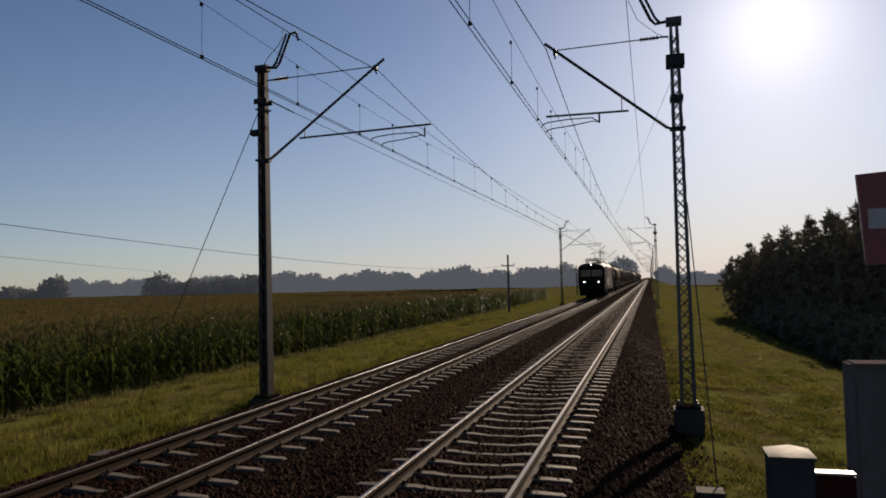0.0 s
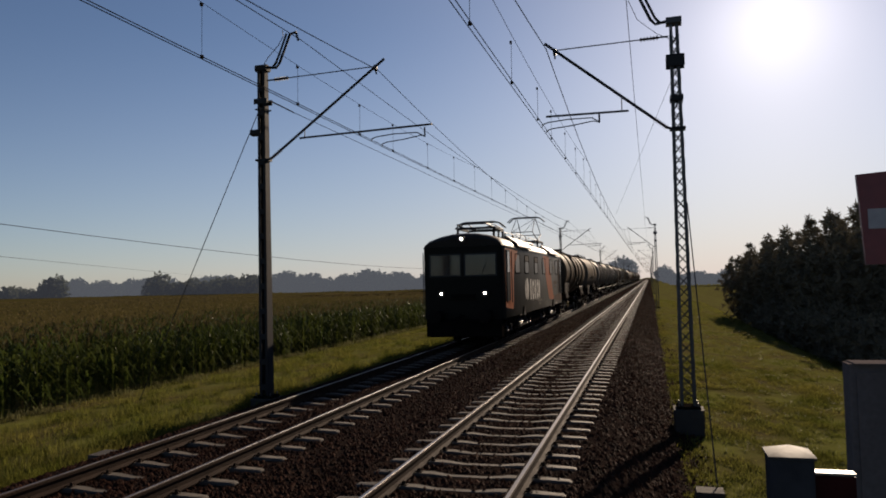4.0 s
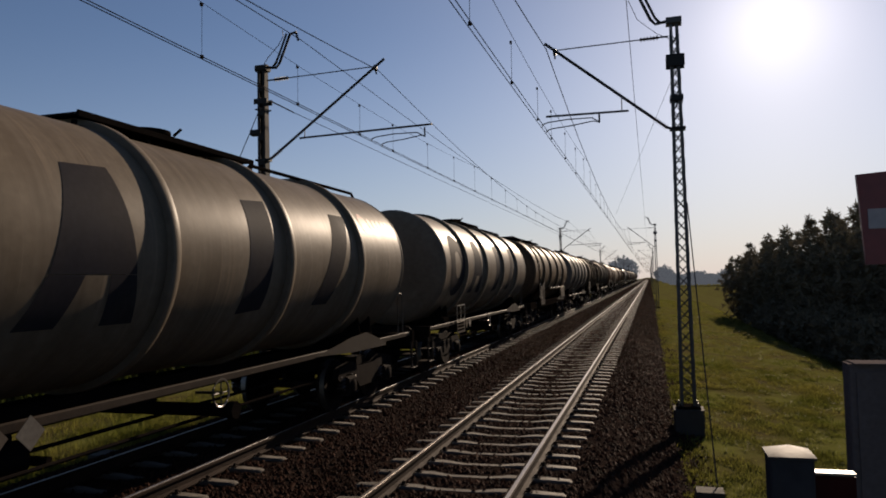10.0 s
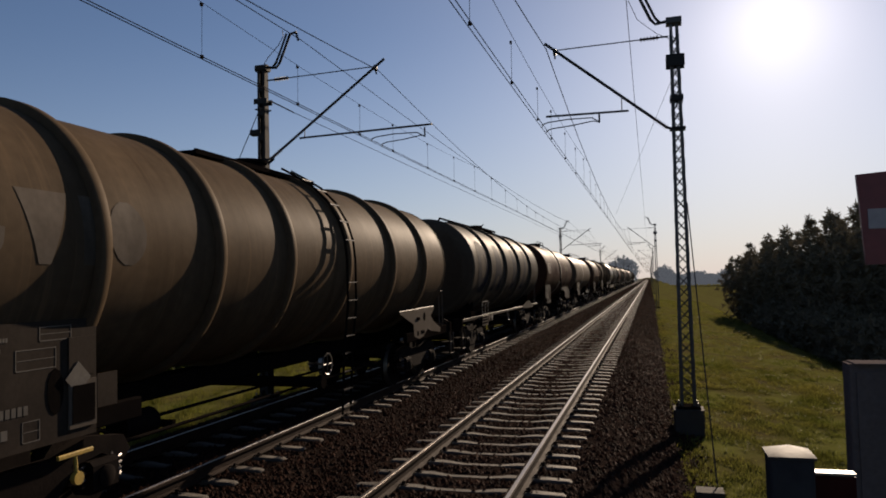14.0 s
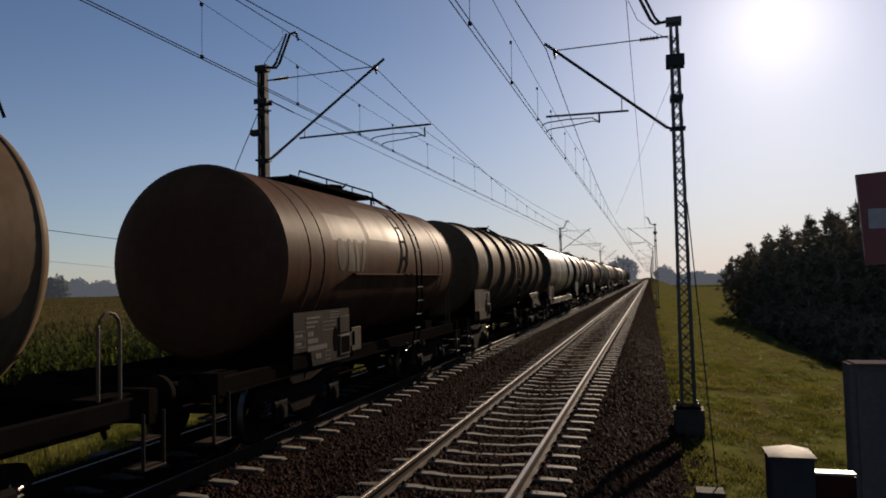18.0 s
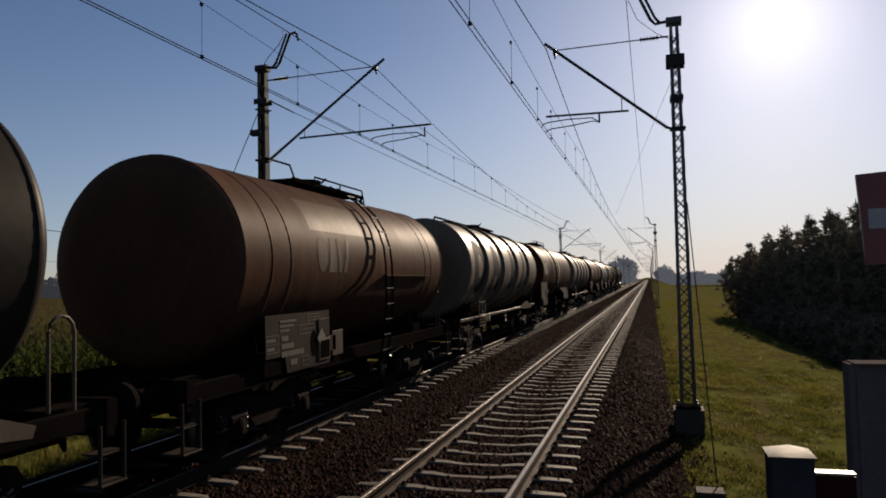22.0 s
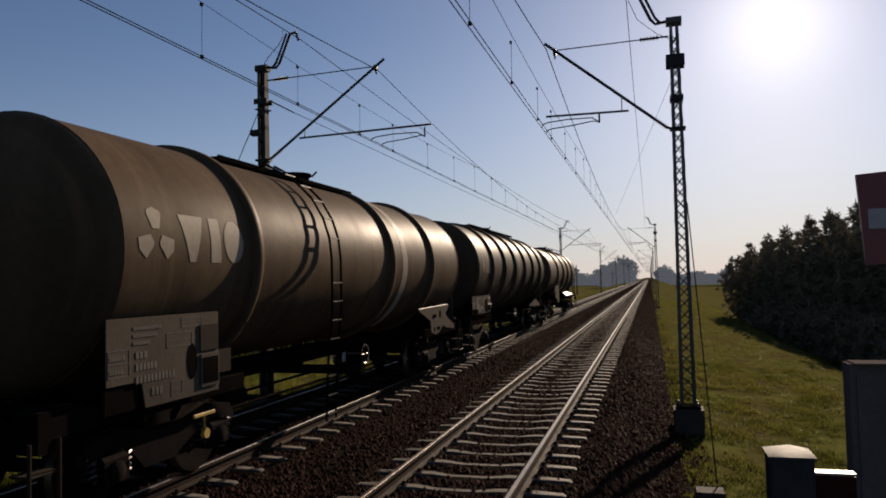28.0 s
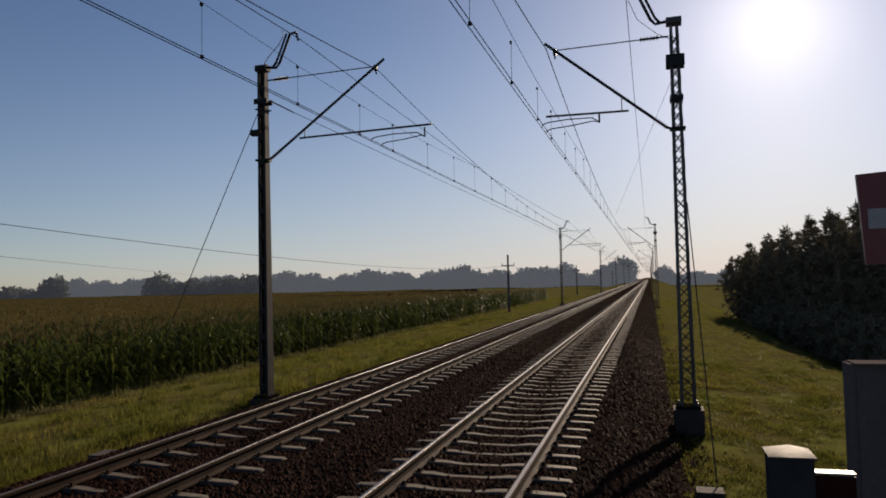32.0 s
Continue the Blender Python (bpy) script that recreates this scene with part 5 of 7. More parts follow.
    part("manhole", once(("manhole", st["paint"], R, Z), lambda: Shape().turn([(Z + R - 0.08, 0.27), (Z + R + 0.16, 0.27), (Z + R + 0.17, 0.31), (Z + R + 0.22, 0.31), (Z + R + 0.24, 0.0)], 18, "z").tube([(0.2, 0.3, Z + R + 0.2), (0.28, 0.36, Z + R + 0.3)], 0.02, 5).mesh("manhole", UNDER)), UNDER, ob, "round manhole cover", at=(0, dm, 0))
    for y, s in st.get("pipes", ()):
        part("vent_hoop", Shape().tube([(0.3, -h + y, Z + R - 0.05), (0.3, -h + y + 0.1, Z + R + 0.34), (0.3, -h + y + s - 0.25, Z + R + 0.34), (0.3, -h + y + s, Z + R + 0.02)], 0.018, 6), UNDER, ob)
    # ladder over the shell's side
    if "ladder" in st:
        y = -h + st["ladder"]
        lad = None
        bot = st.get("ladder_bottom", 0.5)
        for k, dy in enumerate((-0.17, 0.17)):
            pts = [(0.42, y + dy, Z + R + 0.12)]
            pts += [((R + 0.13) * math.cos(a), y + dy, Z + (R + 0.13) * math.sin(a)) for a in [radians(q) for q in (66, 52, 38, 24, 12, 0)]]
            pts += [(R + 0.13, y + dy, 1.9), (R + 0.05, y + dy, 1.2), (R + 0.0, y + dy, bot)]
            st_ob = Shape().tube(pts, 0.02, 6)
            if lad is None:
                lad = part("ladder", st_ob, UNDER, ob, "dark steel side ladder")
            else:
                part("stile", st_ob, UNDER, lad)
        zs = [bot + 0.1 + 0.29 * k for k in range(int((Z - bot) / 0.29))]
        for z in zs:
            x = R + 0.13 if z > 1.9 else R + 0.05 + (z - 1.2) / 0.7 * 0.08 if z > 1.2 else R + 0.02
            part("rung", once("rung", lambda: Shape().box(-0.02, 0.02, -0.17, 0.17, -0.008, 0.008).mesh("rung", RIM_METAL)), RIM_METAL, lad, at=(x, y, z))
        for q in (12, 24, 36, 48, 60):
            a = radians(q)
            part("rung", CACHE["rung"], RIM_METAL, lad, at=((R + 0.13) * math.cos(a), y, Z + (R + 0.13) * math.sin(a)))
    # underframe
    head = ef - 0.62
    tail = er - 0.62
    fy, ry = -h - head, h + tail
    bf, br = -h + 1.15, h - 1.15
    long_sill = st.get("sill", "end")
    part("centre_sill", Shape().box(-0.16, 0.16, fy, ry, 0.84, 1.12, 0.02), UNDER, ob)
    for y in (fy, ry):
        part("headstock", Shape().box(-1.3, 1.3, y - 0.07, y + 0.07, 0.86, 1.22, 0.02), UNDER, ob)
        sg = -1 if y < 0 else 1
        buffers(ob, y + sg * 0.05, sg)
        for sx in (-1.18, 1.18):
            if sg > 0:
                pts = [(sx, y - 0.35, 1.1)] + [(sx, y - 0.5 + 0.15 * math.cos(q), 1.88 + 0.15 * math.sin(q)) for q in [radians(30 * k) for k in range(7)]] + [(sx, y - 0.65, 1.18)]
                part("end_handrail", Shape().tube(pts, 0.018, 6), PLATE_L, ob, "thin rounded handrail hoop")
            step = part("shunter_step", Shape().box(sx - 0.15, sx + 0.15, y - 0.17, y + 0.17, 0.40, 0.425, 0.006), PLATE, ob, "grimy steel step below the buffer beam")
            for dy in (-0.16, 0.16):
                part("step_hanger", once(("step_hanger", dy), lambda: Shape().box(-0.02, 0.02, -0.008, 0.008, 0.42, 0.98).mesh("step_hanger", PLATE)), PLATE, step, at=(sx + 0.12, y + dy, 0))
            part("upper_tread", once("upper_tread", lambda: Shape().box(-0.11, 0.13, -0.15, 0.15, 0.69, 0.71, 0.005).mesh("upper_tread", PLATE)), PLATE, step, at=(sx, y, 0))
        part("end_platform", Shape().box(-1.15, 1.15, min(y - sg * 0.07, y - sg * 0.62), max(y - sg * 0.07, y - sg * 0.62), 1.14, 1.19), UNDER, ob)
    sill_mat = {"end": UNDER, "long": UNDER, "thin": PLATE, "pale": UNDER, "cream": PLATE_L}[long_sill]
    for sx in (-1.22, 1.22):
        if long_sill == "end":
            for a, b in ((fy, bf + 1.3), (br - 1.3, ry)):
                part("side_sill", Shape().box(sx - 0.04, sx + 0.04, a, b, 0.95, 1.16, 0.015), UNDER, ob)
        elif long_sill == "thin":
            part("side_sill", Shape().box(sx - 0.03, sx + 0.03, fy, ry, 1.1, 1.19, 0.01), sill_mat, ob)
        else:
            part("side_sill", Shape().box(sx - 0.04, sx + 0.04, fy, ry, 0.95, 1.16 if long_sill == "long" else 1.22, 0.015).box(sx - 0.09, sx + 0.09, fy, ry, 0.94, 0.96), sill_mat, ob)
    for y in (bf, br):
        part("saddle", Shape().box(-1.1, 1.1, y - 0.25, y + 0.25, 1.0, 1.32, 0.03), UNDER, ob)
        for dy in (-0.28, 0.28):
            for sx in (-1, 1):
                part("saddle_web", Shape().prism([(sx * 0.45, 1.1), (sx * 1.1, 1.1), (sx * 1.02, 1.62), (sx * 0.8, 1.44)], "y", y + dy - 0.012, y + dy + 0.012), UNDER, ob)
        bogie(ob, y, "wagon")
    # cover plates beside the saddles, in four patterns
    def cover_plate(at_y, sg, outline, material, label):
        pl = [(at_y + sg * u, z) for u, z in outline]
        return [part("saddle_plate", Shape().prism(pl if sg > 0 else pl[::-1], "x", sx * 1.26 - 0.006, sx * 1.26 + 0.006), material, ob, label) for sx in (1, -1)]
    if st.get("front_wing"):
        cover_plate(-h, -1, [(-3.16, 1.70), (-2.08, 1.42), (-0.4, 1.2), (-0.1, 1.06), (-0.1, 1.24), (-2.08, 1.72)], PLATE_L, "dirty pale tapering plate below the tank")
    cover = st.get("cover", "low") if st.get("rear_plate", True) else ""
    if cover == "low":
        cover_plate(h, 1, [(-3.7, 1.13), (-2.3, 1.06), (-0.6, 1.04), (-0.65, 1.12), (-1.6, 1.36), (-2.3, 1.32)], PANEL, "dirty pale sloping plate above the bogie")
    elif cover == "panel":
        for sp, sx in zip(cover_plate(h, 1, [(-4.4, 1.70), (-2.65, 1.45), (-2.6, 1.1), (-1.7, 1.1), (-1.68, 1.02), (-0.3, 1.05), (-0.25, 1.4), (-0.85, 1.72), (-4.3, 1.72)], PANEL, "dusty brown-grey side panel above the bogie"), (1, -1)):
            part("plate_lip", Shape().box(sx * 1.26 - 0.04, sx * 1.26 + 0.02, h - 4.3, h - 0.85, 1.721, 1.737), PLATE_L, sp, "worn pale upper lip")
            for k in range(12):
                part("rivet", once("rivet", lambda: Shape().box(-0.012, 0.012, -0.02, 0.02, 0, 0.016, 0.003).mesh("rivet", RIM_METAL)), RIM_METAL, sp, at=(sx * 1.25, h - 4.1 + 0.26 * k, 1.737))
            part("panel_fold", Shape().box(sx * 1.27 - 0.008, sx * 1.27 + 0.008, h - 0.98, h - 0.96, 1.08, 1.68), PANEL, sp)
            text_bars(sp, sx * 1.268 - 0.0015, h - 0.75, 1.1, [(0, 0, 0.36, 0.06)], MARK_P)
    elif cover == "wing":
        for sp, sx in zip(cover_plate(h, 1, [(-2.9, 1.60), (-2.0, 1.33), (-1.96, 1.06), (-1.6, 0.98), (-1.3, 1.02), (-0.95, 1.17), (-0.7, 1.1), (0.08, 1.02), (0.12, 1.12), (-0.5, 1.33), (-0.7, 1.46), (-0.4, 1.62), (-0.44, 1.66), (-2.85, 1.63)], PLATE_L, "pale dusty wing-shaped plate above the bogie"), (1, -1)):
            part("plate_lip", Shape().tube([(sx * 1.25, h - 2.87, 1.64), (sx * 1.25, h - 0.44, 1.67)], 0.016, 5), PLATE_L, sp, "worn pale upper lip")
            # no hole is cut; a dark disc on the plate gives its shade
            part("hole_shade_disc", Shape().prism(oval(h - 1.2, 1.46, 0.075, 0.1, 12), "x", sx * 1.268 - 0.003, sx * 1.268 + 0.003), UNDER, sp, "flat dark disc for the shade in a round hand hole")
            part("dark_box", Shape().box(sx * 1.275 - 0.012, sx * 1.275 + 0.012, h - 1.78, h - 1.58, 1.40, 1.47, 0.004), UNDER, sp)
            text_bars(sp, sx * 1.268 - 0.0015, h - 1.75, 1.06, [(0, 0, 0.14, 0.1), (0.25, 0.02, 0.3, 0.08)], UNDER)
    elif cover == "slope":
        for sx in (1, -1):
            for u0, u1, zt in ((-4.4, -2.35, 1.58), (-2.2, -1.2, 1.6), (-1.0, -0.45, 1.52)):
                part("cover_sheet", Shape().prism([(sx * 0.72, zt), (sx * 0.74, zt + 0.012), (sx * 1.24, 1.2), (sx * 1.22, 1.186)][::sx], "y", h + u0, h + u1), PANEL, ob, "rust-brown sloping sheet over the bogie")
            part("sill_edge", Shape().box(sx * 1.29 - 0.03, sx * 1.29 + 0.03, h - 4.2, h - 0.35, 1.165, 1.185), RIM_METAL, ob, "worn bright sill edge")
    # inscription plate
    if "plate" in st:
        a, b, z0, z1, mt = st["plate"]
        a, b = -h + a, -h + b
        w, hh = b - a, z1 - z0
        pp = part("inscription_plate", Shape().prism([(a + 0.3 * w, z0), (b, z0), (b, z1), (a, z1), (a, z0 + 0.3 * hh), (a + 0.27 * w, z0 + 0.3 * hh)], "x", 1.33, 1.345), mt, ob, "dirty grey plate with faded stencilled markings")
        part("plate_bracket", Shape().box(1.15, 1.33, a + 0.4 * w, a + 0.45 * w, z0 + 0.1, z0 + 0.16).box(1.15, 1.33, b - 0.14, b - 0.1, z0 + 0.1, z0 + 0.16), UNDER, pp)
        # a dark box fills the notch so that it reads as dark
        part("dark_box", Shape().box(1.3, 1.325, a, a + 0.25 * w, z0, z0 + 0.28 * hh, 0.004), UNDER, pp, "dark box filling the plate's notch")
        rows = [(0.2 * w, 0.86 * hh, 0.24 * w, 0.035), (0.2 * w, 0.78 * hh, 0.2 * w, 0.035), (0.2 * w, 0.70 * hh, 0.14 * w, 0.035), (0.22 * w, 0.55 * hh, 0.1 * w, 0.07), (0.22 * w, 0.42 * hh, 0.18 * w, 0.07), (0.22 * w, 0.28 * hh, 0.34 * w, 0.075), (0.35 * w, 0.12 * hh, 0.1 * w, 0.08),
                (0.02 * w, 0.56 * hh, 0.12 * w, 0.045), (0.02 * w, 0.42 * hh, 0.1 * w, 0.045)]
        if st.get("plain_plate"):
            rows = rows[-2:]
        text_bars(pp, 1.347, a, z0, rows, MARK)
        lines = Shape()
        for q0, q1, r0, r1 in ((0.48, 0.72, 0.62, 0.78), (0.62, 0.82, 0.84, 0.95), (0.01, 0.17, 0.38, 0.66), (0.52, 0.62, 0.06, 0.22)):
            p0, p1, s0, s1 = a + q0 * w, a + q1 * w, z0 + r0 * hh, z0 + r1 * hh
            for e in ((p0, p1, s0, s0 + 0.008), (p0, p1, s1, s1 + 0.008), (p0, p0 + 0.008, s0, s1), (p1, p1 + 0.008, s0, s1 + 0.008), (p0, p1, (s0 + s1) / 2, (s0 + s1) / 2 + 0.006)):
                lines.box(1.345, 1.348, *e)
        part("marking_frames", lines, MARK, pp, "thin outlined marking tables")["kind"] = "stuff"
        if st.get("plain_plate"):
            part("card", Shape().box(1.345, 1.36, a + 0.32 * w, a + 0.5 * w, z0 + 0.02, z0 + 0.22 * hh, 0.004), UNDER, pp, "small dark card holder")
        elif st.get("dark_diamond"):
            for q in (0.68, 0.84):
                y0, zc, e = a + q * w, z0 + 0.45 * hh, 0.13
                part("chevron", Shape().prism([(y0, zc), (y0 + e, zc + 0.24), (y0 + e + 0.05, zc + 0.24), (y0 + 0.05, zc)], "x", 1.345, 1.352).prism([(y0, zc), (y0 + 0.05, zc), (y0 + e + 0.05, zc - 0.24), (y0 + e, zc - 0.24)], "x", 1.345, 1.352), UNDER, pp, "dark chevron bar")
        else:
            # the hand hole's shade is a dark oval laid on the plate
            part("hole_shade_disc", Shape().prism(oval(a + 0.72 * w, z0 + 0.42 * hh, 0.09, 0.2, 12), "x", 1.345, 1.35), UNDER, pp, "flat dark oval for the shade in a hand hole")
            part("card_panel", Shape().box(1.345, 1.36, a + 0.80 * w, b - 0.02, z0 + 0.52 * hh, z0 + 0.85 * hh, 0.004), PLATE, pp)
            cp = part("card_frame", Shape().box(1.345, 1.365, a + 0.80 * w, b - 0.01, z0 + 0.08 * hh, z0 + 0.48 * hh, 0.006), PLATE_L, pp, "pale framed card holder")
            part("card", Shape().box(1.365, 1.37, a + 0.82 * w, b - 0.04, z0 + 0.12 * hh, z0 + 0.44 * hh), UNDER, cp, "dark card")
            part("side_card", Shape().box(1.3, 1.312, b + 0.05, b + 0.32, z0 + 0.2 * hh, z0 + 0.5 * hh, 0.004), PLATE, ob, "small blank side placard")
            if st.get("placard"):
                diamond(pp, 1.362, a + st["placard"] * w, z0 + 0.5 * hh, 0.15, MARK)
    if "plate2" in st:
        a, b, z0, z1 = st["plate2"]
        part("marking_plate", Shape().box(1.30, 1.312, -h + a, -h + b, z0, z1, 0.004), PLATE_L, ob, "pale blank marking plate")
        if st.get("long_lip"):
            part("plate_lip", Shape().box(1.12, 1.30, -h + a - st["long_lip"], -h + b + 0.1, z1 + 0.004, z1 + 0.02, 0.004).box(1.285, 1.30, -h + a - st["long_lip"], -h + b + 0.1, z1 - 0.05, z1 + 0.004), PLATE_L, ob, "long pale ledge along the tank foot")
    if "frame" in st:
        a, b, z0, z1 = st["frame"]
        a, b = -h + a, -h + b
        fr = part("label_frame", Shape().box(1.3, 1.32, a, a + 0.03, z0, z1).box(1.3, 1.32, b - 0.03, b, z0, z1).box(1.3, 1.32, a, b, z0, z0 + 0.03).box(1.3, 1.32, a, b, z1 - 0.03, z1).box(1.3, 1.32, (a + b) / 2 - 0.015, (a + b) / 2 + 0.015, z0, z1), RIM_METAL, ob, "bare metal label frame")
        part("label_card", Shape().box(1.305, 1.315, a + 0.02, b, z0 - 0.34, z0 - 0.03, 0.003), PLATE_L, fr, "pale label card")
        text_bars(fr, 1.317, a + 0.06, z0 - 0.31, [(0, 0.03, b - a - 0.15, 0.05), (0, 0.12, b - a - 0.15, 0.05), (0, 0.2, b - a - 0.2, 0.05)], UNDER)
        diamond(ob, 1.3, b + 0.25, z0 - 0.12, 0.15, PLATE_L)
        diamond(ob, 1.3, b + 0.62, z0 - 0.12, 0.15, MARK)
    for yd in st.get("low_diamonds", ()):
        part("hazard_placard", decal(Shape(), [(-h + yd - 0.27, -0.9), (-h + yd, -1.16), (-h + yd + 0.27, -0.9), (-h + yd, -0.64)], skin), MARK_D, ob, "dark diamond placard on the tank flank")
    if st.get("side_rail"):
        a, b = [-h + v for v in st["side_rail"]]
        part("rain_strip", Shape().box(R - 0.02, R + 0.05, a, b, Z - 0.22, Z - 0.19), paint, ob)
    # brake gear and outlet valves between the bogies
    mid0, mid1 = bf + 1.6, br - 1.6
    part("brake_pipe", Shape().tube([(0.75, fy, 0.8), (0.75, mid0 - 0.3, 0.8), (0.8, mid0, 0.62), (0.8, mid1, 0.62), (0.75, mid1 + 0.3, 0.8), (0.75, ry, 0.8)], 0.022, 6), UNDER, ob)
    part("brake_cylinder", Shape().turn([(-0.3, 0.0), (-0.3, 0.16), (0.25, 0.17), (0.3, 0.1), (0.3, 0)], 12, "y", (0.45, mid0 + 0.6, 0.68)), UNDER, ob)
    part("air_reservoir", Shape().turn([(-0.55, 0.0), (-0.5, 0.16), (0.5, 0.16), (0.55, 0)], 12, "y", (-0.45, mid0 + 1.0, 0.7)), UNDER, ob)
    part("brake_rod", Shape().tube([(0.1, bf, 0.62), (0.15, br, 0.62)], 0.025, 5).box(0.05, 0.7, mid0 + 0.95, mid0 + 1.02, 0.58, 0.66), UNDER, ob)
    part("outlet_pipe", Shape().turn([(Z - R - 0.5, 0.11), (Z - R + 0.05, 0.11)], 10, "z", (0, dm, 0)).tube([(-1.25, dm, 0.72), (1.2, dm, 0.72)], 0.085, 8).turn([(1.2, 0.11), (1.3, 0.11), (1.3, 0)], 10, "x", (0, dm, 0.72)), UNDER, ob)
    part("brake_handwheel", once("handwheel", lambda: Shape().tube([(0, 0.17 * math.cos(k * math.pi / 8), 0.17 * math.sin(k * math.pi / 8)) for k in range(17)], 0.014, 5).tube([(0, -0.17, 0), (0, 0.17, 0)], 0.009, 4).tube([(0, 0, -0.17), (0, 0, 0.17)], 0.009, 4).tube([(-0.35, 0, 0), (0.03, 0, 0)], 0.02, 6).mesh("brake_handwheel", RIM_METAL)), RIM_METAL, ob, "spoked brake handwheel", at=(1.24, -h + st.get("wheel", 0.63) * L, 0.97))
    if st.get("lever"):
        yy = -h + st["lever"]
        part("lever", Shape().box(1.3, 1.33, yy, yy + 0.4, 0.78, 0.82, 0.006).tube([(1.31, yy + 0.2, 0.8), (1.31, yy + 0.22, 0.6)], 0.018, 5).turn([(1.29, 0.06), (1.34, 0.06), (1.34, 0)], 10, "x", (0, yy + 0.22, 0.58)), YELLOW, ob, "yellow changeover lever")
    if st.get("tail"):
        yy = ry - 0.1
        part("end_railing", Shape().tube([(0.62, yy, 1.15), (0.62, yy, 2.25), (1.2, yy, 2.25), (1.26, yy, 2.18), (1.22, yy, 1.15)], 0.022, 6).tube([(0.62, yy, 1.62), (1.23, yy, 1.62)], 0.016, 5).tube([(0.78, yy, 2.25), (0.6, yy - 0.3, 1.3)], 0.02, 5)
             .tube([(0.95, yy, 1.2), (0.95, yy, 2.45)], 0.02, 6), UNDER, ob, "tall dark railing on the end platform")
        part("tail_lamp", Shape().box(0.87, 1.02, yy - 0.05, yy + 0.06, 2.26, 2.4, 0.02).turn([(2.42, 0.03), (2.44, 0.13), (2.46, 0.12), (2.48, 0.02), (2.56, 0.015), (2.56, 0)], 10, "z", (0.95, yy, 0)), UNDER, ob, "dark tail signal box")
        part("warning_card", Shape().box(1.08, 1.17, yy + 0.03, yy + 0.04, 1.45, 1.75), MARK_W, ob, "small white tail marker")
        part("marking_patch", decal(decal(Shape(), rect(h - 0.78, h - 0.36, -0.02, 0.26), skin), rect(h - 0.78, h - 0.76, -0.04, -0.02), skin), MARK_P, ob, "pale repainted patch above the marking panel")
        part("marking_panel", decal(Shape(), rect(h - 0.78, h - 0.45, -0.33, -0.045), on_tank(R + 0.008, R, Z)), MARK_D, ob, "dark marking panel with a test date")
        flat = R * math.cos(0.2 / R) + 0.022
        words = bpy.data.curves.new("test_date", 'FONT')
        words.body, words.size, words.extrude, words.space_character = "04.24 L", 0.15, 0.002, 0.9
        carrier = bpy.data.objects.new("test_date", words)
        bpy.context.scene.collection.objects.link(carrier)
        bpy.context.view_layer.update()
        letters = bpy.data.meshes.new_from_object(carrier.evaluated_get(bpy.context.evaluated_depsgraph_get()))
        bpy.data.objects.remove(carrier)
        letters.materials.clear()
        letters.materials.append(MARK_W)
        part("test_date", letters, MARK_W, ob, "white test date lettering", at=pose(flat + 0.01, h - 0.755, Z - 0.29, 90, 0, 90) @ Matrix.Diagonal((0.62, 0.9, 1, 1)))
        part("date_frame", Shape().box(flat + 0.008, flat + 0.012, h - 0.77, h - 0.56, Z - 0.318, Z - 0.312).box(flat + 0.008, flat + 0.012, h - 0.77, h - 0.56, Z - 0.162, Z - 0.156).box(flat + 0.008, flat + 0.012, h - 0.772, h - 0.766, Z - 0.318, Z - 0.156).box(flat + 0.008, flat + 0.012, h - 0.56, h - 0.554, Z - 0.318, Z - 0.156), MARK_W, ob, "thin white frame round the test date")
        part("lever", Shape().box(1.3, 1.33, h - 1.5, h - 1.0, 0.9, 1.04, 0.006).box(1.3, 1.34, h - 1.15, h - 1.05, 0.74, 0.9, 0.006), YELLOW, ob, "yellow changeover lever")
    return ob


W_BAND = MARK_W
RING5 = (0.170, 0.380, 0.596, 0.811)
SILVER = dict(paint="silver", rings=RING5, walk=(4.4, 8.0), toprail=(8.0, 12.2), marks=(("big", 0, 0, 0, MARK_D),), frame=(1.45, 2.3, 1.2, 1.62), sill="thin", wheel=0.48, dome=0.5,
              label="silver-grey tank wagon with dark emblem blocks and raised rings")
KITE = dict(cover="wing", walk_up=0.0, paint="olive", rings=(0.185, 0.402, 0.597, 0.792), walk=(3.2, 8.0), marks=(("kite", 0.2, 0.15, 0.62, MARK_W),), ladder=4.8, ladder_bottom=0.15, plate=(-0.1, 1.9, 1.08, 2.0, PLATE_L), bands=((0.655, 0.3, W_BAND),), wheel=0.52, lever=1.3,
            label="olive-brown tank wagon with a white blade emblem and side ladder")


def st(base, **kw):
    d = dict(base)
    d.update(kw)
    return d


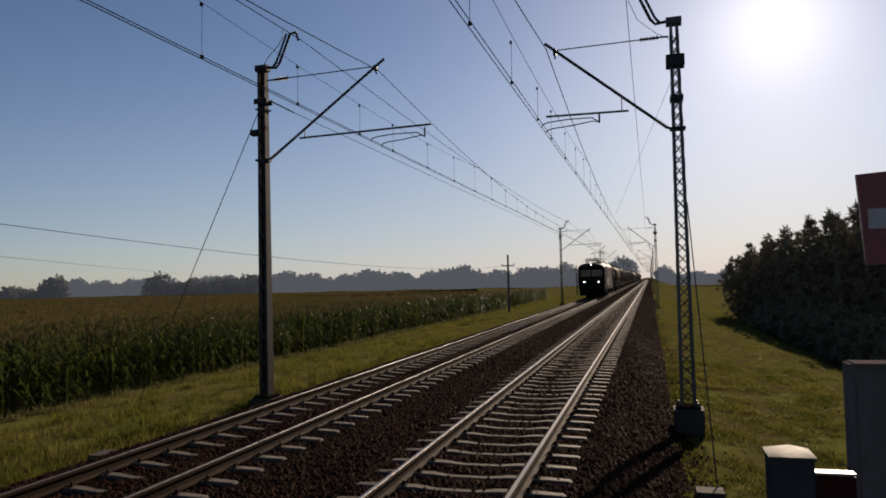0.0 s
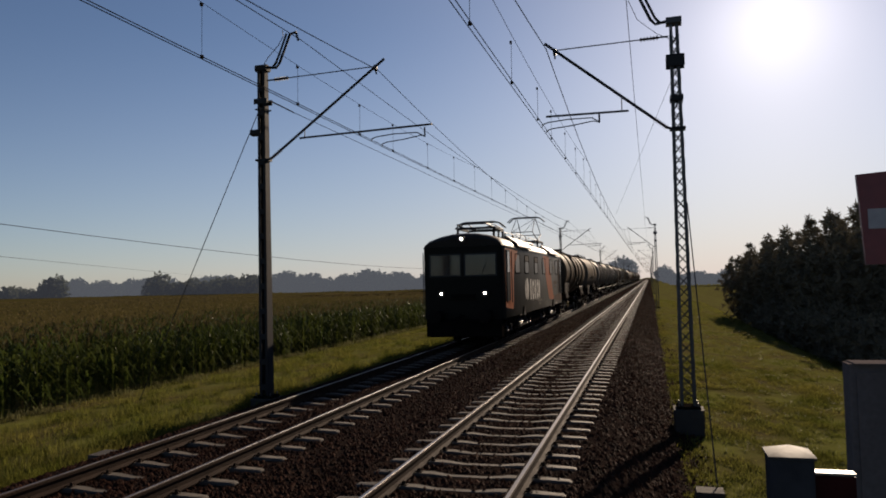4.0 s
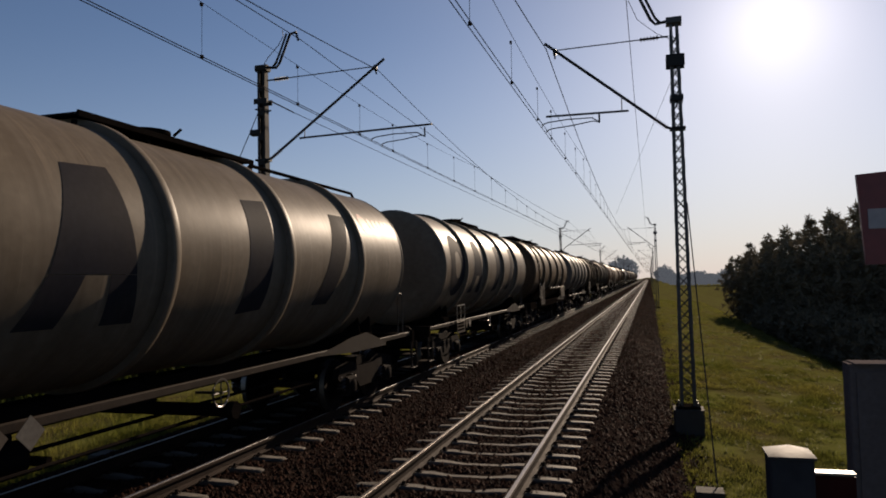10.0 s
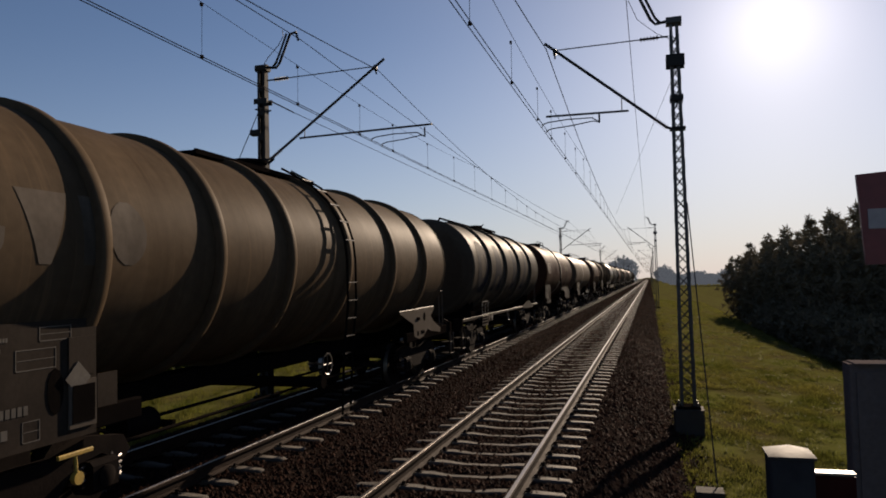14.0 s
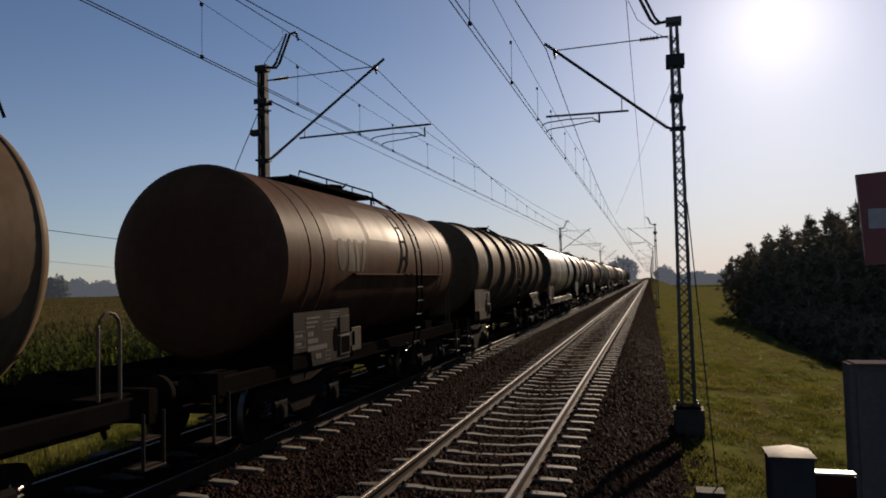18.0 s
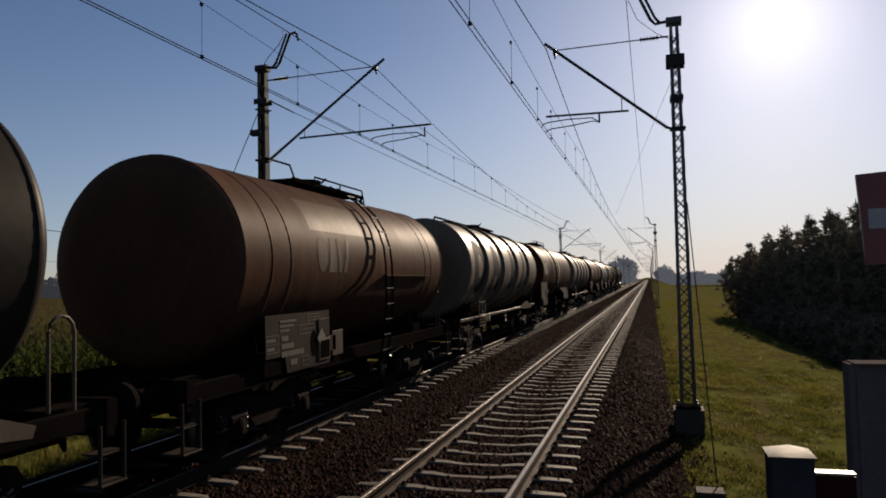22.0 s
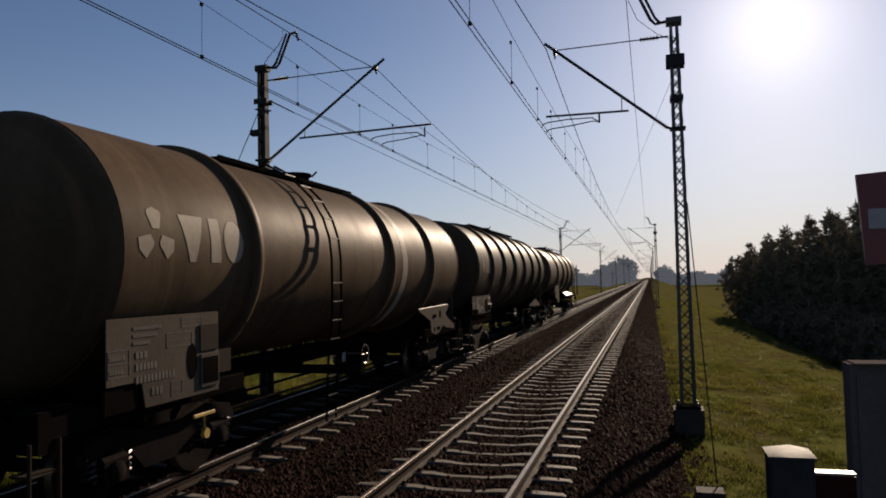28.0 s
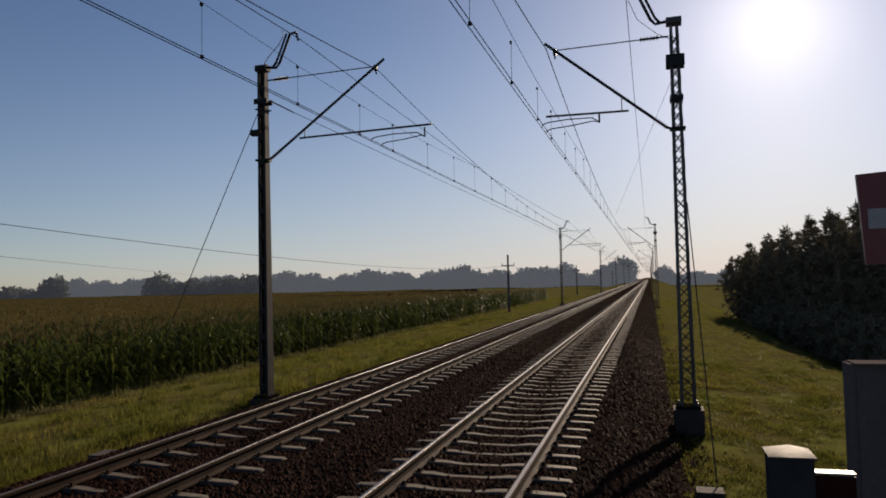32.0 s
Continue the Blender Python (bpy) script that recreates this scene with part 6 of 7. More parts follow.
TRAIN = [
    (102.9, 115.95, st(KITE, paint="olive", marks=(("kite", 0.2, 0.15, 0.62, MARK_F),), bands=(), label="dark olive tank wagon behind the engine with a faded white emblem")),
    (119.0, 129.05, dict(paint="dust", seams=(0.2, 0.41, 0.80), walk=(0.5, 9.9), rail=(0.6, 9.6), rail_h=0.14, ladder=5.75, ladder_bottom=0.6, plate=(0.2, 1.9, 0.95, 1.7, PLATE_L), plate2=(7.65, 9.55, 1.2, 1.72), side_rail=(2.85, 6.85), low_diamonds=(2.45, 2.95, 4.65), sill="end", wheel=0.5, rear_plate=False, dish=0.42, label="dusty beige-grey smooth tank wagon with a full-length railed walkway")),
    (132.45, 144.6, st(SILVER)),
    (148.0, 160.1, st(SILVER, marks=(("big", 0, 0, 0, MARK_D), ("rowmark", 10.4, 0.75, 0.42, MARK_R)), label="silver-grey tank wagon with dark emblem blocks and a red mark")),
    (163.35, 175.44, st(SILVER, marks=(("big", 0, 0, 0, MARK_D), ("rowmark", 10.4, 0.75, 0.42, MARK_R)), label="silver-grey tank wagon with dark emblem blocks and a red mark")),
    (178.1, 190.8, dict(paint="tan", rings=(0.206, 0.396, 0.614, 0.811), ring_w=0.05, walk=(-0.4, 7.9), ladder=0.25, marks=(("block", 0.75, 0.25, 0.5, MARK_W), ("patch", 0.7, 0.0, 2.0, PAINT["tan"])), plate=(1.65, 3.45, 1.05, 2.12, PLATE), plate2=(10.4, 12.2, 1.2, 1.8), long_lip=4.6, sill="pale", wheel=0.7, dark_diamond=True, label="tan tank wagon with an end platform, ladder and long pale sill")),
    (193.8, 205.7, st(SILVER, toprail=(0.3, 4.6))),
    (208.3, 221.65, st(KITE, rings=(0.125, 0.268, 0.40, 0.55, 0.715, 0.87), bands=(), ladder=7.2, walk=(4.6, 8.2), placard=0.86, plate=(0.0, 1.72, 0.95, 2.0, PLATE), marks=(("kite", -0.1, 0.15, 0.76, MARK_F),))),
    (224.8, 237.2, st(SILVER, paint="slate", toprail=(0.3, 4.6), label="dirty grey tank wagon with dark emblem blocks and raised rings")),
    (240.3, 252.05, dict(cover="panel", paint="brown", seams=(0.25, 0.72), bands=((0.5, 0.3, W_BAND),), marks=(("block", 0.4, 0.15, 0.62, MARK_W), ("patch", 7.9, 0.05, 1.4, PAINT["olive"])), walk=(3.4, 5.9), rail=(3.4, 5.9), ladder=4.3, plate=(-0.1, 1.8, 1.05, 1.97, PLATE), wheel=0.6, sill="end", dark_diamond=True, label="rust-brown smooth tank wagon with one white band")),
    (255.85, 267.8, dict(shell=(1.375, 2.58), paint="tan", seams=(0.25, 0.39, 0.84), bands=((0.46, 0.3, W_BAND),), marks=(("block", 0.95, 0.1, 0.6, MARK_F), ("panel", 0.12, -0.45, (2.5, 1.15), PAINT["dust"]), ("patch", 8.8, 0.85, 0.7, MARK_W)), walk=(4.0, 6.3), rail=(4.1, 12.4), plate=(0.6, 2.6, 1.05, 1.97, PLATE_L), wheel=0.57, sill="end", dark_diamond=True, rail_h=0.17, label="tan tank wagon with a white band and a railed walkway")),
    (272.0, 280.85, dict(shell=(1.42, 2.63), paint="umber", rings=(), seams=(0.085, 0.14, 0.86, 0.90), marks=(("block", 1.75, 0.12, 0.66, MARK_F), ("panel", 3.3, 0.45, (2.1, 0.8), PAINT["tan"]), ("panel", 1.6, 0.35, (1.5, 0.5), PAINT["tan"])), side_rail=(2.35, 7.85), walk=(2.0, 5.9), rail=(2.2, 5.9), ladder=5.65, ladder_bottom=0.9, plate=(0.3, 2.3, 1.02, 1.85, PLATE), plate2=(2.5, 2.9, 1.1, 1.5), sill="long", rear_plate=False, dish=0.45, label="short rust-brown tank wagon with a white emblem and side strip")),
    (283.7, 297.05, st(KITE, rings=(0.135, 0.285, 0.435, 0.595, 0.735, 0.88), bands=(), marks=(("kite", 0.2, 0.15, 0.66, MARK_F),), ladder=6.1, walk=(4.3, 7.4))),
    (300.0, 311.35, dict(shell=(1.47, 2.66), paint="pewter", seams=(0.2, 0.45), bands=((0.37, 0.3, W_BAND),), rings=(0.72,), ring_w=0.03, marks=(("kite", 0.35, 0.2, 0.72, MARK_F),), walk=(3.4, 6.7), plate=(-0.1, 1.6, 0.95, 1.9, PLATE), sill="cream", wheel=0.6, label="glossy pewter-green tank wagon with a white band and pale sill")),
    (313.7, 326.1, st(KITE, paint="dark", rings=(0.21, 0.62, 0.85), bands=(), marks=(("kite", 0.25, 0.1, 0.66, MARK_F),), ladder=4.6, walk=(3.0, 7.2), label="charcoal tank wagon with a white blade emblem and side ladder")),
    (329.3, 338.3, dict(shell=(1.41, 2.61), paint="umber", rings=(), seams=(0.08, 0.14, 0.85, 0.90), placard=0.84, marks=(("block", 2.12, 0.12, 0.66, MARK_F), ("panel", 2.0, 0.5, (2.2, 0.6), PAINT["tan"])), side_rail=(5.0, 7.85), walk=(3.2, 6.4), rail=(3.9, 6.4), ladder=4.9, ladder_bottom=0.9, plate=(0.6, 2.6, 1.02, 1.85, PLATE), plate2=(2.8, 3.2, 1.1, 1.5), pipes=((2.3, 1.3),), sill="long", rear_plate=False, dish=0.45, label="short rust-brown tank wagon with a railed walkway and emblem")),
    (341.2, 353.5, st(SILVER, toprail=(0.2, 4.6))),
    (355.8, 368.0, dict(cover="panel", paint="brown", bands=((0.525, 0.3, W_BAND),), seams=(0.3, 0.75), marks=(("block", 0.4, 0.12, 0.7, MARK_W),), walk=(3.4, 7.5), rail=(3.4, 7.5), ladder=3.8, ladder_bottom=0.9, plate=(-0.2, 1.9, 1.0, 2.12, PLATE), front_wing=True, wheel=0.5, lever=0.9, sill="end", dark_diamond=True, label="rust-brown tank wagon with a white band and white emblem")),
    (370.6, 382.6, st(SILVER, rings=(0.187, 0.395, 0.59, 0.81), marks=(("big", 0, 0, 0, MARK_G),), label="dirty silver-grey tank wagon with nearly worn-off dark emblem blocks")),
    (385.6, 397.8, dict(cover="panel", paint="brown", bands=((0.46, 0.3, PAINT["tan"]),), seams=(0.3, 0.75), marks=(("block", 0.6, 0.12, 0.6, MARK_W),), walk=(3.6, 7.4), rail=(3.6, 7.4), ladder=7.0, ladder_bottom=0.9, plate=(0.1, 1.8, 1.05, 1.97, PLATE), wheel=0.5, sill="end", label="rust-brown tank wagon with a tan band and ladder")),
    (400.5, 411.85, dict(cover="panel", paint="dark", seams=(0.3, 0.5), walk=(3.0, 7.0), rail=(3.0, 7.2), ladder=7.55, ladder_bottom=0.9, plate=(0.1, 1.8, 1.05, 1.97, PLATE_L), sill="long", wheel=0.5, label="glossy charcoal smooth tank wagon with a cranked ladder")),
    (414.65, 427.35, st(KITE, paint="tan", rings=(0.195, 0.597, 0.808), bands=((0.66, 0.3, W_BAND),), ladder=4.65, plate=(-0.1, 1.75, 1.05, 1.97, PLATE_L), label="tan-brown tank wagon with a white blade emblem and white band")),
    (429.8, 443.6, dict(paint="smoke", rings=(0.138, 0.286, 0.436, 0.589, 0.741, 0.892), ring_w=0.05, bands=((0.51, 0.2, MARK_P),), marks=(("block", 0.5, 0.12, 0.66, MARK_P),), walk=(3.0, 11.0), plate=(-0.55, 1.9, 1.25, 1.8, PLATE), wheel=0.5, sill="end", label="black tank wagon with six raised rings and pale emblem")),
    (446.48, 459.1, dict(cover="slope", paint="tan", shell=(1.385, 2.58), rings=(0.235, 0.445, 0.63, 0.82), ring_w=0.05, bands=((0.462, 0.3, MARK_W), (0.645, 0.25, MARK_P)), marks=(("block", 0.9, -0.05, 0.68, MARK_F), ("panel", 3.1, -0.45, (0.85, 1.5), PAINT["pewter"])), walk=(5.1, 8.5), rail=(5.1, 13.1), plate=(1.95, 3.6, 0.95, 1.89, PLATE_L), plain_plate=True, sill="end", wheel=0.6, lever=1.3, tail=True, rail_h=0.1, label="brown last tank wagon with pale bands and a railed walkway")),
]


# ---------------------------------------------------------------- locomotive
LOCO_F, LOCO_R = 83.1, 99.95


def locomotive():
    L = LOCO_R - LOCO_F
    h = L / 2
    ob = thing("electric_locomotive", (TRACK_L, (LOCO_F + LOCO_R) / 2, 0), "grey and orange electric locomotive with lit headlights and one raised pantograph", "locomotive")
    W = 1.47

    def y(u):
        return u - h
    # body: section pulled along, with rounded ends in plan
    plan = [(-W + 0.18, 0.0), (W - 0.18, 0.0), (W - 0.05, 0.05), (W, 0.2), (W, L - 0.2), (W - 0.05, L - 0.05), (W - 0.18, L), (-W + 0.18, L), (-W + 0.05, L - 0.05), (-W, L - 0.2), (-W, 0.2), (-W + 0.05, 0.05)]
    s = Shape()
    v, n = [], len(plan)
    for z, k in ((0.93, 1.0), (3.40, 1.0), (3.48, 0.995)):
        v += [(x * k, y(u), z) for x, u in plan]
    s.add(v, [(i + n * j, (i + 1) % n + n * j, (i + 1) % n + n * (j + 1), i + n * (j + 1)) for j in range(2) for i in range(n)] + [tuple(range(n - 1, -1, -1)), tuple(2 * n + i for i in range(n))])
    part("body", s, LOCO_GREY, ob, "grey painted steel body")
    # roof
    sec = [(-1.46, 3.481), (-1.42, 3.58), (-1.25, 3.74), (-0.9, 3.87), (-0.45, 3.95), (0, 3.97), (0.45, 3.95), (0.9, 3.87), (1.25, 3.74), (1.42, 3.58), (1.46, 3.481)]
    rf = Shape()
    v = []
    us = [0.0, 0.12, 0.5, L - 0.5, L - 0.12, L]
    ks = [0.55, 0.82, 1.0, 1.0, 0.82, 0.55]
    for u, k in zip(us, ks):
        v += [(x * (0.93 + 0.07 * k), y(u), 3.481 + (z - 3.481) * k) for x, z in sec]
    m = len(sec)
    rf.add(v, [(i + m * j, i + 1 + m * j, i + 1 + m * (j + 1), i + m * (j + 1)) for j in range(len(us) - 1) for i in range(m - 1)] + [tuple(range(m)), tuple(m * (len(us) - 1) + i for i in range(m))] +
           [tuple([m * j for j in range(len(us))] + [m * j + m - 1 for j in range(len(us) - 1, -1, -1)])])
    part("roof", rf, LOCO_ROOF, ob, "grimy brown-grey roof")
    for a, b in ((2.5, 5.7), (11.6, 14.9)):
        for sx in (-1, 1):
            part("roof_hood", Shape().prism([(sx * 1.05, 3.84), (sx * 1.55, 3.50), (sx * 1.57, 3.54), (sx * 1.52, 3.66), (sx * 1.1, 3.94)], "y", y(a), y(b)), LOCO_ROOF, ob)
    part("gutter", Shape().box(1.46, 1.50, y(0.2), y(L - 0.2), 3.44, 3.475), RUBBER, ob)
    part("gutter", Shape().box(-1.50, -1.46, y(0.2), y(L - 0.2), 3.44, 3.475), RUBBER, ob)
    # orange bands on the sides
    for sx in (1, -1):
        place = (lambda u, z, sx=sx: (sx * (W + 0.004), y(u), z))
        for poly in ([(9.5, 3.38), (11.6, 3.38), (13.0, 1.5), (13.3, 1.36), (12.95, 1.2), (11.5, 1.28), (11.2, 1.5)],
                     [(0.25, 1.3), (1.6, 1.2), (1.73, 1.5), (1.8, 2.33), (0.2, 2.33)], [(0.2, 2.33), (1.8, 2.33), (2.1, 2.95), (0.2, 2.95)], [(0.2, 2.95), (2.1, 2.95), (2.8, 3.38), (0.2, 3.38)]):
            part("orange_band", decal(Shape(), poly, place), LOCO_ORANGE, ob, "orange painted band")
        for poly in ([(12.96, 1.2), (16.6, 1.05), (16.6, 1.46), (15.7, 1.5), (13.9, 1.42), (13.31, 1.36)], [(15.1, 3.3), (15.6, 3.3), (15.58, 1.55), (15.3, 1.52)]):
            part("faded_band", decal(Shape(), poly, place), LOCO_FADE, ob, "sun-faded orange band by the cab")
        place2 = (lambda u, z, sx=sx: (sx * (W + 0.008), y(u), z))
        # leaf emblem of two halves, then five plain blocks
        left_leaf = [(4.72 + 0.40 * math.cos(radians(q)), 1.86 + 0.47 * math.sin(radians(q))) for q in range(100, 262, 18)] + [(4.62, 1.55), (4.56, 1.85), (4.5, 2.1)]
        right_leaf = [(4.74 + 0.44 * math.cos(radians(q)), 1.88 + 0.48 * math.sin(radians(q))) for q in range(-80, 88, 14)] + [(4.66, 2.2), (4.68, 1.9), (4.76, 1.6)]
        for poly in (left_leaf, right_leaf, rect(5.58, 5.86, 1.42, 2.27), rect(6.84, 7.12, 1.40, 2.25), oval(8.14, 1.82, 0.2, 0.44, 20)):
            part("emblem", decal(Shape(), poly, place2), LOCO_WHITE, ob, "pale emblem shape on the side")
        for u in (6.36, 7.6):
            part("emblem", ring_decal(Shape(), u, 1.82, 0.28, 0.45, 0.45, place2), LOCO_WHITE, ob, "pale ring-shaped emblem on the side")
        red = Shape()
        for k in range(8):
            decal(red, rect(13.35 + 0.15 * k, 13.47 + 0.15 * k, 1.98, 2.16), place2)
        for k in range(10):
            decal(red, rect(13.35 + 0.1 * k, 13.42 + 0.1 * k, 1.82, 1.91), place2)
        part("lettering", red, LOCO_FADE, ob, "faded red marking bars beside the cab")["kind"] = "stuff"
        part("emblem", decal(decal(Shape(), [(14.84, 2.06), (14.98, 1.93), (15.0, 2.1), (14.96, 2.22)], place2), [(15.02, 1.9), (15.16, 2.02), (15.06, 2.2)], place2), PANEL, ob, "small faded emblem beside the cab")
        # side windows: framed, with painted panes
        for a, b, split in ((2.17, 3.13, 0), (4.34, 5.3, 1), (6.86, 7.82, 1), (9.34, 10.3, 0), (11.8, 12.75, 0), (14.04, 14.96, 0)):
            X = sx * (W + 0.009)
            rr = 0.07
            loop = [(cx + rr * math.cos(t), cz + rr * math.sin(t)) for cx, cz, t0 in ((b - rr, 3.24 - rr, 0), (a + rr, 3.24 - rr, 90), (a + rr, 2.51 + rr, 180), (b - rr, 2.51 + rr, 270)) for t in [radians(t0 + q) for q in (0, 30, 60, 90)]]
            fr = Shape().tube([(X, y(p), q) for p, q in loop + loop[:1]], 0.013, 5)
            if split:
                fr.tube([(X, y(a), 2.995), (X, y(b), 2.995)], 0.013, 5)
            wo = part("side_window", fr, UNDER, ob, "window frame with a painted-over pane")
            orange = a in (11.8, 9.34, 2.17)
            sh = Shape().box(min(X - sx * 0.002, X + sx * 0.004), max(X - sx * 0.002, X + sx * 0.004), y(a + 0.03), y(b - 0.03), 2.54, 3.21 if not split else 2.98)
            part("pane", sh, LOCO_PANE, wo)
            if orange:
                tri = Shape()
                if a == 9.34:
                    poly = [(a + 0.3, 3.21), (b - 0.04, 3.21), (b - 0.04, 2.6)]
                elif a == 11.8:
                    poly = [(a + 0.04, 2.75), (a + 0.04, 2.54), (a + 0.2, 2.54)]
                else:
                    poly = [(a + 0.04, 2.93), (a + 0.04, 3.21), (a + 0.5, 3.21)]
                decal(tri, poly, lambda u, z, X=X, sx=sx: (X + sx * 0.006, y(u), z))
                part("pane_paint", tri, LOCO_ORANGE, wo)
            if split:
                # the sky's reflection in the tilted glass is painted as a pale plate
                part("upper_pane", Shape().box(min(X, X + sx * 0.006), max(X, X + sx * 0.006), y(a + 0.035), y(b - 0.035), 3.01, 3.215), PLATE_L, wo, "upper pane coloured pale for the sky it would reflect")
        for a, b in ((0.32, 1.1), (15.68, 16.56)):
            X = sx * (W + 0.007)
            d = part("cab_door", Shape().box(min(X, X + sx * 0.012), max(X, X + sx * 0.012), y(a), y(b), 1.53, 3.34, 0.004), LOCO_GREY, ob, "cab side door")
            part("door_window", Shape().box(min(X + sx * 0.013, X + sx * 0.02), max(X + sx * 0.013, X + sx * 0.02), y(a + 0.24), y(b - 0.17), 2.55, 3.26, 0.0), PANE, d, "dark cab glass")
            for u in (a - 0.07, b + 0.07):
                part("grab_rail", Shape().tube([(X + sx * 0.05, y(u), 1.45), (X + sx * 0.05, y(u), 3.3)], 0.018, 6), RUBBER, d)
        text = Shape()
        for u0, z0, w, hh, cnt in ((7.6, 1.28, 1.35, 0.09, 12), (7.95, 1.14, 0.5, 0.07, 5), (13.0, 2.74, 0.62, 0.14, 7)):
            for k in range(cnt):
                X = sx * (W + 0.012)
                text.box(min(X, X + sx * 0.002), max(X, X + sx * 0.002), y(u0 + w * k / cnt), y(u0 + w * (k + 0.72) / cnt), z0, z0 + hh)
        part("lettering", text, MARK, ob, "row of small pale marking bars")["kind"] = "stuff"
        fr = Shape()
        for u in (9.55, 10.0):
            X = sx * (W + 0.009)
            for q in ((u, u + 0.3, 1.02, 1.03), (u, u + 0.3, 1.17, 1.18), (u, u + 0.01, 1.03, 1.17), (u + 0.29, u + 0.3, 1.03, 1.17)):
                fr.box(min(X, X + sx * 0.002), max(X, X + sx * 0.002), y(q[0]), y(q[1]), q[2], q[3])
        part("data_panel", fr, MARK, ob, "small pale outlined data panel")
    # fronts: windscreens, lamps, valance
    for e in (0, 1):
        sg = -1 if e == 0 else 1
        yf = y(0 if e == 0 else L)

        def fbox(x0, x1, z0, z1, t0, t1, c=0.0):
            a, b = yf + sg * t0, yf + sg * t1
            return Shape().box(x0, x1, min(a, b), max(a, b), z0, z1, c)
        for x0, x1 in ((-1.22, -0.05), (0.05, 1.22)):
            w = part("windscreen", fbox(x0, x1, 2.42, 3.22, 0.002, 0.012), PANE, ob, "dark windscreen pane")
            part("windscreen_frame", Shape().add(*frame_ring(x0, x1, 2.42, 3.22, yf + sg * 0.014, sg)), RUBBER, w)
            part("wiper", Shape().tube([((x0 + x1) / 2, yf + sg * 0.03, 2.42), ((x0 + x1) / 2 + 0.25, yf + sg * 0.03, 2.95)], 0.01, 4), RUBBER, w)
        for x, z in ((-0.79, 1.82), (0.79, 1.82), (0.0, 3.74)):
            a = 0.0 if z < 3 else 0.06
            lampo = part("headlamp", Shape().turn([(yf + sg * (a - 0.05), 0.12), (yf + sg * (a + 0.07), 0.13), (yf + sg * (a + 0.07), 0.10)], 16, "y", (x, 0, z)), RUBBER, ob, "round headlamp housing")
            part("lens", Shape().turn([(yf + sg * (a + 0.06), 0.0), (yf + sg * (a + 0.06), 0.045)], 16, "y", (x, 0, z)), HEADLIGHT if e == 0 else PANE, lampo, "glowing headlight" if e == 0 else "dark lamp lens")
        part("front_rail", Shape().tube([(-0.5, yf + sg * 0.06, 1.62), (0.5, yf + sg * 0.06, 1.62)], 0.018, 6).box(-0.45, 0.45, min(yf, yf + sg * 0.02), max(yf, yf + sg * 0.02), 1.66, 1.8), UNDER, ob)
        part("valance", fbox(-1.35, 1.35, 0.30, 0.93, -0.35, 0.06, 0.05), UNDER, ob, "dark snow plough valance")
        buffers(ob, yf + sg * 0.06, sg)
    # roof equipment
    for u0, up in ((3.0, False), (14.05, True)):
        pg = part("pantograph", Shape().box(-0.75, 0.75, y(u0 - 0.9), y(u0 - 0.82), 4.22, 4.3).box(-0.75, 0.75, y(u0 + 0.82), y(u0 + 0.9), 4.22, 4.3).box(-0.75, -0.67, y(u0 - 0.9), y(u0 + 0.9), 4.22, 4.3).box(0.67, 0.75, y(u0 - 0.9), y(u0 + 0.9), 4.22, 4.3), DARK_STEEL, ob, "raised diamond pantograph" if up else "lowered pantograph")
        for sx in (-0.7, 0.7):
            for sy in (-0.86, 0.86):
                part("roof_insulator", ribbed((sx, y(u0 + sy), 3.88), (sx, y(u0 + sy), 4.22), 0.07, 4), INSUL, pg)
        kz, ky, hz, hy = (4.72, 1.5, 5.50, 0.42) if up else (4.36, 1.55, 4.46, 0.35)
        for sy in (-1, 1):
            for sx in (-1, 1):
                part("lower_arm", Shape().tube([(sx * 0.6, y(u0 - sy * 0.15), 4.3), (sx * 0.55, y(u0 + sy * ky), kz)], 0.035, 6, 0.025), DARK_STEEL, pg)
                part("upper_arm", Shape().tube([(sx * 0.55, y(u0 + sy * ky), kz), (sx * 0.5, y(u0 + sy * hy * 0.4), hz)], 0.02, 6), DARK_STEEL, pg)
            part("cross_brace", Shape().tube([(-0.55, y(u0 + sy * ky), kz), (0.55, y(u0 + sy * ky), kz)], 0.02, 5).tube([(-0.55, y(u0 + sy * ky), kz), (0.5, y(u0 + sy * hy * 0.4), hz)], 0.012, 4), DARK_STEEL, pg)
            part("collector_strip", Shape().tube([(-0.98, y(u0 + sy * hy * 0.55), hz - 0.16), (-0.75, y(u0 + sy * hy * 0.55), hz + 0.04), (-0.55, y(u0 + sy * hy * 0.55), hz + 0.08), (0.55, y(u0 + sy * hy * 0.55), hz + 0.08), (0.75, y(u0 + sy * hy * 0.55), hz + 0.04), (0.98, y(u0 + sy * hy * 0.55), hz - 0.16)], 0.028, 6), DARK_STEEL, pg)
    for a, b in ((5.3, 7.0), (7.3, 8.6), (9.0, 11.4)):
        part("roof_hatch", Shape().box(-0.75, 0.75, y(a), y(b), 3.9, 4.06, 0.05), LOCO_ROOF, ob)
    for sx in (-1.0, 1.0):
        for a, b in ((5.2, 8.0), (8.4, 11.4)):
            part("roof_rail", Shape().tube([(sx, y(a), 3.85), (sx, y(a + 0.05), 4.18), (sx, y(b - 0.3), 4.18), (sx, y(b), 3.85)], 0.016, 5), DARK_STEEL, ob)
    part("bus_bar", Shape().tube([(0.3, y(4.2), 4.3), (0.3, y(8), 4.34), (0.3, y(12.6), 4.3)], 0.018, 5), DARK_STEEL, ob)
    for u in (5.0, 6.4, 8.2, 10, 11.9):
        part("roof_insulator", ribbed((0.3, y(u), 3.95), (0.3, y(u), 4.3), 0.06, 4), INSUL, ob)
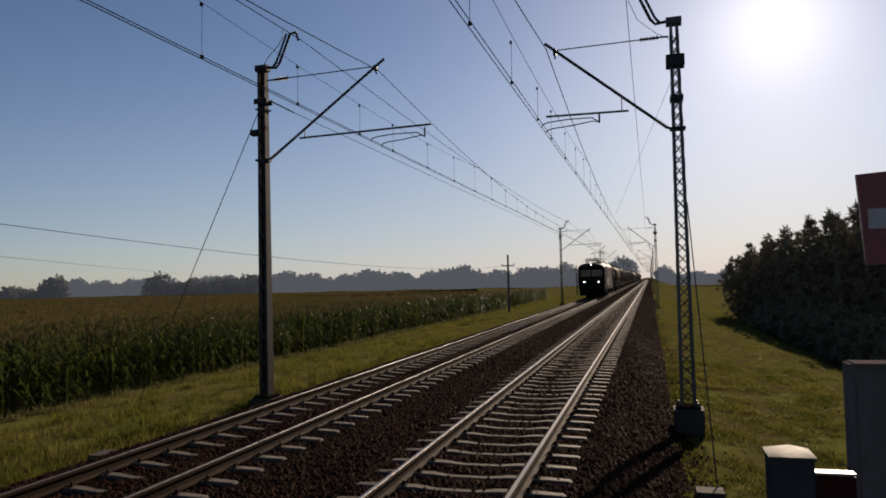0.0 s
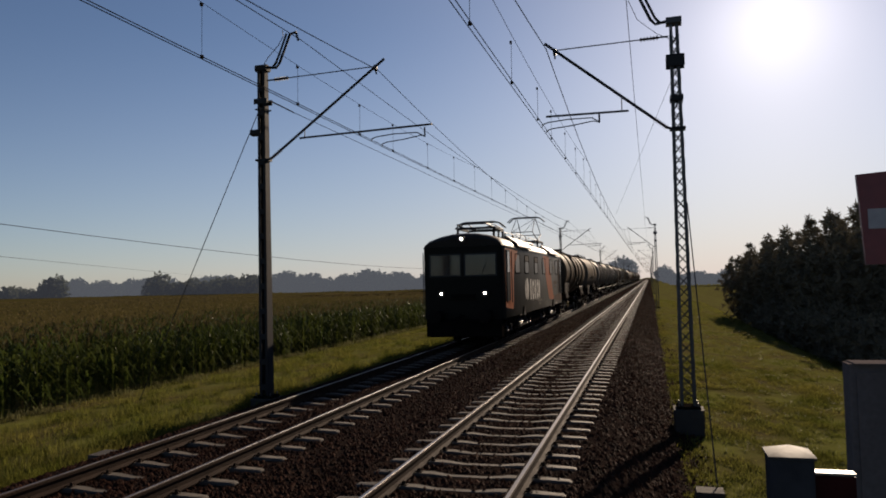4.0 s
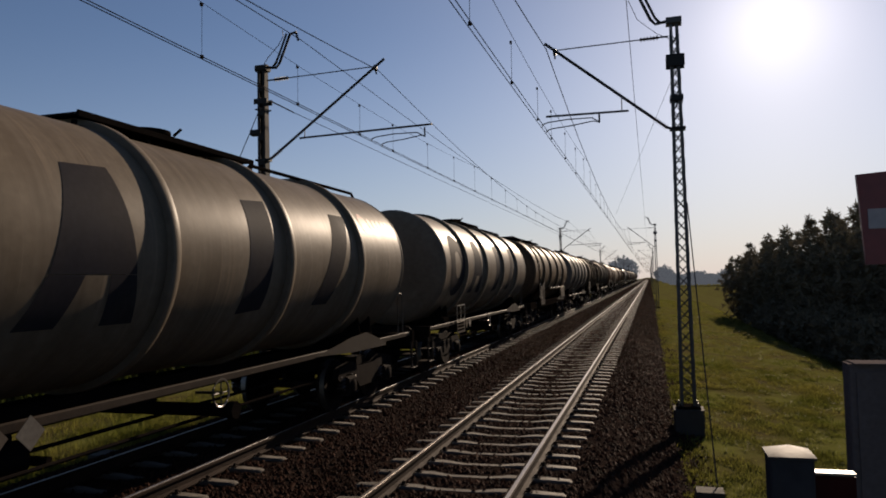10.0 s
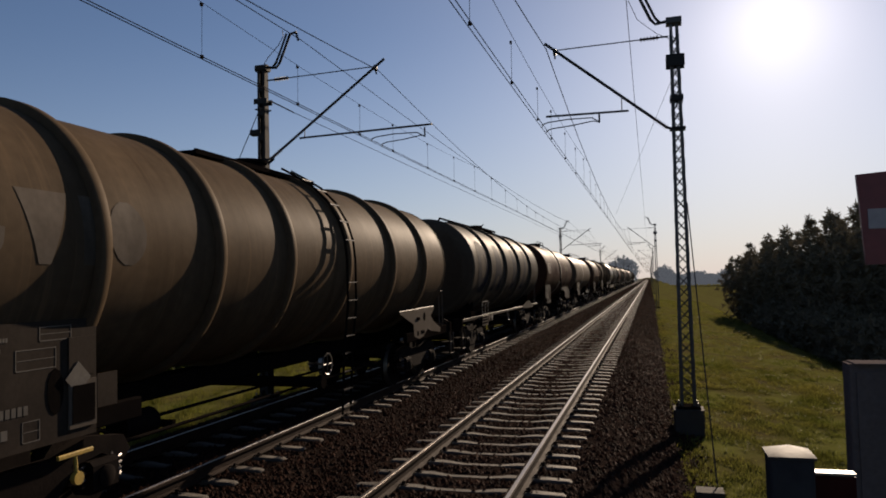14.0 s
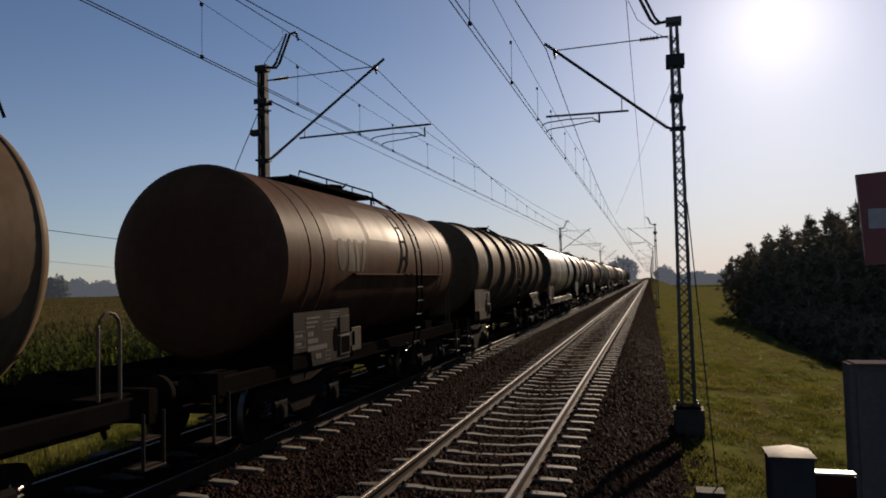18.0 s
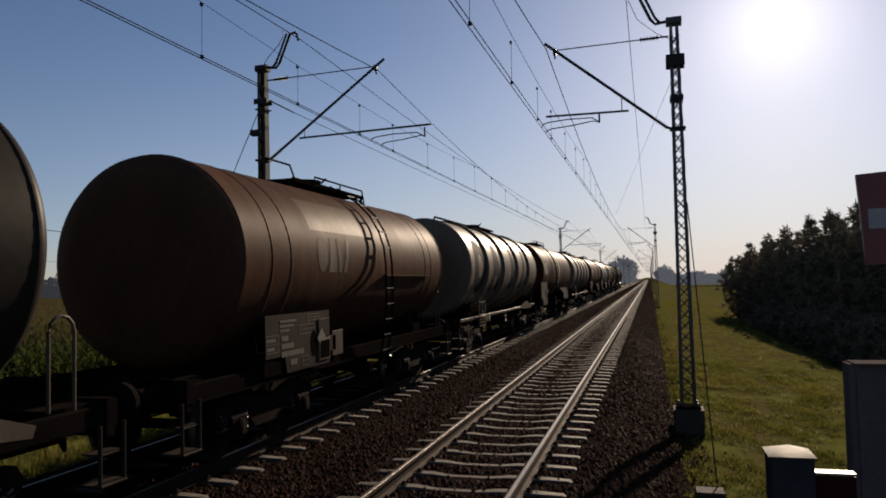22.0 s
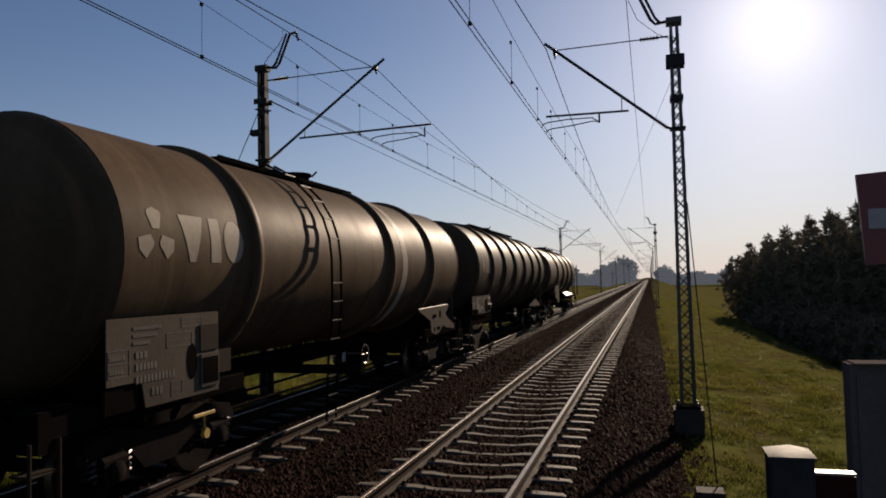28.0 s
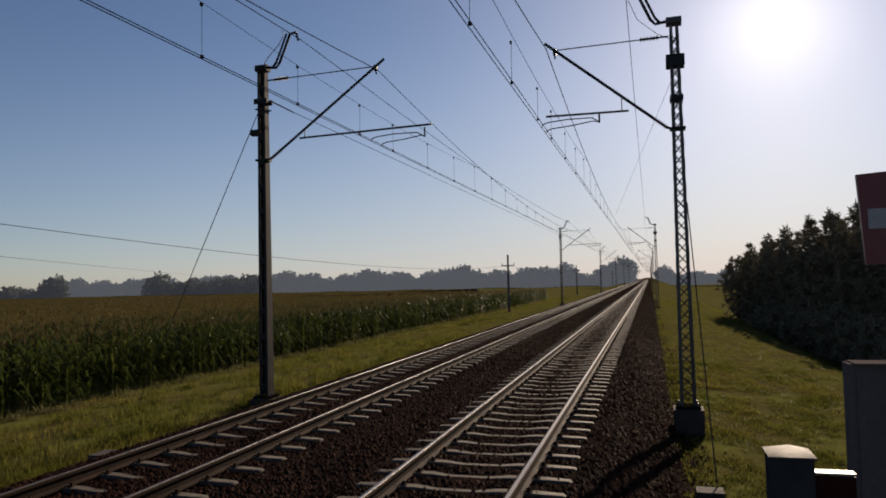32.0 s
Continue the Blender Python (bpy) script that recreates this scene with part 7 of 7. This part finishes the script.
    part("horn", Shape().turn([(y(15.0), 0.03), (y(15.3), 0.035), (y(15.4), 0.08)], 10, "y", (0.55, 0, 4.02)).tube([(0.55, y(15.1), 3.85), (0.55, y(15.1), 4.02)], 0.03, 6), DARK_STEEL, ob)
    # running gear: two three-axle bogies
    for c in (4.1, 12.75):
        b = part("bogie", Shape().box(-1.0, 1.0, y(c) - 0.35, y(c) + 0.35, 0.55, 0.85, 0.04), UNDER, ob, "dark six-wheel bogie", at=(0, 0, 0))
        b.matrix_basis = pose(0, y(c), 0)
        b.data.transform(Matrix.Translation((0, -y(c), 0)))
        for sx in (-1, 1):
            part("side_frame", Shape().prism([(-2.95, 0.62), (-2.7, 0.86), (2.7, 0.86), (2.95, 0.62), (2.6, 0.5), (-2.6, 0.5)], "x", sx * 1.16 - 0.06, sx * 1.16 + 0.06), BOGIE, b)
            for i, dy in enumerate((-2.2, 0.0, 2.2)):
                part("axle_box", once("axle_box", None), BOGIE, b, at=(sx * 1.16, dy, 0.15))
                for d in (-0.36, 0.36):
                    part("spring", once("spring", None), RIM_METAL, b, at=(sx * 1.2, dy + d, -0.02))
            for dy in (-1.1, 1.1):
                part("sand_pipe", Shape().tube([(sx * 1.1, dy, 0.8), (sx * 0.95, dy + 0.3, 0.35), (sx * 0.8, dy + 0.4, 0.12)], 0.02, 5), UNDER, b)
            o = -0.15 if c < 8 else 0.15
            part("side_bracket", Shape().prism([(o - 0.4, 0.9), (o + 0.12, 0.86), (o - 0.02, 1.22), (o - 0.12, 1.22)], "x", sx * 1.49 - 0.02, sx * 1.49 + 0.03), LOCO_GREY, b, "triangular steel bracket")
            part("spring_hanger", Shape().box(sx * 1.36 - 0.12, sx * 1.36 + 0.12, o - 1.1, o + 0.3, 0.48, 0.53, 0.01).box(sx * 1.36 - 0.12, sx * 1.36 + 0.12, o - 0.95, o - 0.25, 0.86, 0.93, 0.02).tube([(sx * 1.36, o - 1.2, 0.9), (sx * 1.36, o - 1.2, 0.5)], 0.03, 6).tube([(sx * 1.36, o + 0.38, 0.86), (sx * 1.36, o + 0.38, 0.5)], 0.03, 6), BOGIE, b)
            for d in (-0.85, -0.6, -0.35):
                part("spring", once("spring", None), RIM_METAL, b, at=(sx * 1.38, o + d, 0.13))
        for i, dy in enumerate((-2.2, 0.0, 2.2)):
            w = part("wheelset", wheelset_mesh(0.61), BOGIE, b, "large steel wheels", at=(0, dy, 0.61))
            WHEELS.setdefault(("loco", i), []).append(w)
    part("equipment_box", Shape().box(-1.25, 1.25, y(7.3), y(9.4), 0.4, 0.93, 0.04).box(-1.1, 1.1, y(0.9), y(15.9), 0.8, 0.93), UNDER, ob)
    return ob


def frame_ring(x0, x1, z0, z1, y, sg):
    t, d = 0.05, 0.012 * sg
    v = [(x0, y, z0), (x1, y, z0), (x1, y, z1), (x0, y, z1), (x0 + t, y, z0 + t), (x1 - t, y, z0 + t), (x1 - t, y, z1 - t), (x0 + t, y, z1 - t)]
    v += [(a, b + d, c) for a, b, c in v]
    f = []
    for i in range(4):
        j = (i + 1) % 4
        f += [(i, j, 4 + j, 4 + i), (8 + i, 8 + j, 12 + j, 12 + i), (i, j, 8 + j, 8 + i), (4 + i, 4 + j, 12 + j, 12 + i)]
    return v, f


VEHICLES = []


def build_train():
    gaps = [(TRAIN[0][0] - LOCO_R) / 2] + [(b[0] - a[1]) / 2 for a, b in zip(TRAIN[:-1], TRAIN[1:])] + [1.45]
    for i, (uf, ur, style) in enumerate(TRAIN):
        VEHICLES.append((wagon(uf, ur, gaps[i], gaps[i + 1], style), (uf + ur) / 2))
    VEHICLES.append((locomotive(), (LOCO_F + LOCO_R) / 2))


def motions():
    """The train rolls by at an even speed, and its wheels turn."""
    times = [0.0, 1 / 30] + [float(t) for t in range(2, 32, 2)] + [32 - 1 / 30, 32.0]
    for ob, u in VEHICLES:
        walk(ob, [(t, pose(TRACK_L, u - SPEED * t, 0)) for t in times])
    for (kind, i), obs in WHEELS.items():
        r = 0.46 if kind == "wagon" else 0.61
        y = (-0.9, 0.9)[i] if kind == "wagon" else (-2.2, 0.0, 2.2)[i]
        rows = [(k / 30, pose(0, y, r, math.degrees(SPEED * k / 30 / r) % 360)) for k in range(961)]
        walk(obs[0], rows)
        src = obs[0].animation_data
        for o in obs[1:]:
            o.rotation_mode = "QUATERNION"
            o.animation_data_create()
            o.animation_data.action = src.action
            o.animation_data.action_slot = src.action_slot


# ---------------------------------------------------------------- build
build_ground()
build_rails()
build_masts()
build_wires()
build_poles()
build_train()
build_trackside()
build_trees()
build_shrubs()
build_far_woods()
build_corn()
build_grass()
build_ballast()
build_fastenings()
build_sleepers()
motions()
